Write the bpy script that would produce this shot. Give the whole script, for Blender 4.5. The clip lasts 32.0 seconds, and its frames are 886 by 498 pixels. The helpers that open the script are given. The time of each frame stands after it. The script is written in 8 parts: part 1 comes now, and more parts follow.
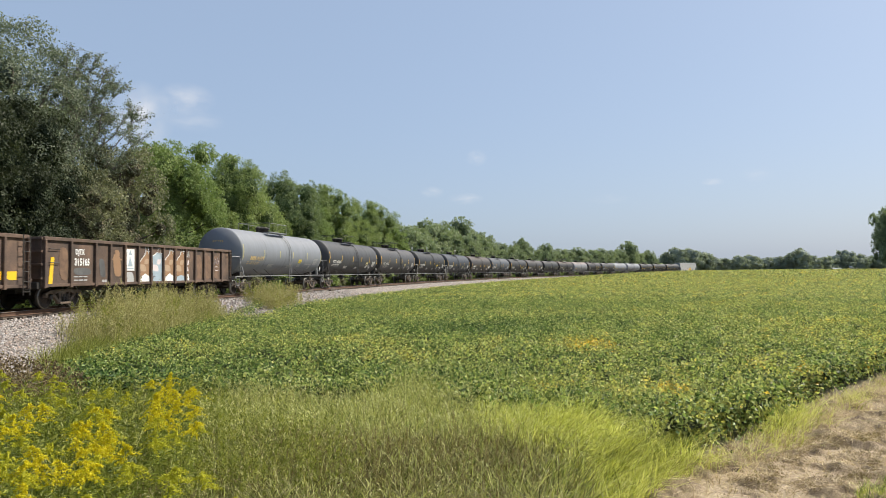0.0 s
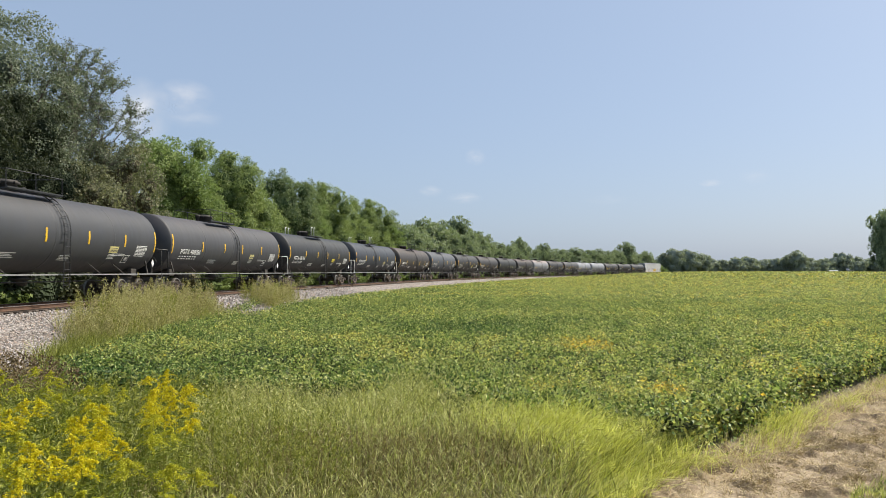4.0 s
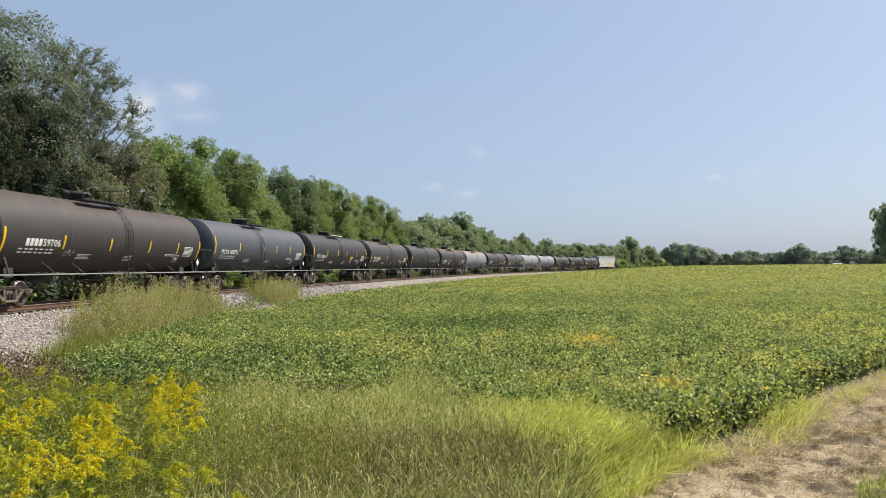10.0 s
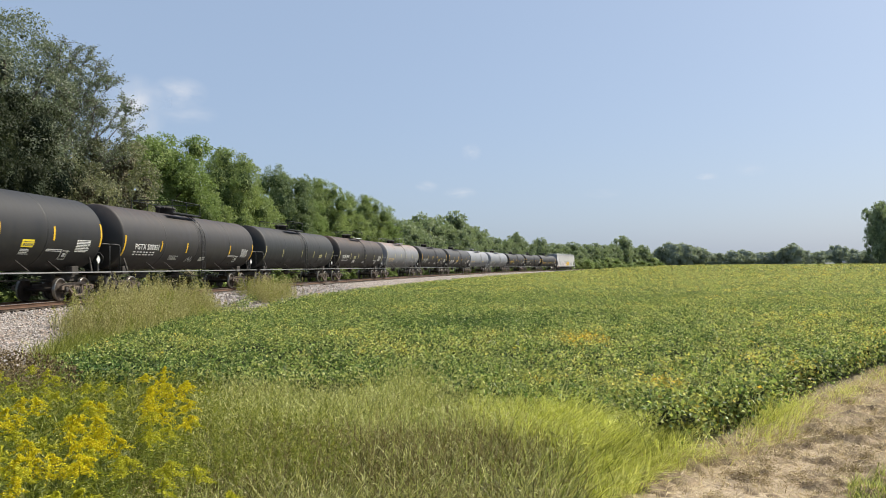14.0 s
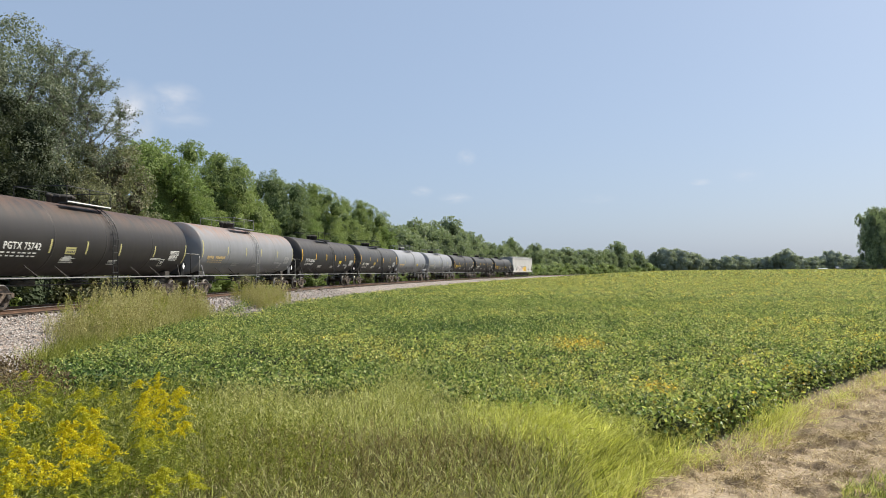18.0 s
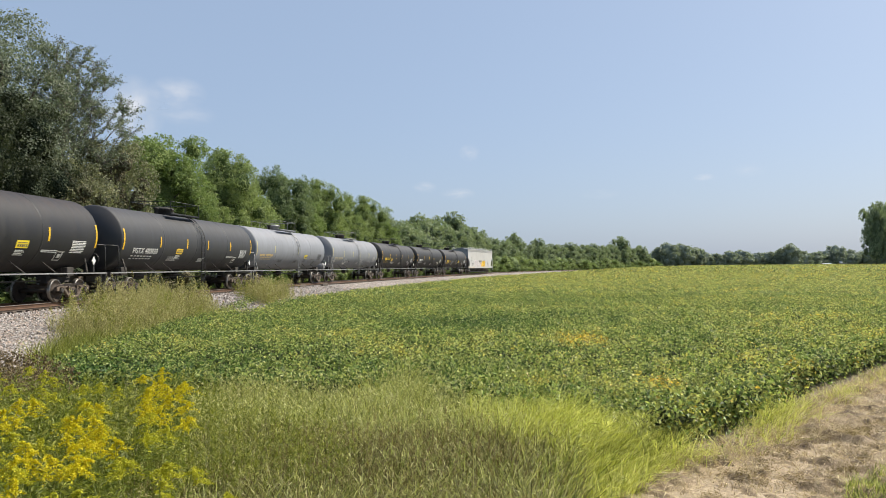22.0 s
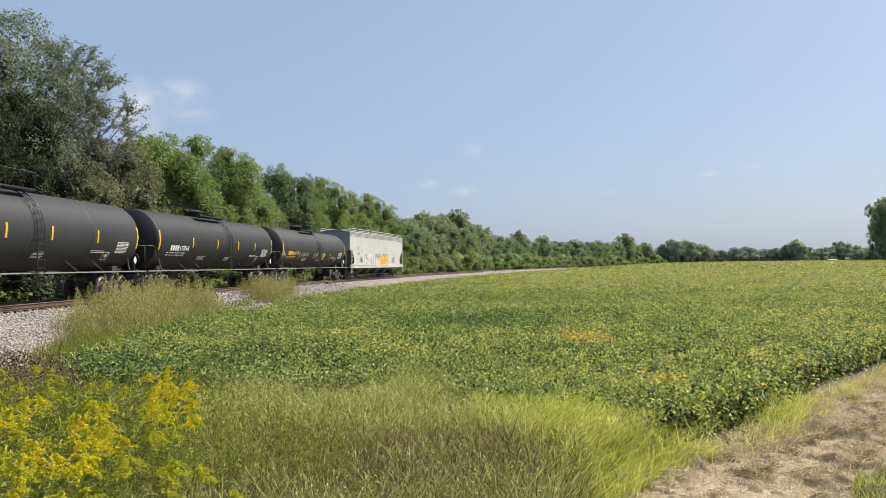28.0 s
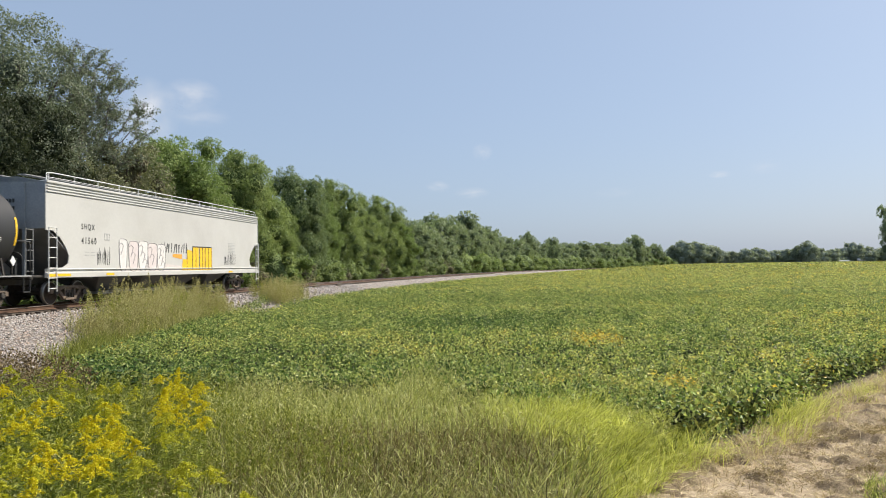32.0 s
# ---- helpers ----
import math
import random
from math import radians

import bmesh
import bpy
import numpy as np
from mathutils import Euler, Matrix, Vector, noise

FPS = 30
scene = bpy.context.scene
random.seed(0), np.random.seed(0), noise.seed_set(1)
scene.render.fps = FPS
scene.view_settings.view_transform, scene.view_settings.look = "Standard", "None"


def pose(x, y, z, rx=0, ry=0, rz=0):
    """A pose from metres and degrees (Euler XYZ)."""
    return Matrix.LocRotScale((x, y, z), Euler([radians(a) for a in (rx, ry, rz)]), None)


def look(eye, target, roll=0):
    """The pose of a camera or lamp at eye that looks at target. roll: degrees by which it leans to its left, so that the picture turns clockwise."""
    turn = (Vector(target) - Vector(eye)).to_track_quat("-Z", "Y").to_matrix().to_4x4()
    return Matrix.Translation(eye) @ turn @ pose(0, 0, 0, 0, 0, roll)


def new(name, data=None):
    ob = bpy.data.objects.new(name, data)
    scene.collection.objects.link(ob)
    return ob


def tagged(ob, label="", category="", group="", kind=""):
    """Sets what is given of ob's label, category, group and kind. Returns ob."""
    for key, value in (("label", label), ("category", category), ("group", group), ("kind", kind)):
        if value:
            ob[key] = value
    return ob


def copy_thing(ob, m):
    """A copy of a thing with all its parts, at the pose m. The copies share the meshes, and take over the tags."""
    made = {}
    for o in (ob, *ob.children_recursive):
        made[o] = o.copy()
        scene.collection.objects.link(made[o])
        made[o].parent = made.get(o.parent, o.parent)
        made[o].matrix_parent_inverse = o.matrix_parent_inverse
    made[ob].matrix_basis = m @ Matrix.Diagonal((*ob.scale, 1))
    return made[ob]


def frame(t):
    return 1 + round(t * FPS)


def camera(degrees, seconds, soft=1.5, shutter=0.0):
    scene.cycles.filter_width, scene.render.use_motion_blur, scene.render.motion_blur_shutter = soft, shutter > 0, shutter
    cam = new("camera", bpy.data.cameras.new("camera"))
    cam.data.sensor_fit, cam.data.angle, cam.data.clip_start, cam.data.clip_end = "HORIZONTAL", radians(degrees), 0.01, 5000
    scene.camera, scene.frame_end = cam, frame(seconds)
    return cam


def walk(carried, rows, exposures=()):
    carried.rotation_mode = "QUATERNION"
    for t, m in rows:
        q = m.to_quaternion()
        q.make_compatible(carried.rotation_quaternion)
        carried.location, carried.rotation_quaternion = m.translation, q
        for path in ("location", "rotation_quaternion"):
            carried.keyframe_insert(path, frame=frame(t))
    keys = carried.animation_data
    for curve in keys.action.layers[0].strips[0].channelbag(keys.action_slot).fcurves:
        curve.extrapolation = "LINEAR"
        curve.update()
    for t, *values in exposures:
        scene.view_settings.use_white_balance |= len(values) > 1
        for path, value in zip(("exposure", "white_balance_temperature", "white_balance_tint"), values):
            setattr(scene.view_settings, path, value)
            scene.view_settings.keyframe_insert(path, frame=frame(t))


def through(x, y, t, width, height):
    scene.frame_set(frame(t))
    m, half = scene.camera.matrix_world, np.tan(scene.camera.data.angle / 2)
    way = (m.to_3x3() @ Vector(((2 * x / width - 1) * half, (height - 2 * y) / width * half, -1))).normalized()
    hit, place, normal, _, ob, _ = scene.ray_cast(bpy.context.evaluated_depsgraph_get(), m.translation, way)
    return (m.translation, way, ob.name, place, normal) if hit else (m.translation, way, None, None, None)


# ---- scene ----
EYE = (0.0, 0.0, 2.5)
RAIL_TOP = 1.210
cam = camera(61.15, 32.0, soft=0.5, shutter=0.2)


def aim(yaw, pitch, roll):
    a, b = radians(yaw), radians(pitch)
    return look(EYE, (EYE[0] - 50 * math.sin(a) * math.cos(b), EYE[1] + 50 * math.cos(a) * math.cos(b), EYE[2] + 50 * math.sin(b)), roll)


# a hand-held camera that stands on one spot: seconds, yaw to the left, pitch up, lean
PATH = [
    (0, 0.075, 1.783, -0.485), (0.5, 0.079, 1.841, -0.506), (1, 0.052, 1.888, -0.480), (1.5, 0.049, 1.909, -0.443),
    (2, 0.002, 1.916, -0.318), (2.5, -0.064, 1.910, -0.186), (3, -0.111, 1.898, -0.049), (3.5, -0.120, 1.825, 0.038),
    (5.5, 0.104, 1.322, -0.151), (6, 0.153, 1.286, -0.230), (6.5, 0.175, 1.285, -0.228), (7, 0.193, 1.294, -0.344),
    (7.5, 0.190, 1.272, -0.413), (8, 0.190, 1.272, -0.413), (8.5, 0.164, 1.278, -0.462), (9, 0.134, 1.314, -0.390),
    (9.5, 0.136, 1.344, -0.435), (10, 0.121, 1.407, -0.456), (10.5, 0.069, 1.476, -0.435), (11, 0.027, 1.519, -0.493),
    (11.5, -0.007, 1.537, -0.383), (12, -0.005, 1.502, -0.309), (12.5, 0.049, 1.419, -0.232), (13, 0.004, 1.355, -0.263),
    (13.5, -0.122, 1.316, -0.372), (14, -0.341, 1.336, -0.384), (14.5, -0.602, 1.401, -0.416), (16.5, -0.912, 1.714, -0.198),
    (17, -0.866, 1.760, -0.274), (17.5, -0.805, 1.763, -0.305), (18, -0.735, 1.738, -0.363), (18.5, -0.669, 1.669, -0.410),
    (19, -0.595, 1.610, -0.508), (19.5, -0.526, 1.542, -0.506), (20, -0.519, 1.454, -0.463), (20.5, -0.511, 1.395, -0.455),
    (21, -0.518, 1.366, -0.401), (21.5, -0.519, 1.373, -0.388), (22, -0.505, 1.390, -0.432), (22.5, -0.462, 1.394, -0.436),
    (23, -0.405, 1.372, -0.462), (23.5, -0.396, 1.344, -0.502), (24, -0.384, 1.302, -0.571), (24.5, -0.372, 1.254, -0.630),
    (25, -0.324, 1.247, -0.611), (25.5, -0.266, 1.231, -0.656), (27.5, -0.154, 1.162, -0.650), (28, -0.156, 1.209, -0.649),
    (28.5, -0.134, 1.277, -0.680), (29, -0.094, 1.340, -0.693), (29.5, -0.036, 1.383, -0.711), (30, 0.043, 1.408, -0.716),
    (30.5, 0.160, 1.397, -0.740), (31, 0.294, 1.388, -0.714), (31.5, 0.414, 1.365, -0.698), (32, 0.549, 1.353, -0.733),
]
walk(cam, [(t, aim(y, p, r)) for t, y, p, r in PATH])

# the railway line: its start, heading and bend along its length
LINE_START, LINE_HEADING = (-17.686, -9.116), 1.55122
BEND_AT = [-30, 10, 40, 80, 120, 160, 220, 300, 420, 700]
BEND = [0.000379, -0.003482, -0.001307, -0.001297, -0.001519, -0.001455, -0.001479, -0.001400, -0.002197, 0.0]
SPEED, GAIN = 11.4246, 0.002256
# where the rear of each tank shell, and of the last hopper, stands along the line at the start
REARS = [43.28, 61.84, 79.82, 98.29, 116.80, 135.28, 153.49, 171.92, 190.10, 208.71, 227.00, 245.37, 263.81, 282.26, 299.51, 317.60, 336.13, 354.45, 372.84, 396.02]


def line_table():
    """Points of the track's centre line: length, x, y, heading."""
    s = np.arange(-60.0, 700.0, 0.5)
    bend = np.interp(s, BEND_AT, BEND)
    turn = np.concatenate([[0], np.cumsum((bend[1:] + bend[:-1]) * 0.25)])
    i0 = int(np.argmin(abs(s + 30.0)))
    turn += LINE_HEADING - turn[i0]
    mid = (turn[1:] + turn[:-1]) / 2
    x = np.concatenate([[0], np.cumsum(np.cos(mid) * 0.5)])
    y = np.concatenate([[0], np.cumsum(np.sin(mid) * 0.5)])
    return s, x - x[i0] + LINE_START[0], y - y[i0] + LINE_START[1], turn


LS, LX, LY, LT = line_table()


def on_line(s, off=0.0, z=0.0):
    """A point at length s of the line, off metres to the field's side of it."""
    x, y, t = np.interp(s, LS, LX), np.interp(s, LS, LY), np.interp(s, LS, LT)
    return Vector((float(x + off * np.sin(t)), float(y - off * np.cos(t)), z))


def line_offset(x, y):
    """Length along the line and distance from it (positive on the field's side) for arrays of points."""
    x, y = np.atleast_1d(np.asarray(x, float)), np.atleast_1d(np.asarray(y, float))
    s_out, d_out = np.empty(x.shape), np.empty(x.shape)
    lx, ly = LX[::4], LY[::4]
    for a in range(0, len(x), 20000):
        px, py = x[a:a + 20000], y[a:a + 20000]
        i = np.argmin((px[:, None] - lx) ** 2 + (py[:, None] - ly) ** 2, axis=1)
        t = LT[::4][i]
        dx, dy = px - lx[i], py - ly[i]
        s_out[a:a + 20000] = LS[::4][i] + dx * np.cos(t) + dy * np.sin(t)
        d_out[a:a + 20000] = dx * np.sin(t) - dy * np.cos(t)
    return s_out, d_out


# ---- daylight: a hazy late-summer sun from the field's side, past the right of the view
SUN_ELEVATION, SUN_AZIMUTH = radians(47), radians(62)   # azimuth clockwise from +y
world = bpy.data.worlds.new("sky")
scene.world = world
world.use_nodes = True
wn, wl = world.node_tree.nodes, world.node_tree.links
sky = wn.new("ShaderNodeTexSky")
sky.sky_type = "NISHITA"
sky.sun_disc = False
sky.sun_elevation, sky.sun_rotation = SUN_ELEVATION, SUN_AZIMUTH
sky.altitude, sky.air_density, sky.dust_density, sky.ozone_density = 200, 0.95, 2.6, 2.4
background = wn["Background"]
background.inputs["Strength"].default_value = 0.091
# summer haze evens the blue
haze = wn.new("ShaderNodeMix")
haze.data_type = "RGBA"
haze.inputs[0].default_value = 0.6
haze.inputs[7].default_value = (3.5, 4.48, 6.05, 1)
wl.new(sky.outputs["Color"], haze.inputs[6])
wl.new(haze.outputs[2], background.inputs["Color"])

sun = new("sun", bpy.data.lights.new("sun", "SUN"))
sun.data.energy, sun.data.angle, sun.data.color = 5.0, radians(0.6), (1.0, 0.93, 0.80)
sun_way = Vector((math.sin(SUN_AZIMUTH) * math.cos(SUN_ELEVATION), math.cos(SUN_AZIMUTH) * math.cos(SUN_ELEVATION), math.sin(SUN_ELEVATION)))
sun.matrix_world = look(sun_way * 50, (0, 0, 0))
scene.view_settings.exposure = 0.5


# ---- thin fair-weather clouds, far behind everything
def cloud(bearing, rise, wide, high, seed, thick=0.55):
    """A wisp on the sky: bearing and rise are metres sideways and upward per metre ahead."""
    m = bpy.data.materials.new("cloud_wisp")
    m.use_nodes = True
    n, l = m.node_tree.nodes, m.node_tree.links
    n.remove(n["Principled BSDF"])
    c = n.new("ShaderNodeTexCoord")
    t = n.new("ShaderNodeTexNoise")
    t.inputs["Scale"].default_value, t.inputs["Detail"].default_value, t.inputs["Roughness"].default_value = 1.3, 5, 0.55
    shift = n.new("ShaderNodeVectorMath")
    shift.inputs[1].default_value = (seed * 3.7, seed * 1.9, 0)
    l.new(c.outputs["Object"], shift.inputs[0])
    l.new(shift.outputs[0], t.inputs["Vector"])
    d = n.new("ShaderNodeVectorMath")
    d.operation = "LENGTH"
    l.new(c.outputs["Object"], d.inputs[0])
    edge = n.new("ShaderNodeMapRange")
    edge.inputs[1].default_value, edge.inputs[2].default_value, edge.inputs[3].default_value, edge.inputs[4].default_value = 0.1, 0.95, 1.0, 0.0
    l.new(d.outputs["Value"], edge.inputs[0])
    puff = n.new("ShaderNodeMapRange")
    puff.inputs[1].default_value, puff.inputs[2].default_value = 0.28, 0.66
    l.new(t.outputs["Fac"], puff.inputs[0])
    k = n.new("ShaderNodeMath")
    k.operation = "MULTIPLY"
    l.new(edge.outputs[0], k.inputs[0])
    l.new(puff.outputs[0], k.inputs[1])
    k2 = n.new("ShaderNodeMath")
    k2.operation = "MULTIPLY"
    k2.inputs[1].default_value = thick
    l.new(k.outputs[0], k2.inputs[0])
    glow, clear, mix = n.new("ShaderNodeEmission"), n.new("ShaderNodeBsdfTransparent"), n.new("ShaderNodeMixShader")
    glow.inputs["Color"].default_value, glow.inputs["Strength"].default_value = (0.95, 0.96, 1.0, 1), 0.62
    l.new(k2.outputs[0], mix.inputs[0])
    l.new(clear.outputs[0], mix.inputs[1])
    l.new(glow.outputs[0], mix.inputs[2])
    l.new(mix.outputs[0], n["Material Output"].inputs["Surface"])
    me = bpy.data.meshes.new("cloud")
    me.from_pydata([(-1, -1, 0), (1, -1, 0), (1, 1, 0), (-1, 1, 0)], [], [(0, 1, 2, 3)])
    me.materials.append(m)
    at = Vector((bearing, 1.0, rise)) * 2600 + Vector(EYE)
    ob = tagged(new("cloud", me), "thin white fair-weather cloud", "cloud", kind="structure")
    ob.matrix_world = look(at, EYE) @ Matrix.Diagonal((wide * 2600, high * 2600, 1, 1))
    ob.visible_shadow = False


cloud(-0.405, 0.212, 0.046, 0.052, 1, 0.85)
cloud(-0.345, 0.236, 0.042, 0.024, 2, 0.5)
cloud(-0.335, 0.206, 0.045, 0.018, 3, 0.28)
cloud(0.045, 0.153, 0.016, 0.013, 4, 0.34)
cloud(-0.015, 0.107, 0.018, 0.009, 7, 0.34)
cloud(0.03, 0.098, 0.026, 0.009, 5, 0.36)
cloud(0.36, 0.118, 0.016, 0.006, 6, 0.42)
cloud(0.42, 0.128, 0.028, 0.012, 8, 0.14)
cloud(0.22, 0.096, 0.03, 0.008, 9, 0.14)


# ---- materials
def nodes_of(name):
    m = bpy.data.materials.new(name)
    m.use_nodes = True
    return m, m.node_tree.nodes, m.node_tree.links, m.node_tree.nodes["Principled BSDF"]


def noise_node(n, l, coords, scale, detail=4.0, rough=0.6):
    t = n.new("ShaderNodeTexNoise")
    t.inputs["Scale"].default_value, t.inputs["Detail"].default_value, t.inputs["Roughness"].default_value = scale, detail, rough
    l.new(coords, t.inputs["Vector"])
    return t.outputs["Fac"]


def ramp_node(n, l, fac, stops):
    r = n.new("ShaderNodeValToRGB")
    while len(r.color_ramp.elements) < len(stops):
        r.color_ramp.elements.new(0.5)
    for e, (p, c) in zip(r.color_ramp.elements, stops):
        e.position, e.color = p, (*c, 1)
    l.new(fac, r.inputs["Fac"])
    return r.outputs["Color"]


def mix_node(n, l, fac, a, b, way="MIX"):
    m = n.new("ShaderNodeMix")
    m.data_type, m.blend_type = "RGBA", way
    for socket, value in ((m.inputs[0], fac), (m.inputs[6], a), (m.inputs[7], b)):
        if isinstance(value, bpy.types.NodeSocket):
            l.new(value, socket)
        else:
            socket.default_value = value if isinstance(value, (int, float)) else (*value, 1)
    return m.outputs[2]


def bump_node(n, l, height, strength, distance):
    b = n.new("ShaderNodeBump")
    b.inputs["Strength"].default_value, b.inputs["Distance"].default_value = strength, distance
    l.new(height, b.inputs["Height"])
    return b.outputs["Normal"]


def surface(name, stops, scale=3.0, fine=40.0, rough=0.7, metal=0.0, bump=0.3, bump_size=0.01, spread=0.25, world_space=False):
    """A worn surface: broad colour patches, fine grain and relief."""
    m, n, l, p = nodes_of(name)
    if world_space:
        c = n.new("ShaderNodeNewGeometry").outputs["Position"]
    else:
        c = n.new("ShaderNodeTexCoord").outputs["Object"]
    broad, grain = noise_node(n, l, c, scale), noise_node(n, l, c, fine, 3.0)
    colour = ramp_node(n, l, broad, stops)
    colour = mix_node(n, l, spread, colour, ramp_node(n, l, grain, [(0.3, (0.25, 0.25, 0.25)), (0.7, (1, 1, 1))]), "MULTIPLY")
    l.new(colour, p.inputs["Base Color"])
    p.inputs["Roughness"].default_value, p.inputs["Metallic"].default_value = rough, metal
    if bump:
        l.new(bump_node(n, l, grain, bump, bump_size), p.inputs["Normal"])
    return m


def leafy(name, stops, through=0.35, rough=0.55, patch=None, patch_scale=0.05, gloss=0.3):
    """Leaves and blades: each one its own shade, in patches over the ground, with some light let through."""
    m, n, l, p = nodes_of(name)
    g = n.new("ShaderNodeNewGeometry")
    colour = ramp_node(n, l, g.outputs["Random Per Island"], stops)
    if patch:
        where = noise_node(n, l, g.outputs["Position"], patch_scale, 5.0, 0.65)
        amount = ramp_node(n, l, where, [(patch[0], (0, 0, 0)), (patch[1], (1, 1, 1))])
        colour = mix_node(n, l, amount, colour, ramp_node(n, l, g.outputs["Random Per Island"], patch[2]))
    l.new(colour, p.inputs["Base Color"])
    p.inputs["Roughness"].default_value = rough
    p.inputs["Specular IOR Level"].default_value = gloss
    tr, mx = n.new("ShaderNodeBsdfTranslucent"), n.new("ShaderNodeMixShader")
    l.new(mix_node(n, l, 0.5, colour, (0.9, 1.0, 0.35), "MULTIPLY"), tr.inputs["Color"])
    mx.inputs[0].default_value = through
    l.new(p.outputs[0], mx.inputs[1])
    l.new(tr.outputs[0], mx.inputs[2])
    l.new(mx.outputs[0], n["Material Output"].inputs["Surface"])
    return m


M = {}


def ballast_material():
    """Crushed stone: pale and dark stones, the shade of deep gaps painted in."""
    m, n, l, p = nodes_of("ballast_bed")
    c = n.new("ShaderNodeTexCoord").outputs["Object"]
    t = n.new("ShaderNodeTexVoronoi")
    t.inputs["Scale"].default_value = 13.0
    l.new(c, t.inputs["Vector"])
    pick = n.new("ShaderNodeSeparateColor")
    l.new(t.outputs["Color"], pick.inputs[0])
    colour = ramp_node(n, l, pick.outputs[0], [(0.0, (0.16, 0.13, 0.11)), (0.35, (0.34, 0.312, 0.29)), (0.75, (0.52, 0.487, 0.46)), (1.0, (0.48, 0.36, 0.28))])
    # darken the rims of the stones, painting the shade of the gaps
    colour = mix_node(n, l, 0.9, colour, ramp_node(n, l, t.outputs["Distance"], [(0.3, (1, 1, 1)), (0.75, (0.25, 0.22, 0.2))]), "MULTIPLY")
    colour = mix_node(n, l, 0.6, colour, ramp_node(n, l, noise_node(n, l, c, 0.9, 5), [(0.3, (0.6, 0.54, 0.48)), (0.6, (1, 1, 1))]), "MULTIPLY")
    l.new(colour, p.inputs["Base Color"])
    b = bump_node(n, l, t.outputs["Distance"], 1.0, 0.05)
    b.node.invert = True
    l.new(b, p.inputs["Normal"])
    p.inputs["Roughness"].default_value = 0.95
    return m


M["ballast"] = ballast_material()
M["tie"] = surface("weathered_tie", [(0.3, (0.06, 0.045, 0.035)), (0.7, (0.15, 0.12, 0.095))], 2.5, 30, 0.9, 0, 0.6, 0.02)
M["rail"] = surface("rusty_rail", [(0.3, (0.09, 0.05, 0.03)), (0.7, (0.17, 0.095, 0.06))], 2.0, 40, 0.75, 0.2)
M["rail_head"] = surface("worn_rail_head", [(0.3, (0.32, 0.30, 0.28)), (0.7, (0.5, 0.48, 0.45))], 0.8, 30, 0.32, 0.9, 0.1)
M["grey_bark"] = surface("grey_twig_bark", [(0.3, (0.12, 0.10, 0.085)), (0.7, (0.26, 0.23, 0.20))], 4, 25, 0.95, 0, 0.6, 0.03)
M["bark"] = surface("bark", [(0.3, (0.06, 0.045, 0.032)), (0.7, (0.16, 0.13, 0.10))], 4, 25, 0.95, 0, 0.8, 0.03)


def stone_material():
    m, n, l, p = nodes_of("ballast_stone")
    g, o = n.new("ShaderNodeNewGeometry"), n.new("ShaderNodeTexCoord")
    colour = ramp_node(n, l, g.outputs["Random Per Island"], [(0.0, (0.18, 0.15, 0.13)), (0.4, (0.40, 0.37, 0.345)), (0.75, (0.58, 0.545, 0.515)), (1.0, (0.5, 0.37, 0.29))])
    grain = noise_node(n, l, o.outputs["Object"], 30)
    l.new(mix_node(n, l, 0.4, colour, ramp_node(n, l, grain, [(0.3, (0.4, 0.4, 0.4)), (0.7, (1, 1, 1))]), "MULTIPLY"), p.inputs["Base Color"])
    p.inputs["Roughness"].default_value = 0.95
    return m


M["stone"] = stone_material()


def ground_material():
    """Earth with thin grass; where the sheet's zone says so, mown straw."""
    m, n, l, p = nodes_of("ground")
    c = n.new("ShaderNodeNewGeometry").outputs["Position"]
    zone = n.new("ShaderNodeAttribute")
    zone.attribute_name = "mown"
    broad, grain = noise_node(n, l, c, 0.5, 6), noise_node(n, l, c, 14, 5)
    grass = ramp_node(n, l, broad, [(0.3, (0.055, 0.075, 0.02)), (0.55, (0.10, 0.105, 0.035)), (0.75, (0.17, 0.14, 0.075))])
    straw = ramp_node(n, l, noise_node(n, l, c, 2.2, 7, 0.7), [(0.32, (0.20, 0.15, 0.10)), (0.46, (0.40, 0.31, 0.205)), (0.7, (0.54, 0.435, 0.295))])
    colour = mix_node(n, l, zone.outputs["Fac"], grass, straw)
    colour = mix_node(n, l, 0.55, colour, ramp_node(n, l, grain, [(0.3, (0.35, 0.33, 0.3)), (0.65, (1, 1, 1))]), "MULTIPLY")
    l.new(colour, p.inputs["Base Color"])
    l.new(bump_node(n, l, grain, 0.8, 0.06), p.inputs["Normal"])
    p.inputs["Roughness"].default_value = 0.95
    return m


M["ground"] = ground_material()


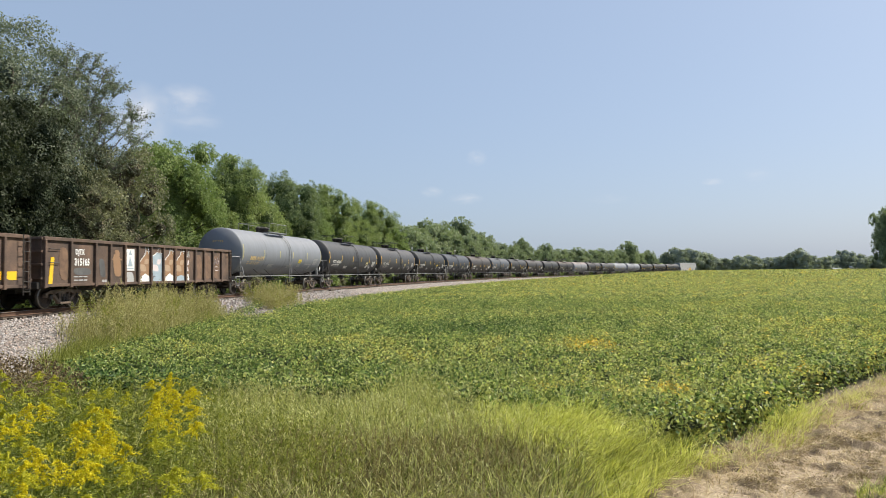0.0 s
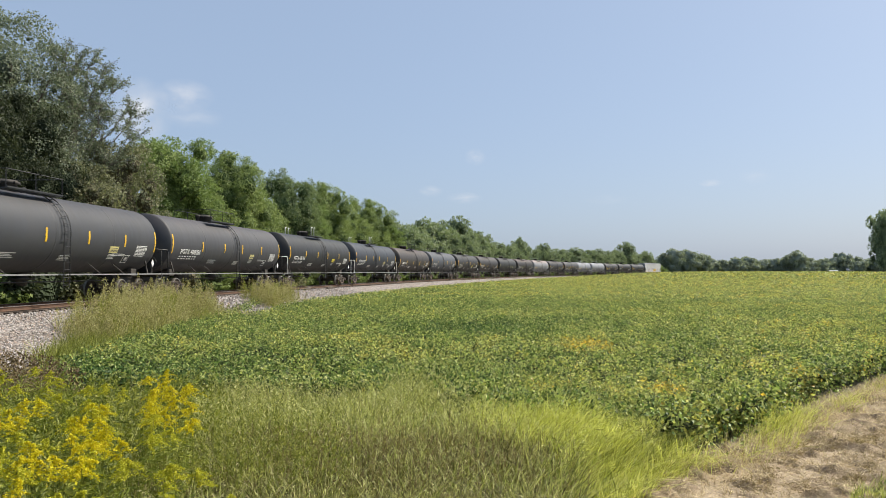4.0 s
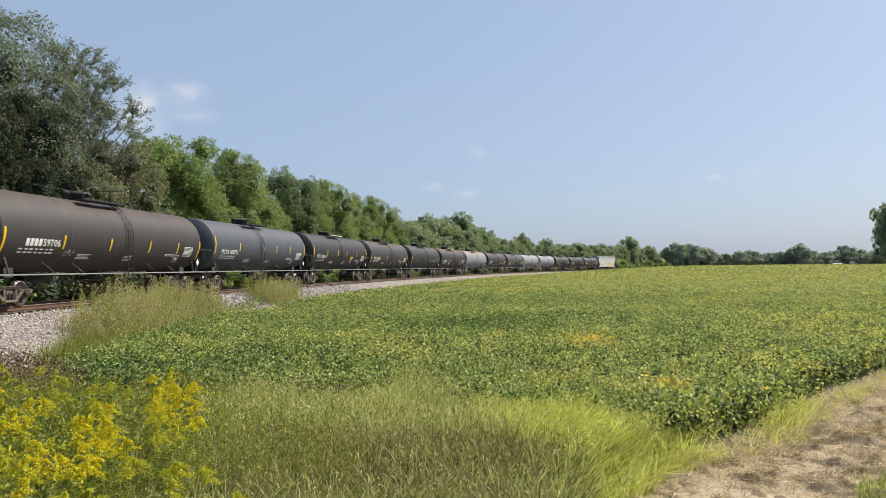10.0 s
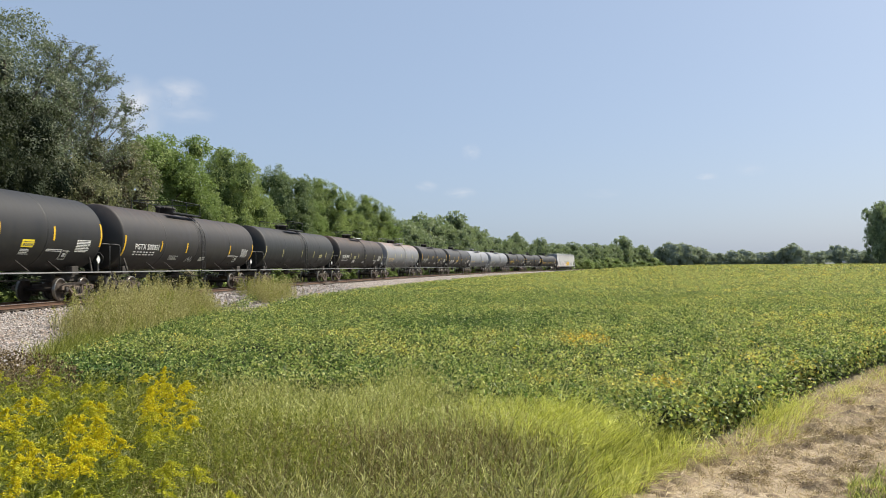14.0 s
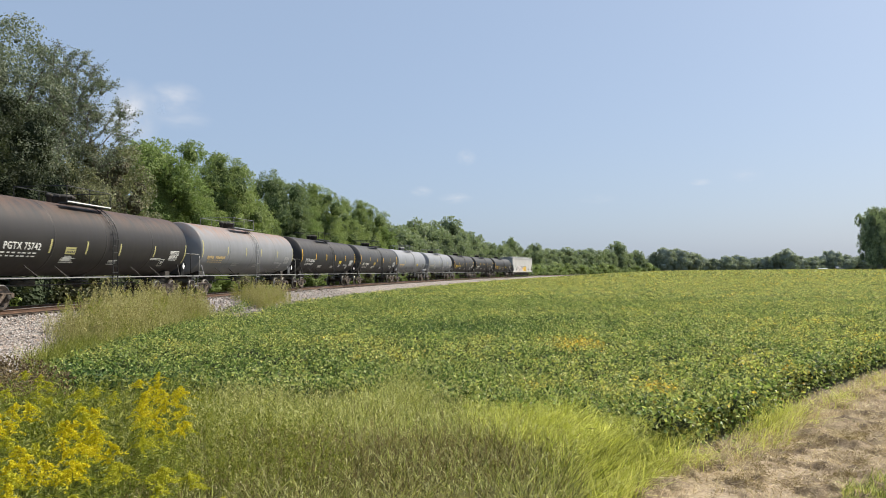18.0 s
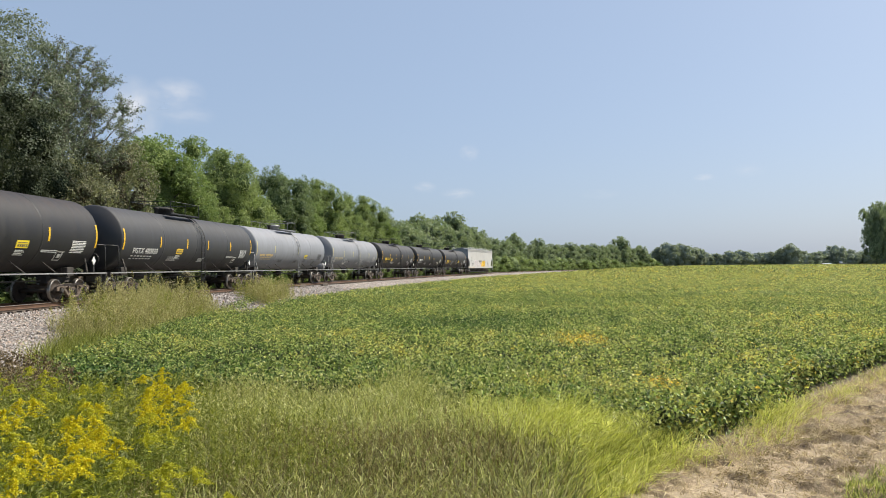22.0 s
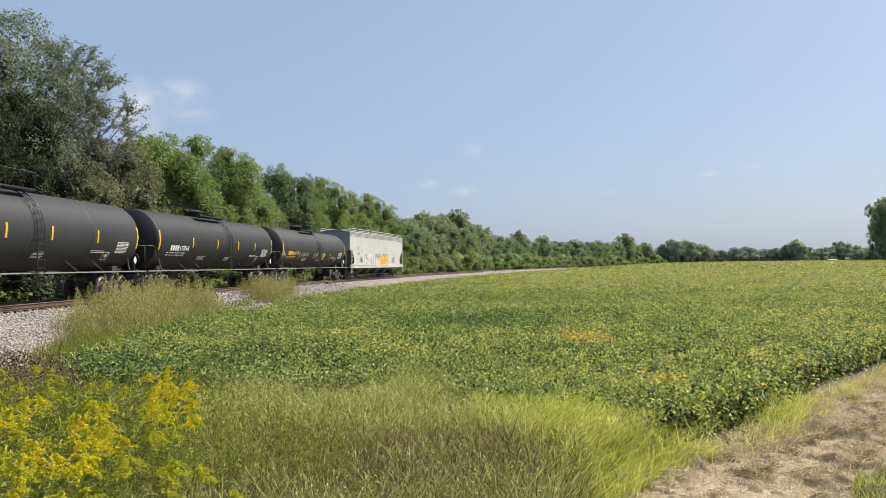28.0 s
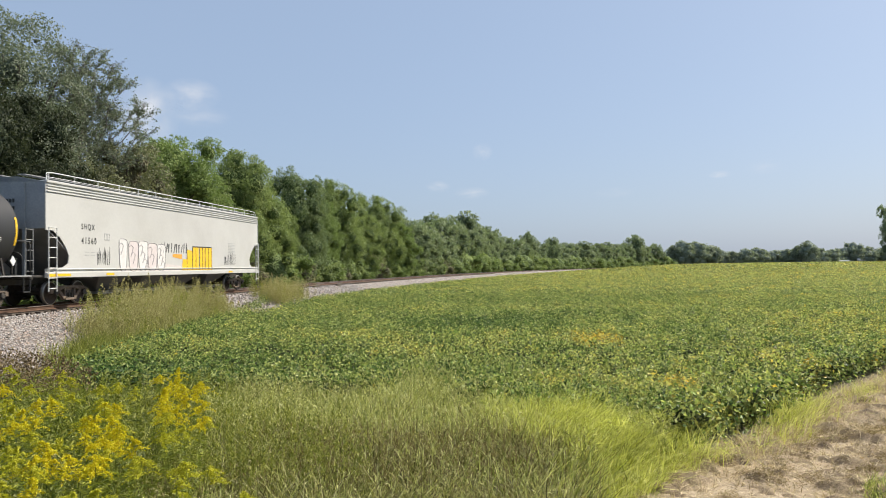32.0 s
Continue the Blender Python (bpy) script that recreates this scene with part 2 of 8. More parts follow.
def bean_material():
    """Soybean leaves: each leaf's value, from ripeness and depth, runs deep green to gold."""
    m, n, l, p = nodes_of("bean_leaf")
    ripe = n.new("ShaderNodeAttribute")
    ripe.attribute_name = "ripe"
    g = n.new("ShaderNodeNewGeometry")
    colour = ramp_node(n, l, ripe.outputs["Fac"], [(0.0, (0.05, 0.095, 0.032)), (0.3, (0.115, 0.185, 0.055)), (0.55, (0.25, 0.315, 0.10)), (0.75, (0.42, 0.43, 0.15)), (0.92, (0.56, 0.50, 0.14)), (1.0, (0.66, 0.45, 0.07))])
    own = g.outputs["Random Per Island"]
    colour = mix_node(n, l, 0.7, colour, ramp_node(n, l, own, [(0.0, (0.08, 0.10, 0.08)), (0.45, (0.67, 0.70, 0.64)), (0.78, (1.95, 1.90, 1.66))]), "MULTIPLY")
    # some leaves paled: glints painted as colour, with wind-turned undersides
    colour = mix_node(n, l, ramp_node(n, l, own, [(0.84, (0, 0, 0)), (0.92, (0.75, 0.75, 0.75))]), colour, (0.60, 0.62, 0.25))
    l.new(colour, p.inputs["Base Color"])
    p.inputs["Roughness"].default_value = 0.42
    p.inputs["Specular IOR Level"].default_value = 0.2
    tr, mx = n.new("ShaderNodeBsdfTranslucent"), n.new("ShaderNodeMixShader")
    l.new(mix_node(n, l, 0.5, colour, (0.95, 1.0, 0.4), "MULTIPLY"), tr.inputs["Color"])
    mx.inputs[0].default_value = 0.42
    l.new(p.outputs[0], mx.inputs[1])
    l.new(tr.outputs[0], mx.inputs[2])
    l.new(mx.outputs[0], n["Material Output"].inputs["Surface"])
    return m


M["bean"] = bean_material()
# near-black green: shade between the bean leaves painted into the colour
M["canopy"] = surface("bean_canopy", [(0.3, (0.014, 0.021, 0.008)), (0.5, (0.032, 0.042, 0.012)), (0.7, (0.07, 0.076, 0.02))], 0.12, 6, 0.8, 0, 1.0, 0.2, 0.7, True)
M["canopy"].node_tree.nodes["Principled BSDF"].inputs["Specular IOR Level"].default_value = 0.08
M["grass"] = leafy("grass_blade", [(0.0, (0.08, 0.10, 0.022)), (0.35, (0.23, 0.265, 0.06)), (0.7, (0.48, 0.50, 0.14)), (1.0, (0.78, 0.75, 0.32))], 0.38, 0.5)
M["bright_grass"] = leafy("bright_grass_blade", [(0.0, (0.11, 0.13, 0.02)), (0.3, (0.40, 0.42, 0.08)), (0.6, (0.67, 0.67, 0.17)), (1.0, (0.94, 0.91, 0.40))], 0.44, 0.42)
M["dry_grass"] = leafy("dry_grass_blade", [(0.0, (0.10, 0.10, 0.03)), (0.4, (0.28, 0.27, 0.09)), (0.75, (0.48, 0.46, 0.18)), (1.0, (0.70, 0.64, 0.34))], 0.35, 0.6)
M["seed"] = leafy("seed_head", [(0.0, (0.24, 0.22, 0.09)), (0.5, (0.40, 0.38, 0.17)), (1.0, (0.56, 0.53, 0.29))], 0.3, 0.7)
M["weed"] = leafy("weed_leaf", [(0.0, (0.08, 0.10, 0.02)), (0.5, (0.19, 0.215, 0.04)), (1.0, (0.38, 0.38, 0.08))], 0.38, 0.55)
M["goldenrod"] = leafy("goldenrod_flower", [(0.0, (0.50, 0.40, 0.01)), (0.5, (0.70, 0.58, 0.015)), (1.0, (0.82, 0.74, 0.04))], 0.4, 0.6)
M["bud_plume"] = leafy("goldenrod_bud", [(0.0, (0.34, 0.34, 0.025)), (0.5, (0.50, 0.49, 0.035)), (1.0, (0.66, 0.60, 0.05))], 0.35, 0.6)
M["bud_leaf"] = leafy("goldenrod_stem_leaf", [(0.0, (0.10, 0.125, 0.02)), (0.5, (0.21, 0.25, 0.04)), (1.0, (0.38, 0.40, 0.065))], 0.42, 0.55)
M["bud"] = leafy("goldenrod_leaf", [(0.0, (0.13, 0.15, 0.03)), (0.5, (0.27, 0.29, 0.06)), (1.0, (0.46, 0.45, 0.11))], 0.4, 0.55)
M["foxtail"] = leafy("foxtail_head", [(0.0, (0.26, 0.28, 0.08)), (0.5, (0.48, 0.48, 0.16)), (1.0, (0.74, 0.71, 0.36))], 0.4, 0.6)
M["tan_plume"] = leafy("tan_plume", [(0.0, (0.24, 0.21, 0.09)), (0.5, (0.43, 0.39, 0.17)), (1.0, (0.61, 0.56, 0.29))], 0.32, 0.7)
M["rust_plume"] = leafy("rust_plume", [(0.0, (0.14, 0.10, 0.045)), (0.6, (0.26, 0.195, 0.085)), (1.0, (0.38, 0.30, 0.14))], 0.25, 0.7)
M["brown_weed"] = leafy("brown_weed", [(0.0, (0.08, 0.055, 0.032)), (0.6, (0.17, 0.12, 0.065)), (1.0, (0.28, 0.22, 0.10))], 0.25, 0.7)
M["straw"] = leafy("straw", [(0.0, (0.270, 0.189, 0.108)), (0.5, (0.558, 0.436, 0.279)), (1.0, (0.774, 0.648, 0.450))], 0.3, 0.6)
M["thatch"] = surface("straw_thatch", [(0.30, (0.106, 0.070, 0.044)), (0.46, (0.334, 0.246, 0.150)), (0.68, (0.546, 0.422, 0.268))], 3.5, 60, 0.95, 0, 1.0, 0.03, 0.6, True)
M["olive_weed"] = leafy("olive_weed", [(0.0, (0.06, 0.055, 0.022)), (0.5, (0.16, 0.145, 0.05)), (1.0, (0.34, 0.29, 0.11))], 0.3, 0.6)
M["leaf_a"] = leafy("tree_leaf", [(0.0, (0.199, 0.252, 0.100)), (0.5, (0.259, 0.322, 0.121)), (0.9, (0.326, 0.386, 0.151)), (1.0, (0.375, 0.420, 0.180))], 0.38, 0.5, None, 0.1, 0.15)
M["leaf_b"] = leafy("light_tree_leaf", [(0.0, (0.171, 0.231, 0.083)), (0.5, (0.222, 0.295, 0.101)), (0.9, (0.275, 0.347, 0.127)), (1.0, (0.304, 0.360, 0.151))], 0.4, 0.5, None, 0.1, 0.15)
M["leaf_c"] = leafy("dull_tree_leaf", [(0.0, (0.145, 0.156, 0.094)), (0.5, (0.215, 0.225, 0.130)), (0.9, (0.301, 0.301, 0.183)), (1.0, (0.392, 0.372, 0.246))], 0.4, 0.6)
M["leaf_e"] = leafy("deep_tree_leaf", [(0.0, (0.154, 0.204, 0.101)), (0.5, (0.199, 0.256, 0.122)), (0.9, (0.253, 0.303, 0.152)), (1.0, (0.295, 0.337, 0.187))], 0.36, 0.5, None, 0.1, 0.15)
# dark green, deepened again to paint in the shade at the tall trees
M["leaf_d"] = leafy("dark_tree_leaf", [(0.0, (0.035, 0.044, 0.026)), (0.5, (0.050, 0.062, 0.035)), (0.9, (0.072, 0.084, 0.049)), (1.0, (0.102, 0.112, 0.073))], 0.34, 0.5, None, 0.1, 0.12)
M["leaf_grey"] = leafy("grey_tree_leaf", [(0.0, (0.121, 0.145, 0.101)), (0.5, (0.183, 0.216, 0.147)), (1.0, (0.314, 0.341, 0.261))], 0.38, 0.55)
# paler, greyer greens: haze of distance painted into both leaf colours
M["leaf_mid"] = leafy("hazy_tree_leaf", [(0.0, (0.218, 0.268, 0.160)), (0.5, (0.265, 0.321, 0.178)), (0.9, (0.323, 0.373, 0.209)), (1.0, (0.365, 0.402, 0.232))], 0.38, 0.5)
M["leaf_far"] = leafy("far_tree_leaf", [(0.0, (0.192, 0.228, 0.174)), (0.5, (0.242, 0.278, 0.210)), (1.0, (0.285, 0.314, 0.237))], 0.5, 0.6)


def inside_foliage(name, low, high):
    """Deep crown foliage with its shade in the colours: mottled at leaf size, strong relief."""
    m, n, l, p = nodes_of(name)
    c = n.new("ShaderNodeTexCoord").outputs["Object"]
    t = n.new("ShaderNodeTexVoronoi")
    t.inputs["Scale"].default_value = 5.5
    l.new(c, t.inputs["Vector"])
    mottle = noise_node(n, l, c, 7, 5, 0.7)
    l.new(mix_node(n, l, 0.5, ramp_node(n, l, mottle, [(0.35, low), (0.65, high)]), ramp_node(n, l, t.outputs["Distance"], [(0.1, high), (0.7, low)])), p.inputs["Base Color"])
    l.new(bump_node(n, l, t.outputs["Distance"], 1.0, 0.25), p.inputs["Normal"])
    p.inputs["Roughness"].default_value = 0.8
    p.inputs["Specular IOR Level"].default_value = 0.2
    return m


# darker than the leaves for shade, the far one paled for haze
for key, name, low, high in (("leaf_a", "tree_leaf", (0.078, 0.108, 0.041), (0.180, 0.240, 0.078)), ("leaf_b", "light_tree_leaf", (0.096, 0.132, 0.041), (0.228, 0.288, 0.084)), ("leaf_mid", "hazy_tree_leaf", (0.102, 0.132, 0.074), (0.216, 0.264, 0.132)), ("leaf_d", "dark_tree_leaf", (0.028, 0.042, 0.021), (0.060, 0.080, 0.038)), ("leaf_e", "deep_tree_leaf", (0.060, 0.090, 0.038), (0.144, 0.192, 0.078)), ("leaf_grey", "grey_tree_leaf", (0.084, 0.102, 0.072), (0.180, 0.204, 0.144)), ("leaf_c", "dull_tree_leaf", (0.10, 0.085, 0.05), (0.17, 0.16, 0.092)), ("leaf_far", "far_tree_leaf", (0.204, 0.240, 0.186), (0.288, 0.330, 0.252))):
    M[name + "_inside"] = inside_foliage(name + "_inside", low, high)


# ---- helpers for meshes
def mesh_from(name, verts, faces, material, smooth=False):
    """A mesh from arrays of points and of equal-sided faces."""
    verts, faces = np.asarray(verts, np.float32), np.asarray(faces, np.int32)
    me = bpy.data.meshes.new(name)
    k = faces.shape[1]
    me.vertices.add(len(verts))
    me.vertices.foreach_set("co", verts.ravel())
    me.loops.add(faces.size)
    me.loops.foreach_set("vertex_index", faces.ravel())
    me.polygons.add(len(faces))
    me.polygons.foreach_set("loop_start", np.arange(0, faces.size, k, dtype=np.int32))
    me.polygons.foreach_set("use_smooth", np.full(len(faces), smooth))
    me.update(calc_edges=True)
    me.materials.append(material)
    return me


def step(a, b, x):
    t = np.clip((x - a) / (b - a), 0, 1)
    return t * t * (3 - 2 * t)


def waves(x, y, size, seed=0):
    """Cheap smooth unevenness, about -1 to 1."""
    r = np.random.RandomState(seed)
    out = 0
    for k in range(5):
        a, p, f = r.uniform(0, 6.28), r.uniform(0, 6.28), (1.7 ** k) / size
        out = out + np.sin((x * np.cos(a) + y * np.sin(a)) * f * 2 + p + 1.3 * np.sin((x * np.sin(a) - y * np.cos(a)) * f + k)) / (1.45 ** k)
    return out / 2.6


def unit(v):
    return v / np.maximum(np.linalg.norm(v, axis=-1, keepdims=True), 1e-9)


def tube(points, radii, sides=6):
    """A tapered tube along points: its corner points and four-sided faces."""
    p = np.asarray(points, float)
    way = unit(np.gradient(p, axis=0))
    ref = np.where(abs(way[:, 2:]) > 0.9, np.array([[1.0, 0, 0]]), np.array([[0, 0, 1.0]]))
    u = unit(np.cross(way, ref))
    w = np.cross(way, u)
    a = np.linspace(0, 2 * np.pi, sides, endpoint=False)
    r = np.broadcast_to(radii, len(p))[:, None, None]
    v = p[:, None] + r * (u[:, None] * np.cos(a)[None, :, None] + w[:, None] * np.sin(a)[None, :, None])
    i, j = np.meshgrid(np.arange(len(p) - 1), np.arange(sides), indexing="ij")
    f = np.stack([i * sides + j, i * sides + (j + 1) % sides, (i + 1) * sides + (j + 1) % sides, (i + 1) * sides + j], -1).reshape(-1, 4)
    return v.reshape(-1, 3), f


def joined(name, pieces, material, smooth=False):
    vs, fs, k = [], [], 0
    for v, f in pieces:
        vs.append(v), fs.append(f + k)
        k += len(v)
    return mesh_from(name, np.concatenate(vs), np.concatenate(fs), material, smooth)


def child(name, mesh, parent, label=""):
    ob = new(name, mesh)
    ob.parent = parent
    return tagged(ob, label)


# the bean field's near edge, from the track's side to the mown strip, and on along it
BEAN_EDGE = [(-11.0, 46.0), (-9.3, 27.0), (-8.55, 21.6), (-8.1, 17.5), (-7.3, 14.8), (-6.3, 13.6), (-4.05, 13.2), (-2.5, 12.7), (-1.5, 12.5), (-0.9, 13.7), (-0.3, 14.2), (0.25, 13.5), (0.45, 12.0), (0.85, 11.0), (1.4, 10.35), (2.2, 9.95), (3.2, 9.8), (4.0, 10.7), (5.1, 11.9), (6.3, 13.5), (7.7, 15.0), (9.4, 16.7), (16.0, 23.0), (120.0, 128.0), (520.0, 528.0)]


def inside_field(x, y):
    """True where beans grow: beyond the near edge and clear of the track."""
    s, d = line_offset(x, y)
    ex, ey = np.array([p[0] for p in BEAN_EDGE]), np.array([p[1] for p in BEAN_EDGE])
    near = np.interp(x, ex, ey) + 0.22 * waves(x, y, 0.9, 3)
    clear = np.interp(s, [-60, -5, 1, 5, 9, 14, 22, 34, 60, 90, 700], [9.6, 9.0, 8.1, 7.3, 7.0, 7.3, 6.2, 5.0, 5.2, 5.2, 5.4]) + 0.3 * waves(x, y, 2.0, 4)
    return (y > near) & (d > clear)


def ground_height(x, y):
    x, y = np.asarray(x, float), np.asarray(y, float)
    flat_x, flat_y = x.ravel(), y.ravel()
    s, d = line_offset(flat_x, flat_y)
    far = np.hypot(flat_x, flat_y)
    z = 1.75 * step(110, 390, far) * step(2, 14, d) + 0.05 * waves(flat_x, flat_y, 9, 1) * step(3, 9, far)
    z = np.where(far > 60, z, z + 0.02 * waves(flat_x, flat_y, 1.1, 2))
    # the road bank on which the camera stands
    z = np.maximum(z, 0.95 * (1 - step(1.6, 5.6, far + 0.25 * flat_x)))
    # the railway's bank
    a = abs(d)
    bank = 0.55 * (1 - step(2.2, 5.4, a)) + 0.25 * step(3.0, 9.0, -d)
    near = step(14.0, 6.0, a)
    return (z * (1 - near) + np.maximum(bank, z * step(4.0, 8.0, a)) * near).reshape(x.shape)


def build_ground():
    rings = np.concatenate([[0.0], np.geomspace(0.6, 3600, 160)])
    turns = np.linspace(0, 2 * np.pi, 320, endpoint=False)
    r, a = np.meshgrid(rings, turns, indexing="ij")
    x, y = r * np.sin(a), r * np.cos(a)
    z = ground_height(x, y)
    n = len(turns)
    i, j = np.meshgrid(np.arange(len(rings) - 1), np.arange(n), indexing="ij")
    faces = np.stack([i * n + j, i * n + (j + 1) % n, (i + 1) * n + (j + 1) % n, (i + 1) * n + j], -1).reshape(-1, 4)[:, ::-1]
    me = mesh_from("ground", np.stack([x, y, z], -1).reshape(-1, 3), faces, M["ground"], True)
    ex, ey = np.array([p[0] for p in BEAN_EDGE]), np.array([p[1] for p in BEAN_EDGE])
    fx, fy = x.ravel(), y.ravel()
    mown = step(0.9, 2.1, fx + 0.25 * waves(fx, fy, 1.2, 8) - 0.35 * np.clip(9.2 - fy, 0, 3)) * (1 - step(-0.4, 0.4, fy - np.interp(fx, ex, ey) - 0.0)) * step(4.0, 6.0, fy) * step(40, 60, 100 - fx)
    att = me.attributes.new("mown", "FLOAT", "POINT")
    att.data.foreach_set("value", mown.astype(np.float32))
    return tagged(new("ground", me), "uneven earth with thin grass and a mown straw strip", "ground", kind="structure")


build_ground()


def swept(name, outline, material, s0=-50.0, s1=560.0, gap=2.0):
    """A profile of (distance from the line, height) drawn along the track."""
    s = np.arange(s0, s1, gap)
    x, y, t = np.interp(s, LS, LX), np.interp(s, LS, LY), np.interp(s, LS, LT)
    off, z = np.array([p[0] for p in outline]), np.array([p[1] for p in outline])
    v = np.stack([x[:, None] + off * np.sin(t)[:, None], y[:, None] - off * np.cos(t)[:, None], np.repeat(z[None], len(s), 0)], -1)
    k = len(off)
    i, j = np.meshgrid(np.arange(len(s) - 1), np.arange(k - 1), indexing="ij")
    f = np.stack([i * k + j, i * k + j + 1, (i + 1) * k + j + 1, (i + 1) * k + j], -1).reshape(-1, 4)
    return mesh_from(name, v.reshape(-1, 3), f[:, ::-1], material)


TIE_TOP = RAIL_TOP - 0.175
track = tagged(new("railway_track"), "single railway track on a gravel bank beside the field", "railway track", kind="structure")
bed = new("ballast_bed", swept("ballast_bed", [(-6.0, -0.1), (-4.6, 0.42), (-2.3, TIE_TOP - 0.06), (-1.3, TIE_TOP - 0.09), (0, TIE_TOP - 0.10), (1.3, TIE_TOP - 0.09), (2.3, TIE_TOP - 0.06), (4.4, 0.44), (6.6, -0.1)], M["ballast"]))
bed.parent = track
for side in (-0.755, 0.755):
    web = [(side - 0.07, TIE_TOP + 0.012), (side - 0.07, TIE_TOP + 0.03), (side - 0.012, TIE_TOP + 0.05), (side - 0.012, RAIL_TOP - 0.045), (side - 0.036, RAIL_TOP - 0.036), (side - 0.036, RAIL_TOP - 0.008),
           (side + 0.036, RAIL_TOP - 0.008), (side + 0.036, RAIL_TOP - 0.036), (side + 0.012, RAIL_TOP - 0.045), (side + 0.012, TIE_TOP + 0.05), (side + 0.07, TIE_TOP + 0.03), (side + 0.07, TIE_TOP + 0.012)]
    rail = new("rail", swept("rail", web, M["rail"]))
    rail.parent = track
    head = new("rail_head", swept("rail_head", [(side - 0.034, RAIL_TOP - 0.012), (side - 0.026, RAIL_TOP), (side + 0.026, RAIL_TOP), (side + 0.034, RAIL_TOP - 0.012)], M["rail_head"]))
    head.parent = rail


def box_data(name, size, material, bevel=0.012):
    bm = bmesh.new()
    bmesh.ops.create_cube(bm, size=1, matrix=Matrix.Diagonal((*size, 1)))
    if bevel:
        bmesh.ops.bevel(bm, geom=list(bm.edges), offset=bevel, segments=1, affect="EDGES")
    me = bpy.data.meshes.new(name)
    bm.to_mesh(me)
    bm.free()
    me.materials.append(material)
    return me


def ties_and_stones():
    shapes = [box_data("tie", (0.23, 2.6, 0.17), M["tie"], 0.012), box_data("tie", (0.225, 2.52, 0.17), M["tie"], 0.018)]
    rng = random.Random(3)
    for k in range(290):
        s = -16 + 0.52 * k
        p, q = on_line(s, rng.uniform(-0.04, 0.04), TIE_TOP - 0.085 + rng.uniform(-0.006, 0.004)), on_line(s + 0.2, 0)
        ob = new("tie", shapes[k % 2])
        ob.parent = track
        d = q - on_line(s, 0)
        ob.matrix_basis = pose(p.x, p.y, p.z, 0, 0, math.degrees(math.atan2(d.y, d.x)) + rng.uniform(-0.8, 0.8))
    # loose stones over the nearest stretch of the bed
    r = np.random.RandomState(17)
    v0 = np.array([(1, 0, 0), (-1, 0, 0), (0, 1, 0), (0, -1, 0), (0, 0, 1), (0, 0, -1)], float)
    f0 = np.array([(0, 2, 4), (2, 1, 4), (1, 3, 4), (3, 0, 4), (2, 0, 5), (1, 2, 5), (3, 1, 5), (0, 3, 5)])
    n = 15000
    s = -14 + 62 * r.uniform(0, 1, n) ** 1.3
    d = np.where(r.uniform(size=n) < 0.75, r.uniform(1.0, 6.6, n), r.uniform(-1.0, 1.0, n))
    bed_z = np.interp(d, [-2.3, -1.3, 0, 1.3, 2.3, 4.4, 6.6], [TIE_TOP - 0.06, TIE_TOP - 0.09, TIE_TOP - 0.10, TIE_TOP - 0.09, TIE_TOP - 0.06, 0.44, -0.1])
    x, y, t = np.interp(s, LS, LX), np.interp(s, LS, LY), np.interp(s, LS, LT)
    size = r.uniform(0.025, 0.055, n) * (1 + 0.5 * (s > 15))
    c = np.stack([x + d * np.sin(t), y - d * np.cos(t), bed_z + size * 0.3], -1)
    v = v0[None] * r.uniform(0.55, 1.25, (n, 6, 1)) * size[:, None, None]
    a = r.uniform(0, 6.28, n)
    rot = np.stack([np.stack([np.cos(a), -np.sin(a), 0 * a], -1), np.stack([np.sin(a), np.cos(a), 0 * a], -1), np.stack([0 * a + 0.3, 0 * a, 0 * a + 1], -1)], 1)
    v = np.einsum("nij,nkj->nki", rot, v) + c[:, None]
    f = (np.arange(n) * 6)[:, None, None] + f0[None]
    me = mesh_from("ballast_stones", v.reshape(-1, 3), f.reshape(-1, 3), M["stone"])
    tagged(new("ballast_stones", me), "pale grey crushed stone on the railway bank", "ballast", kind="stuff")


ties_and_stones()


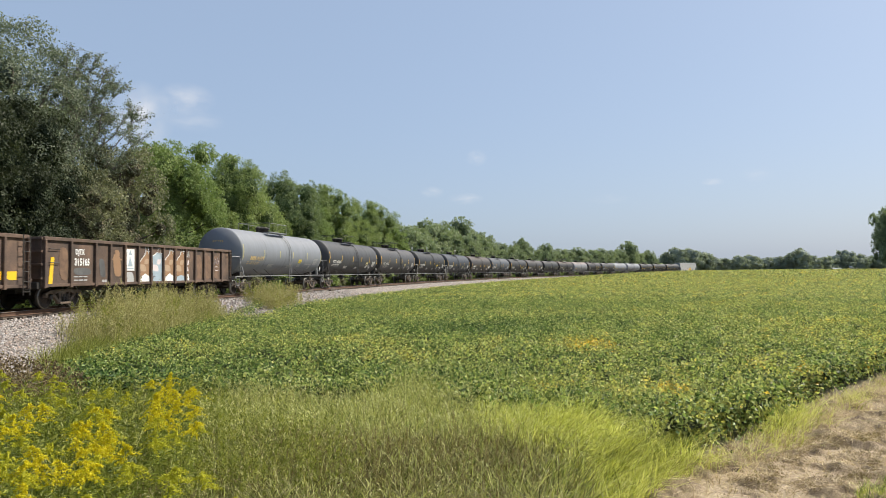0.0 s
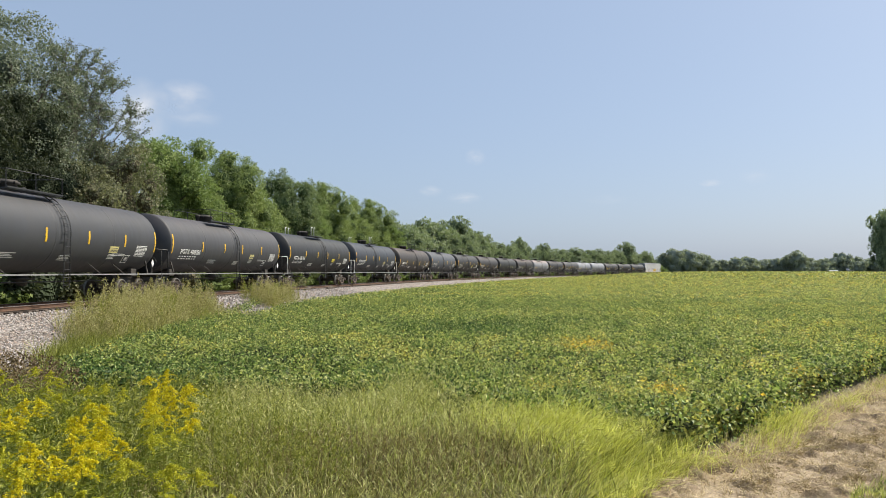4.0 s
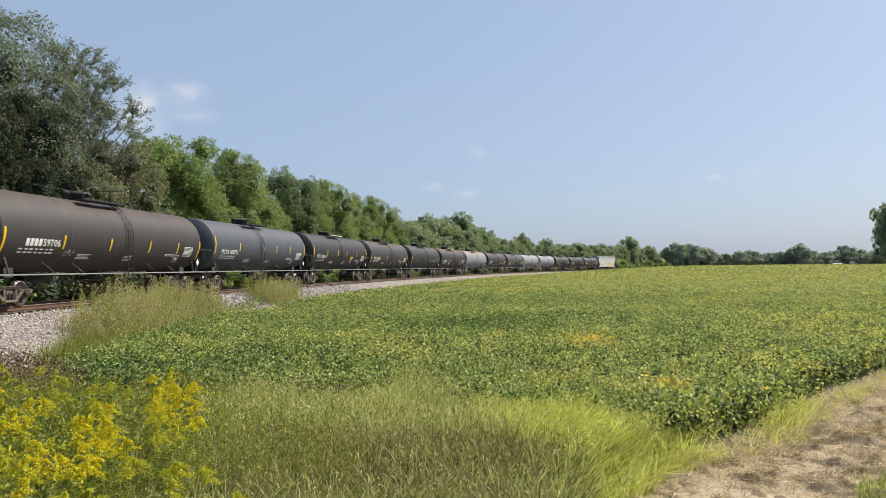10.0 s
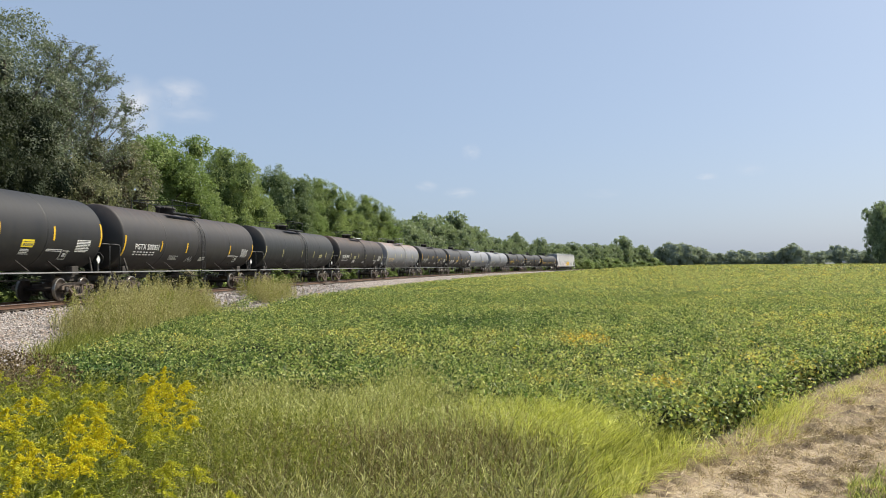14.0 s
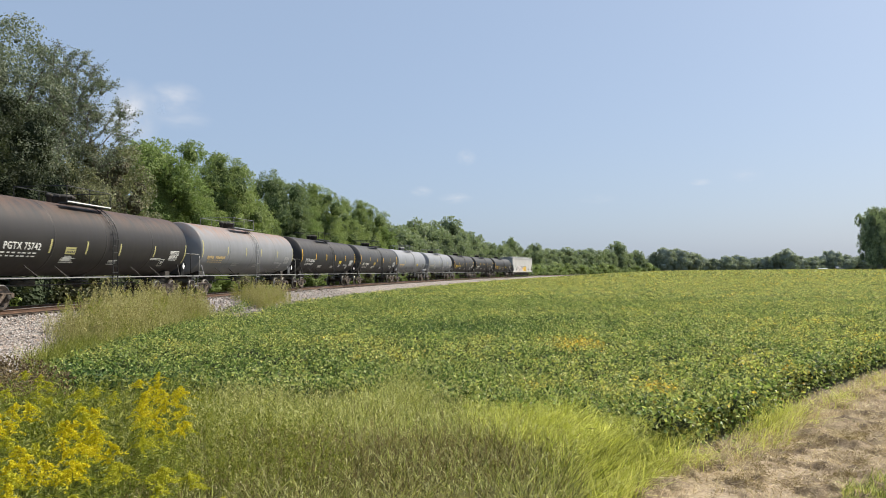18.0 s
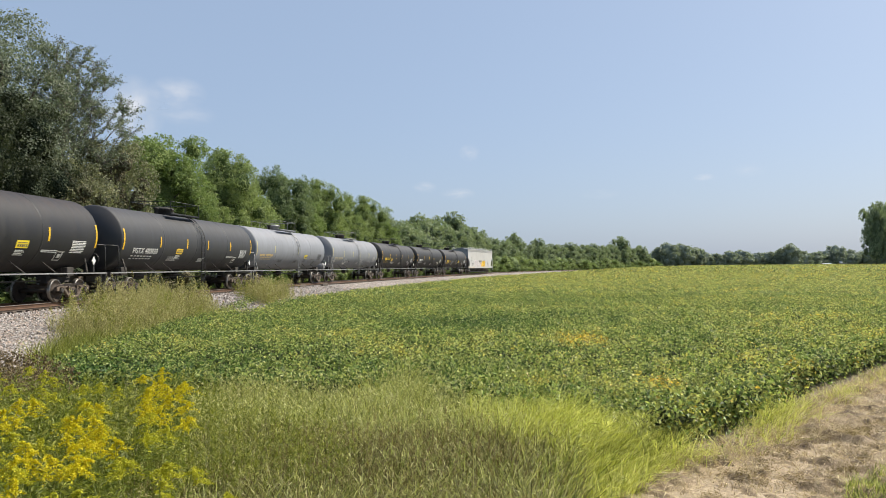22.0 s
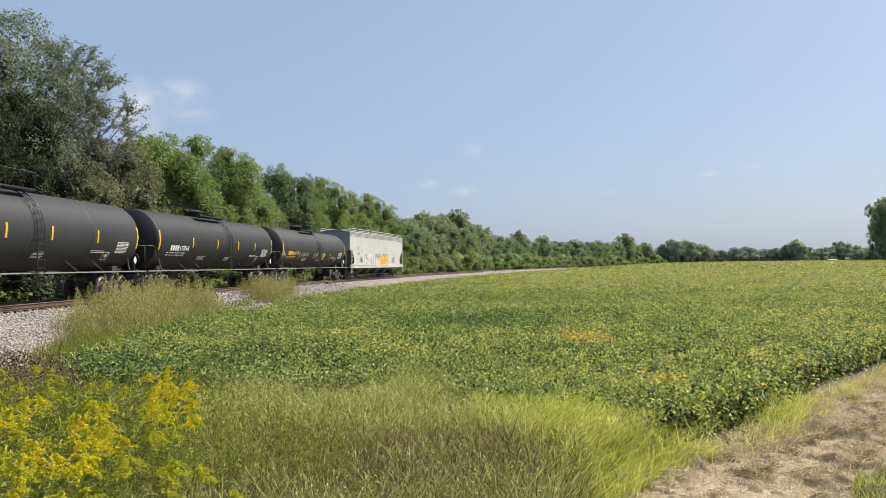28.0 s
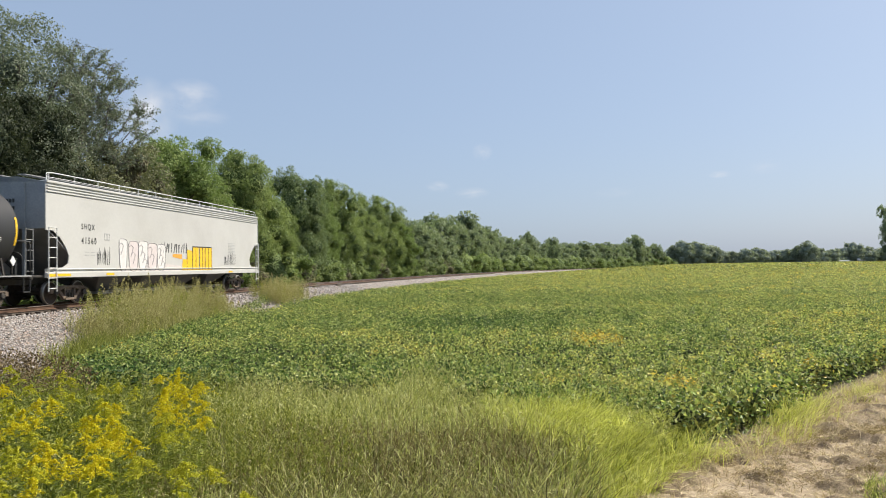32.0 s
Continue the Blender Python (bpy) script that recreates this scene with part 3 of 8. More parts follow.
# ---- the train
def car_paint():
    """Sprayed steel: the object's own colour, streaked, dusty below and rusty where its colour's alpha says so."""
    m, n, l, p = nodes_of("car_paint")
    info, c = n.new("ShaderNodeObjectInfo"), n.new("ShaderNodeTexCoord").outputs["Object"]
    stretch = n.new("ShaderNodeMapping")
    stretch.inputs["Scale"].default_value = (2.2, 1.0, 0.22)
    l.new(c, stretch.inputs["Vector"])
    shift = n.new("ShaderNodeVectorMath")
    l.new(stretch.outputs[0], shift.inputs[0])
    l.new(info.outputs["Random"], shift.inputs[1])
    streak = noise_node(n, l, shift.outputs[0], 1.6, 7, 0.65)
    broad, grain = noise_node(n, l, c, 0.5, 4), noise_node(n, l, c, 26, 4)
    colour = mix_node(n, l, ramp_node(n, l, streak, [(0.38, (0, 0, 0)), (0.8, (0.12, 0.12, 0.12))]), info.outputs["Color"], (0.13, 0.12, 0.105))
    colour = mix_node(n, l, 0.35, colour, ramp_node(n, l, broad, [(0.3, (0.62, 0.6, 0.58)), (0.7, (1, 1, 1))]), "MULTIPLY")
    split = n.new("ShaderNodeSeparateXYZ")
    l.new(c, split.inputs[0])
    high = n.new("ShaderNodeMapRange")
    high.inputs[1].default_value, high.inputs[2].default_value = 0.5, 1.6
    l.new(split.outputs[2], high.inputs[0])
    rust = n.new("ShaderNodeMath")
    rust.operation = "MULTIPLY"
    l.new(ramp_node(n, l, noise_node(n, l, shift.outputs[0], 1.1, 8, 0.7), [(0.36, (0, 0, 0)), (0.6, (1, 1, 1))]), rust.inputs[0])
    l.new(high.outputs[0], rust.inputs[1])
    rust2 = n.new("ShaderNodeMath")
    rust2.operation = "MULTIPLY"
    l.new(rust.outputs[0], rust2.inputs[0])
    l.new(info.outputs["Alpha"], rust2.inputs[1])
    colour = mix_node(n, l, rust2.outputs[0], colour, ramp_node(n, l, grain, [(0.3, (0.17, 0.072, 0.034)), (0.7, (0.31, 0.165, 0.088))]))
    l.new(colour, p.inputs["Base Color"])
    l.new(ramp_node(n, l, streak, [(0.3, (0.52, 0.52, 0.52)), (0.7, (0.68, 0.68, 0.68))]), p.inputs["Roughness"])
    p.inputs["Specular IOR Level"].default_value = 0.42
    l.new(bump_node(n, l, noise_node(n, l, c, 0.9, 2), 0.12, 0.03), p.inputs["Normal"])
    return m


def decal(name, colour, rough=0.6):
    return surface(name, [(0.3, tuple(v * 0.86 for v in colour)), (0.65, colour)], 5.0, 60.0, rough, 0, 0, 0.01, 0.12)


M["paint"] = car_paint()
M["gear"] = surface("grimy_underframe", [(0.3, (0.026, 0.024, 0.022)), (0.7, (0.07, 0.061, 0.053))], 3, 40, 0.8, 0.1, 0.4)
M["truck"] = surface("rusty_truck_casting", [(0.3, (0.08, 0.06, 0.046)), (0.55, (0.17, 0.13, 0.10)), (0.75, (0.27, 0.21, 0.16))], 4, 40, 0.85, 0.1, 0.5)
M["wheel"] = surface("dark_wheel_plate", [(0.3, (0.03, 0.023, 0.018)), (0.7, (0.075, 0.056, 0.043))], 4, 40, 0.75, 0.2, 0.3)
M["tread"] = surface("polished_wheel_tread", [(0.3, (0.3, 0.28, 0.26)), (0.7, (0.45, 0.43, 0.4))], 4, 40, 0.3, 0.9, 0.1)
M["grab"] = surface("grey_handrail", [(0.3, (0.22, 0.22, 0.22)), (0.7, (0.36, 0.36, 0.36))], 5, 40, 0.5, 0.2, 0.1)
M["white_grab"] = surface("white_handrail", [(0.3, (0.68, 0.68, 0.66)), (0.7, (0.8, 0.8, 0.78))], 5, 40, 0.5, 0, 0.1)
M["black_grab"] = surface("black_handrail", [(0.3, (0.02, 0.02, 0.022)), (0.7, (0.05, 0.05, 0.05))], 5, 40, 0.5, 0.1, 0.1)
M["yellow"] = decal("yellow_reflective", (0.85, 0.52, 0.02), 0.45)
M["white"] = decal("white_stencil", (0.78, 0.78, 0.76))
M["orange"] = decal("orange_stencil", (0.75, 0.36, 0.05))
M["pale_orange"] = decal("faded_orange_stencil", (0.60, 0.44, 0.21))
M["faint_orange"] = decal("faint_orange_stencil", (0.40, 0.36, 0.27))
M["cream_yellow"] = decal("cream_yellow_placard", (0.66, 0.58, 0.24))
M["pale_yellow"] = decal("faded_yellow_stripe", (0.50, 0.46, 0.20))
M["amber"] = decal("amber_stencil", (0.86, 0.58, 0.04))
M["lemon"] = decal("yellow_placard", (0.85, 0.66, 0.03))
M["black"] = decal("black_stencil", (0.03, 0.03, 0.03))
M["grey_text"] = decal("faded_stencil", (0.42, 0.42, 0.42))
M["spray_grey"] = decal("grey_spray", (0.30, 0.28, 0.29))
M["pale_spray"] = decal("pale_spray", (0.70, 0.67, 0.66))
M["pink"] = decal("pale_pink_spray", (0.66, 0.585, 0.58))
M["pale_tan"] = decal("pale_tan_spray", (0.42, 0.30, 0.20))
M["tan"] = decal("tan_spray", (0.30, 0.175, 0.095))
M["faint_pink"] = decal("faint_pink_spray", (0.62, 0.56, 0.54))
M["blue"] = decal("pale_blue_spray", (0.34, 0.42, 0.48))
M["rust_patch"] = surface("rust_worn_paint", [(0.3, (0.10, 0.06, 0.04)), (0.7, (0.22, 0.13, 0.08))], 3.0, 30, 0.85, 0, 0.2)


def box(cx, cy, cz, sx, sy, sz):
    v = np.array([(x, y, z) for x in (-1, 1) for y in (-1, 1) for z in (-1, 1)]) * np.array([sx, sy, sz]) / 2 + np.array([cx, cy, cz])
    return v, [(0, 1, 3, 2), (4, 6, 7, 5), (0, 4, 5, 1), (2, 3, 7, 6), (0, 2, 6, 4), (1, 5, 7, 3)]


def beam(a, b, wide, high):
    """A square bar from a to b, wide across y, high across its other side."""
    a, b = np.array(a, float), np.array(b, float)
    d = unit(b - a)
    side = np.array([0, 1.0, 0])
    up = np.cross(d, side)
    v = np.array([p + side * wide / 2 * i + up * high / 2 * j for p in (a, b) for i, j in ((-1, -1), (1, -1), (1, 1), (-1, 1))])
    return v, [(3, 2, 1, 0), (4, 5, 6, 7), (0, 1, 5, 4), (1, 2, 6, 5), (2, 3, 7, 6), (3, 0, 4, 7)]


def pipe(points, r, sides=6):
    v, f = tube(points, r, sides)
    n = len(v)
    return v, [tuple(q) for q in f.tolist()] + [tuple(range(sides))[::-1], tuple(range(n - sides, n))]


def round_bar(a, b, r, sides=12):
    return pipe([a, (np.array(a) + np.array(b)) / 2, b], r, sides)


def lathe(profile, sides=16, axis="x", centre=(0, 0, 0)):
    """A turned body: profile of (place on the axis, radius)."""
    a = np.linspace(0, 2 * np.pi, sides, endpoint=False)
    rows = []
    for t, r in profile:
        c, s, k = r * np.cos(a), r * np.sin(a), np.full(sides, t)
        rows.append({"x": np.stack([k, c, s], -1), "y": np.stack([s, k, c], -1), "z": np.stack([c, s, k], -1)}[axis])
    v = np.concatenate(rows) + np.array(centre)
    f = []
    for i in range(len(profile) - 1):
        for j in range(sides):
            f.append((i * sides + j, (i + 1) * sides + j, (i + 1) * sides + (j + 1) % sides, i * sides + (j + 1) % sides))
    n = len(v)
    return v, [q[::-1] for q in f] + [tuple(range(sides)), tuple(range(n - sides, n))[::-1]]


def slab(outline, y0, y1):
    """A plate cut to an outline of (x, z), from y0 to y1."""
    k = len(outline)
    v = np.array([(x, y, z) for y in (y0, y1) for x, z in outline])
    return v, [tuple(range(k)), tuple(range(2 * k - 1, k - 1, -1))] + [(i, k + i, k + (i + 1) % k, (i + 1) % k) for i in range(k)]


KEPT = {}


def made(key, pieces, material, smooth=False, bevel=0.0):
    """A mesh from solid pieces, kept under its key so that like parts share it."""
    if key not in KEPT:
        vs, fs, k = [], [], 0
        for v, f in (pieces() if callable(pieces) else pieces):
            vs.append(np.asarray(v, float))
            fs += [tuple(int(i) + k for i in q) for q in f]
            k += len(v)
        me = bpy.data.meshes.new(key.split("|")[0])
        me.from_pydata(np.concatenate(vs).tolist(), [], fs)
        bm = bmesh.new()
        bm.from_mesh(me)
        bmesh.ops.recalc_face_normals(bm, faces=list(bm.faces))
        if bevel:
            sharp = [e for e in bm.edges if len(e.link_faces) == 2 and e.calc_face_angle(0) > 0.8]
            bmesh.ops.bevel(bm, geom=sharp, offset=bevel, segments=1, affect="EDGES")
        bm.to_mesh(me)
        bm.free()
        if smooth:
            me.polygons.foreach_set("use_smooth", [len(q.vertices) < 8 for q in me.polygons])
        me.materials.append(material)
        KEPT[key] = me
    return KEPT[key]


def part(name, pieces, material, parent, label="", key="", smooth=False, at=None, bevel=0.0):
    """One mesh object under a thing or under a part."""
    ob = new(name, made(name + "|" + (key or str(len(KEPT))), pieces, material, smooth, bevel))
    ob.parent = parent
    if at is not None:
        ob.matrix_basis = at
    return tagged(ob, label)


# every line of lettering, made flat and kept for later
MARKS = ["PGTX 400084", "PGTX 400081", "PGTX 400108", "PGTX 400022", "59706", "PGTX 400371", "PGTX 500516", "PGTX 500031", "PGTX 75742", "PGTX 500582", "PGTX 400030", "663508", "67848", "641717", "662479", "SHQX", "41560", "DJTX", "315165"]


def flat_words():
    made_words, flat = [], {}
    for words in sorted(set(MARKS)):
        c = bpy.data.curves.new("words", "FONT")
        c.body, c.size, c.resolution_u = words, 1.0, 3
        c.offset = 0.045 if words in ("DJTX", "315165") else 0.020
        c.space_character = 1.4 if words in ("SHQX", "41560") else 1.1
        made_words.append((words, new("words", c)))
    graph = bpy.context.evaluated_depsgraph_get()
    for words, ob in made_words:
        me = bpy.data.meshes.new_from_object(ob.evaluated_get(graph))
        v = np.array([q.co[:2] for q in me.vertices])
        v = (v - v.min(0)) / (v[:, 1].max() - v[:, 1].min())
        flat[words] = (v, [tuple(q.vertices) for q in me.polygons])
        bpy.data.meshes.remove(me)
        bpy.data.objects.remove(ob)
    return flat


WORDS = flat_words()
SHELL_R, SHELL_Z, SHELL_HALF = 1.53, 2.76, 8.05


def wrap(u, h, out=0.012):
    """From a place along the car and a height over the rails to the shell's near face."""
    u, h = np.asarray(u, float), np.asarray(h, float)
    a = np.arcsin(np.clip((h - SHELL_Z) / SHELL_R, -1, 1))
    r = SHELL_R + out
    return np.stack([u, r * np.cos(a), SHELL_Z + r * np.sin(a)], -1)


def on_shell(x0, x1, z0, z1, out=0.011, slant=0.0):
    """A thin painted patch on the shell's near face."""
    z = np.linspace(z0, z1, max(2, int(abs(z1 - z0) / 0.12) + 2))
    lean = slant * (z - z0)
    v = np.concatenate([wrap(x0 + lean, z, out), wrap(x1 + lean, z, out)])
    k = len(z)
    return v, [(i, i + 1, k + i + 1, k + i) for i in range(k - 1)]


def words_on_shell(words, x_start, z_low, height, narrow=1.05):
    v, f = WORDS[words]
    return wrap(x_start - v[:, 0] * height * narrow + 0.2 * v[:, 1] * height, z_low + v[:, 1] * height), f


def words_on_side(words, x_start, z_low, height, y, narrow=0.9):
    v, f = WORDS[words]
    return np.stack([x_start - v[:, 0] * height * narrow, np.full(len(v), y), z_low + v[:, 1] * height], -1), f


WHEEL_R = 0.46


def side_frame(y):
    s = 1 if y > 0 else -1
    w = 0.13
    out = []
    out.append(slab([(-1.22, 0.44), (-1.22, 0.60), (-0.95, 0.70), (-0.45, 0.74), (0.45, 0.74), (0.95, 0.70), (1.22, 0.60), (1.22, 0.44), (1.08, 0.44), (1.02, 0.58), (0.76, 0.58), (0.70, 0.44), (0.60, 0.56), (0.34, 0.64), (-0.34, 0.64), (-0.60, 0.56), (-0.70, 0.44), (-0.76, 0.58), (-1.02, 0.58), (-1.08, 0.44)], y - w / 2, y + w / 2))
    for e in (-1, 1):
        out.append(beam((e * 0.70, y, 0.56), (e * 0.30, y, 0.20), w, 0.12))
        out.append(beam((e * 0.31, y, 0.24), (e * 0.31, y, 0.66), w, 0.09))
    out.append(box(0, y, 0.21, 0.72, w + 0.10, 0.09))
    return out


def wheel(y):
    s = 1 if y > 0 else -1
    prof = [(y + s * 0.055, 0.13), (y + s * 0.05, 0.16), (y + s * 0.01, 0.20), (y + s * 0.01, 0.34), (y + s * 0.06, 0.395), (y + s * 0.065, WHEEL_R - 0.02), (y + s * 0.05, WHEEL_R), (y - s * 0.045, WHEEL_R + 0.004), (y - s * 0.06, WHEEL_R + 0.022), (y - s * 0.075, WHEEL_R + 0.018), (y - s * 0.08, 0.39), (y - s * 0.03, 0.34), (y - s * 0.05, 0.14)]
    return lathe(prof, 22, "y")


def tread_ring(y):
    s = 1 if y > 0 else -1
    r = WHEEL_R
    a = np.linspace(0, 2 * np.pi, 28, endpoint=False)
    rows = [np.stack([q * np.sin(a), np.full(28, y + s * t), q * np.cos(a)], -1) for t, q in ((0.068, r - 0.038), (0.070, r - 0.012), (0.054, r + 0.003), (-0.04, r + 0.006))]
    v = np.concatenate(rows)
    return v, [(i * 28 + j, i * 28 + (j + 1) % 28, (i + 1) * 28 + (j + 1) % 28, (i + 1) * 28 + j) for i in range(3) for j in range(28)]


SPINNING = []


def bogie(car, x, key="plain"):
    """A two-axle truck under a car: bolster, side frames, springs, bearings and two wheelsets that turn."""
    t = part("truck", [box(0, 0, 0.56, 0.36, 2.05, 0.24), box(0, 0, 0.72, 0.5, 0.5, 0.12)], M["truck"], car, "rusty cast-steel two-axle truck", "truck", at=pose(x, 0, 0), bevel=0.02)
    for y in (-1.0, 1.0):
        part("side_frame", side_frame(y), M["truck"], t, "", f"frame{y}", bevel=0.012)
        part("spring", [lathe([(0.26 + 0.04 * i, 0.055 + 0.012 * (i % 2)) for i in range(8)], 7, "z", (e, y, 0)) for e in (-0.19, 0.0, 0.19)], M["gear"], t, "", f"springs{y}", smooth=True)
        for e in (-0.89, 0.89):
            part("bearing", [lathe([(y + math.copysign(q, y), r) for q, r in ((-0.06, 0.11), (0.06, 0.115), (0.10, 0.10), (0.115, 0.06))], 14, "y", (e, 0, WHEEL_R))], M["gear"], t, "", f"bearing{y}{e}", smooth=True)
    for e in (-0.89, 0.89):
        ws = part("wheelset", [round_bar((0, -0.98, 0), (0, 0.98, 0), 0.085), wheel(-0.755), wheel(0.755)], M["wheel"], t, "steel wheelset with a polished tread", "wheelset", smooth=True, at=pose(e, 0, WHEEL_R))
        for y in (-0.755, 0.755):
            part("wheel_tread", [tread_ring(y)], M["tread"], t, "", f"tread{y}", True, at=pose(e, 0, WHEEL_R))
        SPINNING.append((car, ws, e))
    part("brake_beam", [beam((0.42, -0.8, 0.36), (0.42, 0.8, 0.36), 0.08, 0.08), beam((-0.42, -0.8, 0.36), (-0.42, 0.8, 0.36), 0.08, 0.08)], M["gear"], t, "", "brakebeam")
    return t


def coupler(car, x):
    e = 1 if x > 0 else -1
    part("coupler", [box(x - e * 0.35, 0, 0.88, 0.7, 0.14, 0.15), box(x - e * 0.02, 0.03, 0.88, 0.24, 0.28, 0.28), box(x + e * 0.06, -0.10, 0.88, 0.16, 0.12, 0.26)], M["truck"], car, "", f"coupler{x}", bevel=0.02)


def ladder_pieces(path, half, rung=0.3):
    """Two rails through the points, with rungs; the ladder spans half to each side along x."""
    p = np.array(path, float)
    out = [pipe(p + np.array([e * half, 0, 0]), 0.022, 5) for e in (-1, 1)]
    d = np.concatenate([[0], np.cumsum(np.linalg.norm(np.diff(p, axis=0), axis=1))])
    for q in np.arange(0.12, d[-1], rung):
        c = np.array([np.interp(q, d, p[:, k]) for k in range(3)])
        out.append(round_bar(c - np.array([half, 0, 0]), c + np.array([half, 0, 0]), 0.015, 5))
    return out


DISH_R, KNUCKLE = 2.4, 0.17
DISH_TURN = math.asin((SHELL_R - KNUCKLE) / (DISH_R - KNUCKLE))
DISH_DEEP = DISH_R - (DISH_R - KNUCKLE) * math.cos(DISH_TURN)


def shell_pieces():
    """The tank: a drum with dished heads and a tight knuckle where they meet it."""
    head = [(DISH_DEEP - DISH_R * (1 - math.cos(q)), DISH_R * math.sin(q)) for q in np.linspace(0.04, DISH_TURN, 8)]
    head += [(KNUCKLE * math.cos(q), SHELL_R - KNUCKLE + KNUCKLE * math.sin(q)) for q in np.linspace(DISH_TURN, math.pi / 2, 6)[1:]]
    prof = [(-SHELL_HALF - x, r) for x, r in head] + [(-SHELL_HALF + 0.02, SHELL_R)]
    prof += [(x, SHELL_R) for x in np.arange(-7.0, 7.1, 1.0)]
    prof += [(SHELL_HALF - 0.02, SHELL_R)] + [(SHELL_HALF + x, r) for x, r in head[::-1]]
    return [lathe(prof, 64, "x")]


def tank_car(spec):
    """A tank car, its middle over the rails' top at its own origin; it travels towards +x."""
    name_label, colour, rust, mark, ink = spec["label"], spec["colour"], spec.get("rust", 0.1), spec.get("mark"), spec.get("ink", "white")
    grab = spec.get("grab", "black_grab")
    car = tagged(new("tank_car"), name_label, "tank car", "cars of the train")
    shell = part("tank_shell", shell_pieces, M["paint"], car, spec.get("shell", ""), "shell", True, at=pose(0, 0, SHELL_Z))
    shell.color = (*colour, rust)
    if spec.get("drum"):
        # a shorter tank leaves room for the drum behind it
        shell.matrix_basis = pose(0.38, 0, SHELL_Z) @ Matrix.Diagonal((0.955, 1, 1, 1))
    gear = M["gear"]
    # weld bands and jacket straps
    for x in (-4.1, 0.25, 4.1):
        a = np.linspace(0, 2 * np.pi, 48, endpoint=False)
        rows = [np.stack([np.full(48, x + dx), r * np.cos(a), r * np.sin(a)], -1) for dx, r in ((-0.05, SHELL_R), (-0.04, SHELL_R + 0.008), (0.04, SHELL_R + 0.008), (0.05, SHELL_R))]
        band = part("jacket_band", [(np.concatenate(rows), [(i * 48 + j, i * 48 + (j + 1) % 48, (i + 1) * 48 + (j + 1) % 48, (i + 1) * 48 + j) for i in range(3) for j in range(48)])], M["paint"], shell, "", f"band{x}", True)
        band.color = (*colour, rust)

    def decal_part(name, pieces, ink_name, label="", key=""):
        ob = part(name, pieces, M[ink_name], car, label, key)
        ob.parent = shell
        ob.matrix_basis = pose(0, 0, -SHELL_Z)
        return ob
    stripe = spec.get("stripe", "yellow")
    long_low = spec.get("long_low", 2.22)
    for x in spec.get("stripes", (8.0, 4.5, 1.5, -1.2, -4.5, -8.0)):
        if abs(x) > 7:
            decal_part("reflective_stripe", [on_shell(x - 0.05, x + 0.05, long_low, long_low + 0.98)], stripe, "", f"long{x}{stripe}{long_low}")
        else:
            low = spec.get("stripe_low", 2.40)
            decal_part("reflective_stripe", [on_shell(x - 0.05, x + 0.05, low, low + 0.53)], stripe, "", f"short{x}{stripe}{low}")
    r = random.Random(len(KEPT))
    low_text = spec.get("text_low", 2.20)
    if mark:
        if mark in WORDS:
            if " " in mark:
                decal_part("reporting_mark", [words_on_shell(mark, 7.02, low_text, 0.27, 1.03)], ink, "stencilled lettering", f"mark{mark}{low_text}")
            else:
                decal_part("reporting_mark", [words_on_shell(mark, 5.78, low_text, 0.27, 1.12)] + [on_shell(6.8 - 0.245 * q, 6.62 - 0.245 * q, low_text, low_text + 0.27) for q in range(4)], ink, "stencilled number", f"mark{mark}")
        else:
            decal_part("reporting_mark", [on_shell(7.3 - 0.23 * q, 7.10 - 0.23 * q, 2.15 + 0.02 * (q % 3), 2.33 - 0.02 * (q % 2)) for q in range(11) if q != 4], ink, "worn lettering", f"blur{mark}{ink}")
        decal_part("capacity_data", [on_shell(7.1 - 0.30 * q - 0.05 * (q % 2), 6.89 - 0.30 * q, z, z + 0.05, 0.011) for q in range(7) for z in (low_text - 0.14, low_text - 0.26)], ink if ink != "white" else "white", "", f"cap{ink}{low_text}")["kind"] = "stuff"
    small = spec.get("small", "white")
    decal_part("stencil_block", [on_shell(3.35, 2.35 + 0.12 * (q % 3), 1.76 + 0.055 * q, 1.79 + 0.055 * q) for q in range(4)], small, "", f"blocka{small}")["kind"] = "stuff"
    decal_part("stencil_block", [on_shell(-0.35, -1.0 - 0.1 * (q % 2), 1.72 + 0.055 * q, 1.75 + 0.055 * q) for q in range(4)], small, "", f"blockb{small}")["kind"] = "stuff"
    if spec.get("placard", True):
        px = spec.get("placard_x", -2.95)
        decal_part("yellow_placard", [on_shell(px + 0.36, px - 0.36, 2.10, 2.38)], spec.get("placard_ink", "lemon"), "yellow rectangular placard", f"placard{px}{spec.get('placard_ink')}")
        decal_part("placard_print", [on_shell(px + 0.26 - 0.12 * q, px + 0.18 - 0.12 * q, 2.15, 2.24, 0.014) for q in range(5)] + [on_shell(px + 0.30, px - 0.30, 2.29, 2.31, 0.014)], "slope", "", f"placprint{px}")["kind"] = "stuff"
        decal_part("stencil_block", [on_shell(px + 0.3, px - 0.28 + 0.1 * (q % 2), 1.84 + 0.055 * q, 1.87 + 0.055 * q) for q in range(4)], small, "", f"blockc{small}{px}")["kind"] = "stuff"
    decal_part("stencil_block", [on_shell(-4.2, -5.3, 1.98 + 0.06 * q, 2.01 + 0.06 * q) for q in range(2)], small, "", f"blockd{small}")["kind"] = "stuff"
    rows, rr = [], random.Random(5)
    for q in range(8):
        u = -6.18
        while u > -7.05:
            w = rr.uniform(0.10, 0.34)
            rows.append(on_shell(u, max(u - w, -7.2), 1.99 + 0.064 * q, 2.028 + 0.064 * q))
            u -= w + 0.035
    decal_part("data_table", rows, small, "white stencilled data table", f"table{small}")["kind"] = "stuff"
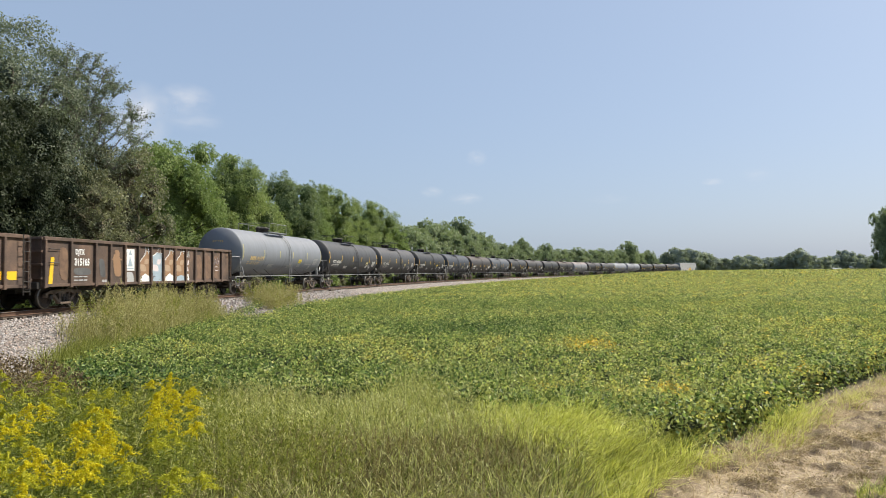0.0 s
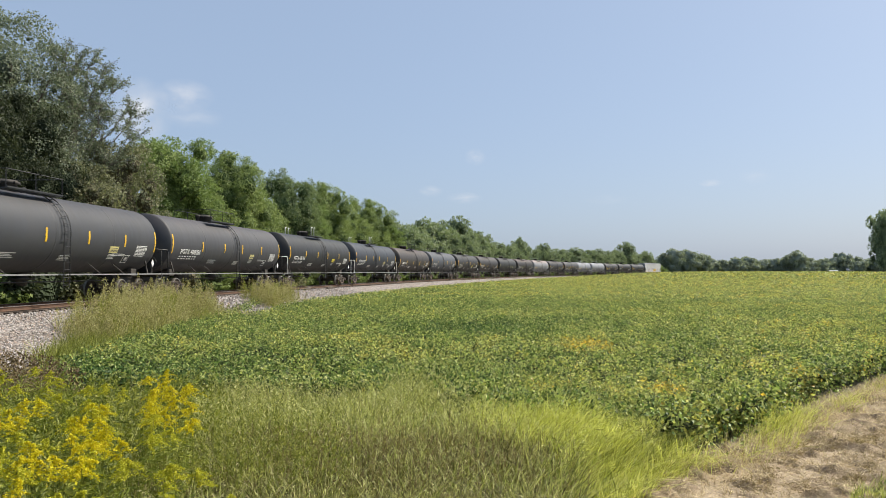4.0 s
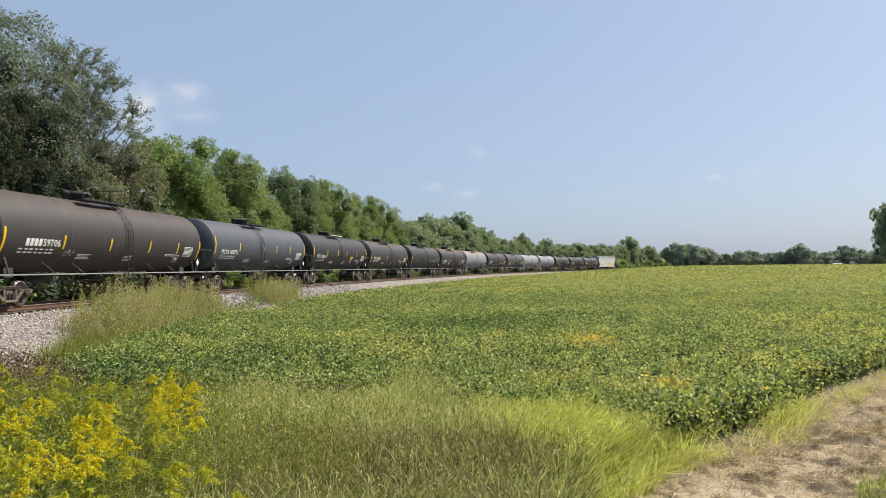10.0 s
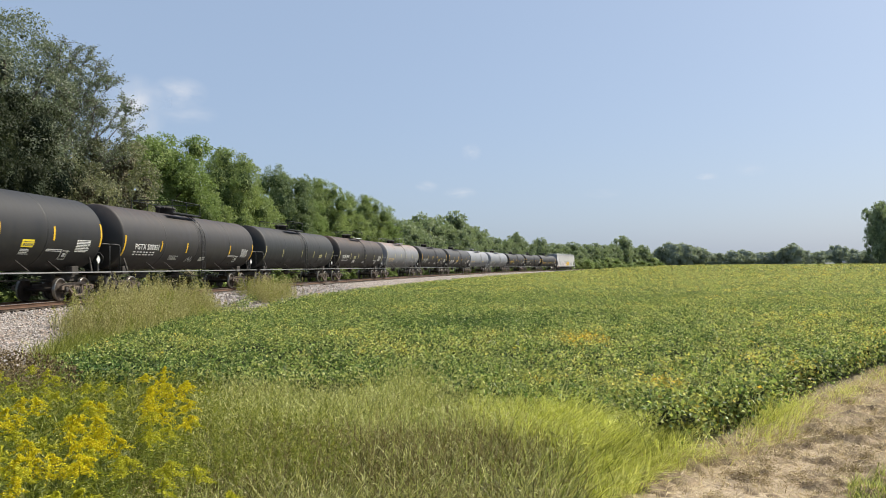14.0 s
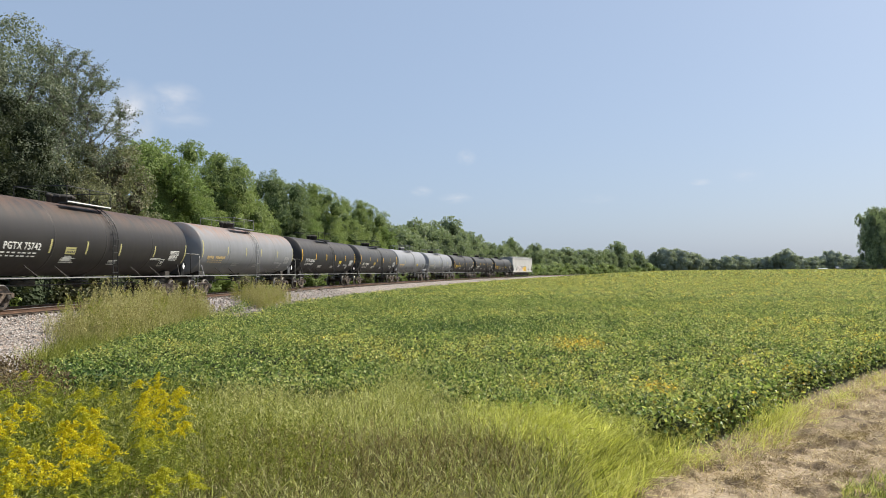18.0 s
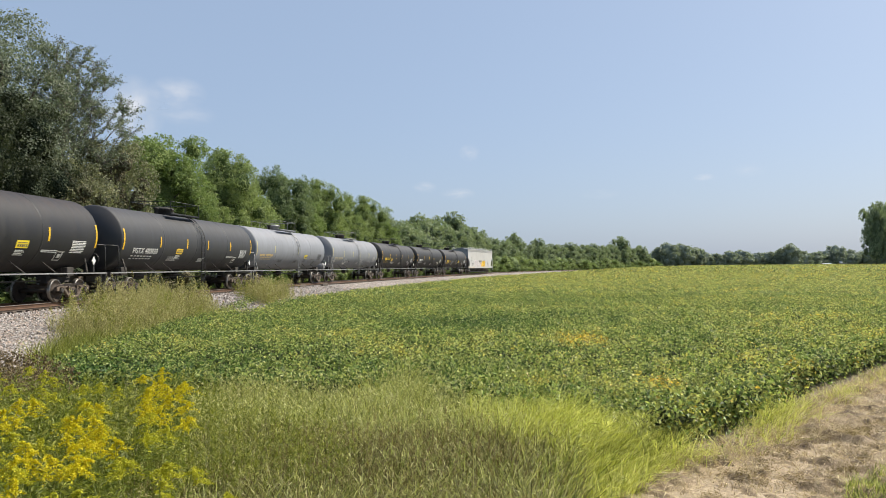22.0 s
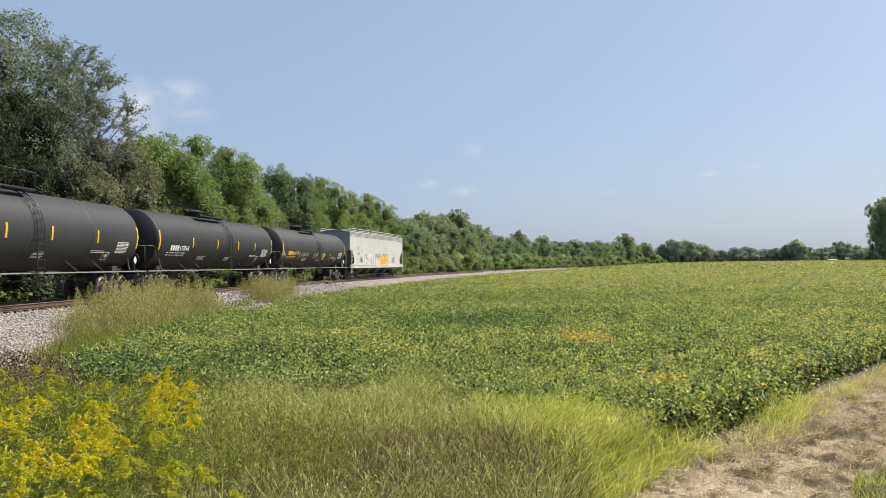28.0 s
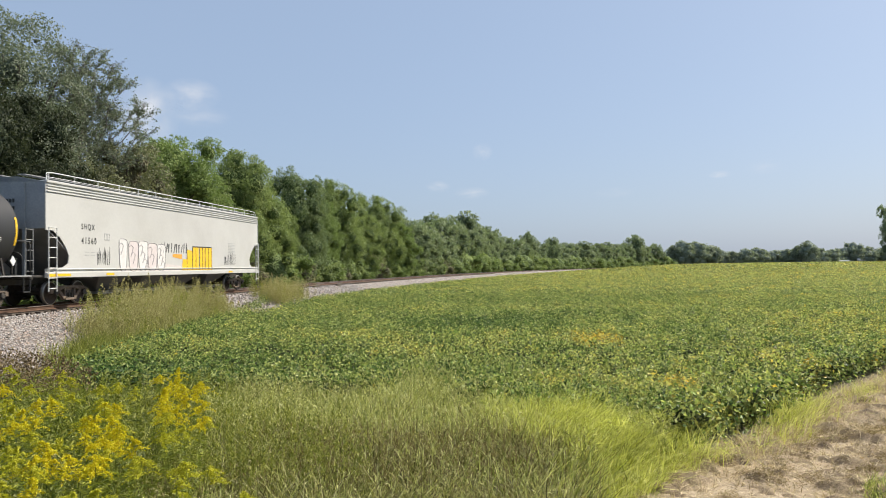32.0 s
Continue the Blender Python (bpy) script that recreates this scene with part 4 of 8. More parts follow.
    decal_part("stencil_block", [on_shell(-5.35, -5.85, 1.68, 1.71, 0.011, 0.35), on_shell(-5.35, -5.85, 2.0, 2.03, 0.011, 0.35), on_shell(-5.35, -5.39, 1.68, 2.03, 0.011, 0.3), on_shell(-5.81, -5.85, 1.68, 2.03, 0.011, 0.3), on_shell(-5.5, -5.72, 1.78, 1.93, 0.011, 0.3)], small, "", f"square{small}")["kind"] = "stuff"
    for q in spec.get("scrawl", ()):
        x0, z0, wide, high, scrawl_ink, seed = q
        rr = random.Random(seed)
        bits = []
        for i in range(int(wide / 0.13)):
            cx = x0 - i * 0.13
            bits.append(on_shell(cx, cx - 0.035, z0 + rr.uniform(0, high * 0.35), z0 + high * rr.uniform(0.6, 1.0), 0.013, rr.uniform(-0.5, 0.5)))
            if rr.random() < 0.5:
                zz = z0 + rr.uniform(0.1, 0.9) * high
                bits.append(on_shell(cx, cx - 0.14, zz, zz + 0.03, 0.013))
        decal_part("graffiti", bits, scrawl_ink, "sprayed scrawl", f"scrawl{seed}")["kind"] = "stuff"
    # number on the leading head, as plain bars
    hx = SHELL_HALF + DISH_DEEP - DISH_R * (1 - math.cos(math.asin(0.70 / DISH_R))) + 0.015
    part("head_number", [box(hx, 0.35 - 0.12 * q, SHELL_Z + 0.62, 0.012, 0.08, 0.12) for q in range(6)], M["grey_text" if ink == "white" else ink], car, "", f"head{ink}")["kind"] = "stuff"
    # underframe
    for e in (-1, 1):
        part("stub_sill", [box(e * 7.7, 0, 0.92, 2.4, 0.42, 0.34), box(e * 7.0, 0, 1.22, 0.5, 1.9, 0.36)], gear, car, "", f"sill{e}", bevel=0.02)
        part("saddle", [slab([(e * 7.0 - 0.22, 1.0), (e * 7.0 + 0.22, 1.0), (e * 7.0 + 0.32, 1.62), (e * 7.0 - 0.32, 1.62)], -0.72, 0.72)], gear, car, "", f"saddle{e}")
        part("end_platform", [box(e * 8.72, 0, 1.14, 0.72, 2.9, 0.07), box(e * 9.02, 0, 1.06, 0.06, 2.9, 0.12)], M["gear"] if grab == "black_grab" else M["grab"], car, "", f"platform{e}{grab == 'black_grab'}")
        coupler(car, e * 9.17)
        bogie(car, e * 7.05)
        y = 1.38
        rails = []
        for s in (-1, 1):
            post, tip = (8.25, 9.02) if e > 0 else (-9.02, -8.3)
            bend_in = post + 0.12
            rails.append(pipe([(post, s * y, 1.15), (post, s * y, 2.26), (post + 0.04, s * y, 2.34), (bend_in, s * y, 2.38), (tip, s * y, 2.38)], 0.028, 6))
        rails.append(pipe([(e * 9.02, -y, 2.38), (e * 9.02, 0, 2.38), (e * 9.02, y, 2.38)], 0.022, 5))
        part("end_handrail", rails, M[grab], car, "", f"endrail{e}{grab}", True)
        part("step", [box(e * 8.72, s * 1.42, 0.58, 0.4, 0.08, 0.04) for s in (-1, 1)] + [beam((e * 8.72 + q, s * 1.44, 0.58), (e * 8.72 + q, s * 1.44, 1.12), 0.04, 0.03) for s in (-1, 1) for q in (-0.19, 0.19)], M["black_grab" if grab == "white_grab" else grab], car, "", f"step{e}{grab}")["kind"] = "stuff"
        if e < 0:
            part("placard_holder", [(np.array([(e * 7.95, 1.44, 1.50), (e * 7.80, 1.44, 1.68), (e * 7.95, 1.44, 1.86), (e * 8.10, 1.44, 1.68), (e * 7.95, 1.42, 1.50), (e * 7.80, 1.42, 1.68), (e * 7.95, 1.42, 1.86), (e * 8.10, 1.42, 1.68)]), [(0, 1, 2, 3), (7, 6, 5, 4), (0, 4, 5, 1), (1, 5, 6, 2), (2, 6, 7, 3), (3, 7, 4, 0)])], M["white"], car, "white diamond hazard placard", f"diamond{e}")
            part("placard_post", [beam((e * 7.95, 1.40, 1.14), (e * 7.95, 1.40, 1.70), 0.03, 0.03)], gear, car, "", f"diapost{e}")
        part("pull_bracket", [beam((e * 7.55, 1.36, 1.14), (e * 7.62, 1.20, 1.78), 0.06, 0.07)], M[grab] if spec.get("grab") == "grab" else gear, car, "", f"bracket{e}{grab}")
    for s in (-1, 1):
        part("side_sill", [beam((-9.0, s * 1.43, 1.15), (9.0, s * 1.43, 1.15), 0.05, 0.05)], M["grab"], car, "", f"side{s}{grab == 'grab'}")
    for x in (-5.2, -3.2, 3.0, 4.9):
        part("brace", [beam((x, 1.42, 1.15), (x + 0.35, 1.02, 1.62), 0.03, 0.03)], gear, car, "", f"brace{x}")
    part("brake_reservoir", [lathe([(-0.6, 0.1), (-0.55, 0.2), (0.55, 0.2), (0.6, 0.1)], 14, "x", (3.2, -0.4, 1.0))], gear, car, "", "reservoir", True)
    part("brake_rod", [round_bar((-6.0, 0.25, 0.86), (6.0, 0.25, 0.86), 0.03, 6)], gear, car, "", "brakerod")
    part("outlet_valve", [lathe([(0.72, 0.12), (0.80, 0.2), (1.1, 0.22), (1.28, 0.4)], 14, "z", (0, 0, 0)), box(0, 0, 0.98, 0.9, 0.5, 0.1)], gear, car, "", "outlet", True)
    # ladders over the shell and the walkway at its top
    lx = spec.get("ladder_x", -0.35)
    for s in (-1, 1):
        path = [(lx, s * 1.58, 0.62), (lx, s * 1.60, 1.2)] + [(lx, s * (SHELL_R + 0.09) * math.cos(a), SHELL_Z + (SHELL_R + 0.09) * math.sin(a)) for a in np.linspace(-0.15, 1.25, 8)]
        part("ladder", ladder_pieces(path, 0.21), M[spec.get("ladder", grab)], car, "", f"ladder{s}{lx}{spec.get('ladder', grab)}")
    top = SHELL_Z + SHELL_R
    part("manway", [lathe([(top - 0.12, 0.44), (top + 0.24, 0.44), (top + 0.26, 0.50), (top + 0.33, 0.50), (top + 0.39, 0.42), (top + 0.42, 0.2)], 24, "z", (1.15, 0, 0))] + [box(1.15 + 0.50 * math.cos(a), 0.50 * math.sin(a), top + 0.29, 0.07, 0.07, 0.12) for a in np.arange(0.3, 6.2, 1.05)], M["gear"] if spec.get("dark_dome", True) else M["grab"], car, "", f"manway{spec.get('dark_dome', True)}", True)
    part("valve", [lathe([(top - 0.1, 0.10), (top + 0.22, 0.10), (top + 0.24, 0.15), (top + 0.32, 0.15), (top + 0.36, 0.05)], 12, "z", (2.35, 0.15, 0))], gear, car, "", "valve", True)
    part("vent", [lathe([(top - 0.1, 0.08), (top + 0.26, 0.08), (top + 0.3, 0.03)], 10, "z", (-0.3, -0.2, 0))], gear, car, "", "vent", True)
    deck = [beam((-0.7, s * 0.95, top - 0.06), (2.7, s * 0.95, top - 0.06), 0.42, 0.04) for s in (-1, 1)]
    for s in (-1, 1):
        part("walkway_edge", [beam((-0.7, s * 1.17, top - 0.02), (2.7, s * 1.17, top - 0.02), 0.03, 0.05)], M["white_grab" if spec.get("pale_deck") else "black_grab" if grab != "grab" else "grab"], car, "", f"deckedge{s}{grab}{spec.get('pale_deck')}")
    part("walkway", deck, M[spec.get("ladder", grab)] if spec.get("ladder", grab) != "white_grab" else M["black_grab"], car, "", f"deck{grab}")
    if grab == "white_grab" or spec.get("hooks"):
        for x, b in ((2.2, 0.45), (1.5, 0.45)):
            for s in (-1, 1):
                part("handrail_post", [pipe([(x, s * 1.14, top - 0.05), (x, s * 1.14, top + 0.62), (x - b * 0.1, s * 1.14, top + 0.68), (x - b * 0.7, s * 1.14, top + 0.68)], 0.028, 5)], M["white_grab"], car, "white hooked safety post", f"hook{x}{s}", True)
    else:
        finish = M[spec.get("ladder", "black_grab" if grab == "white_grab" else grab)]
        for s in (-1, 1):
            for x in (-0.7, 1.0, 2.7):
                part("handrail_post", [round_bar((x, s * 1.14, top - 0.05), (x, s * 1.14, top + 0.62), 0.018, 5)], finish, car, "", f"post{s}{x}{finish.name}")
        part("top_handrail", [pipe([(-0.7, -1.14, top + 0.62), (1.0, -1.14, top + 0.62), (2.7, -1.14, top + 0.62), (2.7, 0, top + 0.62), (2.7, 1.14, top + 0.62), (1.0, 1.14, top + 0.62), (-0.7, 1.14, top + 0.62), (-0.7, 0, top + 0.62), (-0.7, -1.14, top + 0.62)], 0.016, 5)], finish, car, "", f"toprail{finish.name}")
    # brake wheel on the trailing platform
    part("brake_wheel", [pipe([(-8.98 - 0.0, 0.85 + 0.26 * math.cos(a), 1.75 + 0.26 * math.sin(a)) for a in np.linspace(0, 6.283, 17)], 0.02, 5), beam((-8.98, 0.6, 1.75), (-8.98, 1.1, 1.75), 0.03, 0.03), box(-8.9, 0.85, 1.5, 0.12, 0.16, 0.6)], M["black_grab" if grab == "white_grab" else grab], car, "", f"brakewheel{grab}")
    if spec.get("drum"):
        part("air_drum", [lathe([(1.55 - 2.9, 0.1), (1.6 - 2.9, 0.26), (2.5 - 2.9, 0.26), (2.55 - 2.9, 0.1)], 16, "y", (-8.85, 1.4, 1.45))], M["grab"], car, "grey cylindrical tank on the end platform", "drum", True)
    return car


def blob(cx, cz, w, h, lean=0.0, k=12):
    """A rounded letter-like outline on a car's side."""
    return [(cx + w / 2 * math.copysign(abs(math.cos(a)) ** 0.6, math.cos(a)) + lean * math.sin(a), cz + h / 2 * math.copysign(abs(math.sin(a)) ** 0.6, math.sin(a))) for a in np.linspace(0, 2 * np.pi, k, endpoint=False)]


def gondola(label, marked):
    """A rusty open gondola with ribbed sides."""
    car = tagged(new("gondola_car"), label, "gondola car", "cars of the train")
    half, y, z0, z1 = 9.05, 1.50, 0.88, 2.75
    rust = M["rust_side"]
    for s in (-1, 1):
        part("side_sheet", [box(0, s * y, (z0 + z1) / 2, half * 2, 0.05, z1 - z0)], rust, car, "", f"gsheet{s}")
        part("top_chord", [beam((-half, s * (y + 0.03), z1 - 0.06), (half, s * (y + 0.03), z1 - 0.06), 0.16, 0.14)], rust, car, "", f"chord{s}", bevel=0.015)
        part("side_sill", [beam((-half, s * (y + 0.02), z0 + 0.04), (half, s * (y + 0.02), z0 + 0.04), 0.14, 0.12)], rust, car, "", f"gsill{s}", bevel=0.015)
        for k, x in enumerate((8.97, 7.35, 5.62, 4.5, 3.3, 2.1, 0.9, -0.35, -1.6, -2.85, -4.0, -5.15, -6.35, -7.6, -8.97)):
            part("side_post", [slab([(x - 0.085, z0 - 0.06), (x + 0.085, z0 - 0.06), (x + 0.06, z1 - 0.1), (x - 0.06, z1 - 0.1)], s * (y + 0.02), s * (y + 0.13)), slab([(x - 0.22, z0 + 0.30), (x + 0.08, z0 + 0.30), (x + 0.08, z0 + 0.05), (x - 0.05, z0 + 0.05)], s * (y + 0.02), s * (y + 0.10))], rust, car, "", f"post{s}{k}", bevel=0.012)
    for e in (-1, 1):
        part("end_sheet", [box(e * half, 0, (z0 + z1) / 2, 0.06, 2 * y, z1 - z0)] + [box(e * (half + 0.06), 0, z, 0.1, 2 * y + 0.1, 0.10) for z in (1.2, 1.7, 2.2, 2.68)], rust, car, "", f"gend{e}", bevel=0.01)
        if e < 0:
            part("ladder", ladder_pieces([(e * (half - 0.35), y + 0.18, 0.6), (e * (half - 0.35), y + 0.18, 1.6), (e * (half - 0.35), y + 0.18, z1)], 0.2, 0.36), M["gear"], car, "", f"gladder{e}")
        part("end_sill", [box(e * (half + 0.05), 0, 0.92, 0.3, 2.9, 0.26)], M["gear"], car, "", f"gesill{e}", bevel=0.02)
        coupler(car, e * 9.55)
        bogie(car, e * 6.95)
    part("floor", [box(0, 0, z0 + 0.05, 2 * half, 2 * y, 0.08)], rust, car, "", "gfloor")
    part("centre_sill", [box(0, 0, 0.78, 17.6, 0.5, 0.3)], M["gear"], car, "", "gsillc")
    face = y + 0.03
    part("reflective_stripe", [slab([(8.72, 0.98), (8.48, 0.98), (8.36, 2.0), (8.56, 2.0)], face - 0.002, face + 0.006)], M["yellow"], car, "", "gstripe")
    for z in (1.78, 2.3):
        part("grab_iron", [pipe([(8.7, face, z), (8.7, face + 0.07, z), (8.1, face + 0.07, z), (8.1, face, z)], 0.016, 5)], M["gear"], car, "", f"giron{z}")
    part("worn_patch", [slab(blob(7.75, 1.75, 0.6, 1.3, 0.06), face - 0.003, face + 0.002)], M["rust_patch"], car, "", "gpatch")
    if marked:
        part("reporting_mark", [words_on_side("DJTX", 6.98, 2.06, 0.29, face + 0.004, 0.86), words_on_side("315165", 7.04, 1.68, 0.31, face + 0.004, 0.84)], M["white"], car, "white stencilled lettering", "gmark")
        part("capacity_data", [box(6.95 - 0.33 * (q % 3), face, 1.24 - 0.14 * (q // 3), 0.26, 0.008, 0.05) for q in range(6)], M["grey_text"], car, "", "gdata")
        part("worn_patch", [slab(blob(6.5, 1.45, 1.2, 0.3, 0.05), face - 0.003, face + 0.003)], M["slope"], car, "", "gsmear")
        part("graffiti", [slab(blob(5.05, 1.6, 0.42, 0.8, 0.10), face - 0.002, face + 0.003)], M["slope"], car, "faded grey sprayed shape", "gghost")
        part("graffiti", [box(4.98 - 0.2 * q, face, 1.05, 0.16, 0.01, 0.10) for q in range(2)], M["grey_text"], car, "", "gghost2")["kind"] = "stuff"
        part("graffiti", [slab(blob(3.87, 1.72, 0.62, 1.0, 0.10), face - 0.002, face + 0.003), slab(blob(3.87, 2.25, 0.36, 0.3, 0.04), face - 0.002, face + 0.004), box(3.87, face, 1.98, 0.85, 0.008, 0.07)], M["tan"], car, "rusty orange sprayed figure", "gfig")
        part("graffiti", [box(2.75, face, 1.98, 0.72, 0.008, 0.98)], M["white"], car, "white pasted rectangle with blue shapes", "gpaste")
        part("graffiti", [slab([(2.98, 1.68), (2.56, 1.68), (2.78, 2.12)], face + 0.004, face + 0.008), slab([(2.92, 2.2), (2.62, 2.2), (2.76, 2.42)], face + 0.004, face + 0.008), box(2.75, face + 0.004, 1.58, 0.55, 0.008, 0.05)], M["blue"], car, "", "gpaste2")["kind"] = "stuff"
        part("graffiti", [slab(blob(2.8, 1.16, 0.7, 0.55, 0.08), face - 0.002, face + 0.004)], M["grey_text"], car, "", "gpale")
        for k, (x, w, top, lean, ink) in enumerate([(1.5, 1.18, 2.16, 0.16, "tan"), (0.28, 1.22, 2.36, -0.10, "blue"), (-0.98, 1.22, 2.26, 0.14, "tan"), (-2.22, 1.22, 2.24, 0.18, "tan"), (-3.12, 0.5, 2.2, 0.05, "rust_patch")]):
            l, r = x + w / 2, x - w / 2
            rise = [(l, top - 0.30 - lean), (x + 0.2 * w, top - 0.12), (x, top + 0.02), (x - 0.12 * w, top + 0.10 + lean), (r, top + 0.08 + lean)]
            part("graffiti", [slab([(r, 1.20), (l, 1.26)] + rise, face - 0.002, face + 0.002)], M[ink], car, "large sprayed letter", f"grafb{k}")
            part("graffiti", [slab(blob(x + 0.1 * w, 1.62, 0.5 * w, 0.34, 0.10), face, face + 0.005), slab(blob(x - 0.2 * w, 1.92, 0.34 * w, 0.26, -0.06), face, face + 0.005)], M["pale_tan" if ink == "tan" else "pink"], car, "", f"grafc{k}")["kind"] = "stuff"
            part("graffiti", [slab([(l, 0.98), (r, 0.98), (r + 0.1, 1.22), (x - 0.1, 1.36 - 0.1 * (k % 2)), (x + 0.25 * w, 1.18), (l - 0.06, 1.30)], face, face + 0.006)], M["white" if k % 2 == 0 else "blue"], car, "pale sprayed base of a letter", f"grafd{k}")
            part("graffiti", [pipe([(u, face + 0.006, z) for u, z in rise], 0.016, 4), pipe([(x - 0.1 * w, face + 0.006, top + 0.06), (x - 0.12 * w, face + 0.006, top + 0.30 + lean), (x - 0.34 * w, face + 0.006, top + 0.30 + lean), (x - 0.34 * w, face + 0.006, top - 0.05 + lean)], 0.016, 4)], M["white"], car, "", f"grafe{k}")["kind"] = "stuff"
        for k, x in enumerate((-4.55, -5.75, -6.95)):
            part("worn_patch", [slab(blob(x, 1.7, 0.85, 1.35, 0.08), face - 0.004, face + 0.001)], M["rust_patch"], car, "", f"gworn{k}")
        part("graffiti", [pipe([(x, face + 0.004, z) for x, z in ((-6.6, 2.2), (-6.7, 1.85), (-6.85, 2.2), (-6.95, 1.9), (-7.1, 2.25), (-7.15, 1.85), (-7.3, 2.1))], 0.018, 4), pipe([(x, face + 0.004, z) for x, z in ((-6.75, 1.72), (-7.2, 1.72), (-7.2, 1.5), (-6.75, 1.5), (-6.75, 1.72))], 0.02, 4)], M["pink"], car, "pale sprayed scribble", "gscrib")
    else:
        part("graffiti", [slab([(-7.2 + 0.4 * q, 1.7 + 0.1 * (q % 2)), (-6.95 + 0.4 * q, 1.65), (-6.9 + 0.4 * q, 2.3), (-7.1 + 0.4 * q, 2.35)], face - 0.002, face + 0.006) for q in range(4)], M["white"], car, "sprayed white letter shapes", "grafb")["kind"] = "stuff"
        part("reflective_stripe", [box(-half + 1.5, face, 1.3, 1.6, 0.008, 0.3)], M["yellow"], car, "", "gstripe2")
    return car


M["rust_side"] = surface("rusty_steel_side", [(0.25, (0.055, 0.04, 0.033)), (0.5, (0.115, 0.075, 0.055)), (0.75, (0.2, 0.125, 0.085))], 1.1, 24, 0.85, 0.05, 0.5, 0.01, 0.35)
M["hopper_white"] = surface("white_car_paint", [(0.3, (0.459, 0.447, 0.426)), (0.6, (0.517, 0.508, 0.488))], 0.35, 9, 0.5, 0, 0.06, 0.01, 0.08)
M["hopper_slope"] = surface("grey_slope_sheet", [(0.3, (0.13, 0.13, 0.135)), (0.7, (0.20, 0.20, 0.205))], 1.5, 20, 0.7, 0, 0.1)
# grey for roofs; on the hopper ends it also paints in their shade
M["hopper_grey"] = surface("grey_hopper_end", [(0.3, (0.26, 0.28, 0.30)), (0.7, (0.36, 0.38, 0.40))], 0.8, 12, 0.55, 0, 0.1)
M["slope"] = surface("dark_slope_sheet", [(0.3, (0.06, 0.06, 0.062)), (0.7, (0.12, 0.12, 0.12))], 1.5, 20, 0.7, 0, 0.1)


def hopper():
    """A long white covered hopper with graffiti, the last car."""
    car = tagged(new("hopper_car"), "white covered hopper car with orange and white graffiti", "hopper car", "cars of the train")
    half, y, z0, z1 = 10.83, 1.58, 1.06, 4.62
    cut = [(0.0, 2.85), (0.45, 2.82), (0.85, 2.6), (1.2, 2.25), (1.42, 1.9), (1.35, 1.6), (1.05, 1.45), (0.0, 1.40)]
    outline = [(half, z0 + 0.2), (half, 1.40)] + [(half - a, b) for a, b in cut[::-1]][1:] + [(half, z1)] + [(-half, z1)] + [(-half + a, b) for a, b in cut] + [(-half, z0 + 0.2)]
    for s in (-1, 1):
        part("side_sheet", [slab(outline, s * (y - 0.03), s * y)], M["hopper_white"], car, "white painted side, dirty towards its sill", f"hside{s}")
        part("side_sill", [slab([(half, z0), (half, z0 + 0.2), (-half, z0 + 0.2), (-half, z0)], s * (y - 0.05), s * (y + 0.06)), beam((half, s * (y + 0.03), z0 + 0.32), (-half, s * (y + 0.03), z0 + 0.32), 0.05, 0.05)], M["hopper_white"], car, "", f"hsill{s}", bevel=0.012)
        for q, z in enumerate((z1 - 0.33, z1 - 0.22, z1 - 0.11)):
            part("side_rib", [beam((half - 0.05, s * (y + 0.02), z), (-half + 0.05, s * (y + 0.02), z), 0.04, 0.05)], M["hopper_white"], car, "", f"rib{s}{q}", bevel=0.008)
        part("eave", [slab([(half, z1 - 0.02), (half, z1 + 0.08), (-half, z1 + 0.08), (-half, z1 - 0.02)], s * (y - 0.08), s * (y + 0.06))], M["hopper_white"], car, "", f"eave{s}", bevel=0.015)
        rail = []
        for x in np.linspace(-half + 0.25, half - 0.35, 14):
            rail.append(round_bar((x, s * (y - 0.12), z1 + 0.06), (x, s * (y - 0.12), z1 + 0.40), 0.018, 5))
        rail.append(pipe([(half - 0.05, s * (y - 0.02), z1 - 0.35), (half - 0.2, s * (y - 0.1), z1 + 0.36), (half - 0.6, s * (y - 0.12), z1 + 0.40), (0, s * (y - 0.12), z1 + 0.40), (-half + 0.6, s * (y - 0.12), z1 + 0.40), (-half + 0.2, s * (y - 0.1), z1 + 0.36), (-half - 0.02, s * (y + 0.02), z1 - 0.2), (-half - 0.02, s * (y + 0.02), z0 + 0.2)], 0.022, 5))
        rail.append(pipe([(half - 0.3, s * (y - 0.12), z1 + 0.22), (0, s * (y - 0.12), z1 + 0.22), (-half + 0.3, s * (y - 0.12), z1 + 0.22)], 0.014, 5))
        part("roof_handrail", rail, M["white_grab"], car, "", f"roofrail{s}")
        for e in (-1, 1):
            part("ladder", ladder_pieces([(e * (half - 0.28), s * (y + 0.10), 0.55), (e * (half - 0.28), s * (y + 0.10), 1.6), (e * (half - 0.28), s * (y + 0.10), 2.95)], 0.24, 0.38), M["white_grab"], car, "", f"hladder{s}{e}")
            part("ladder", ladder_pieces([(e * (half + 0.55), s * (y - 0.25), 1.2), (e * (half + 0.55), s * (y - 0.25), 2.1), (e * (half + 0.55), s * (y - 0.25), 2.9)], 0.2, 0.38), M["grab"], car, "", f"hladder2{s}{e}")
    part("roof", [(np.array([(x, yy, zz) for x in (-half, half) for yy, zz in ((-y + 0.05, z1 + 0.02), (-0.5, z1 + 0.22), (0.5, z1 + 0.22), (y - 0.05, z1 + 0.02))]), [(0, 1, 5, 4), (1, 2, 6, 5), (2, 3, 7, 6), (0, 3, 2, 1), (4, 5, 6, 7), (0, 4, 7, 3)])], M["hopper_grey"], car, "", "hroof")
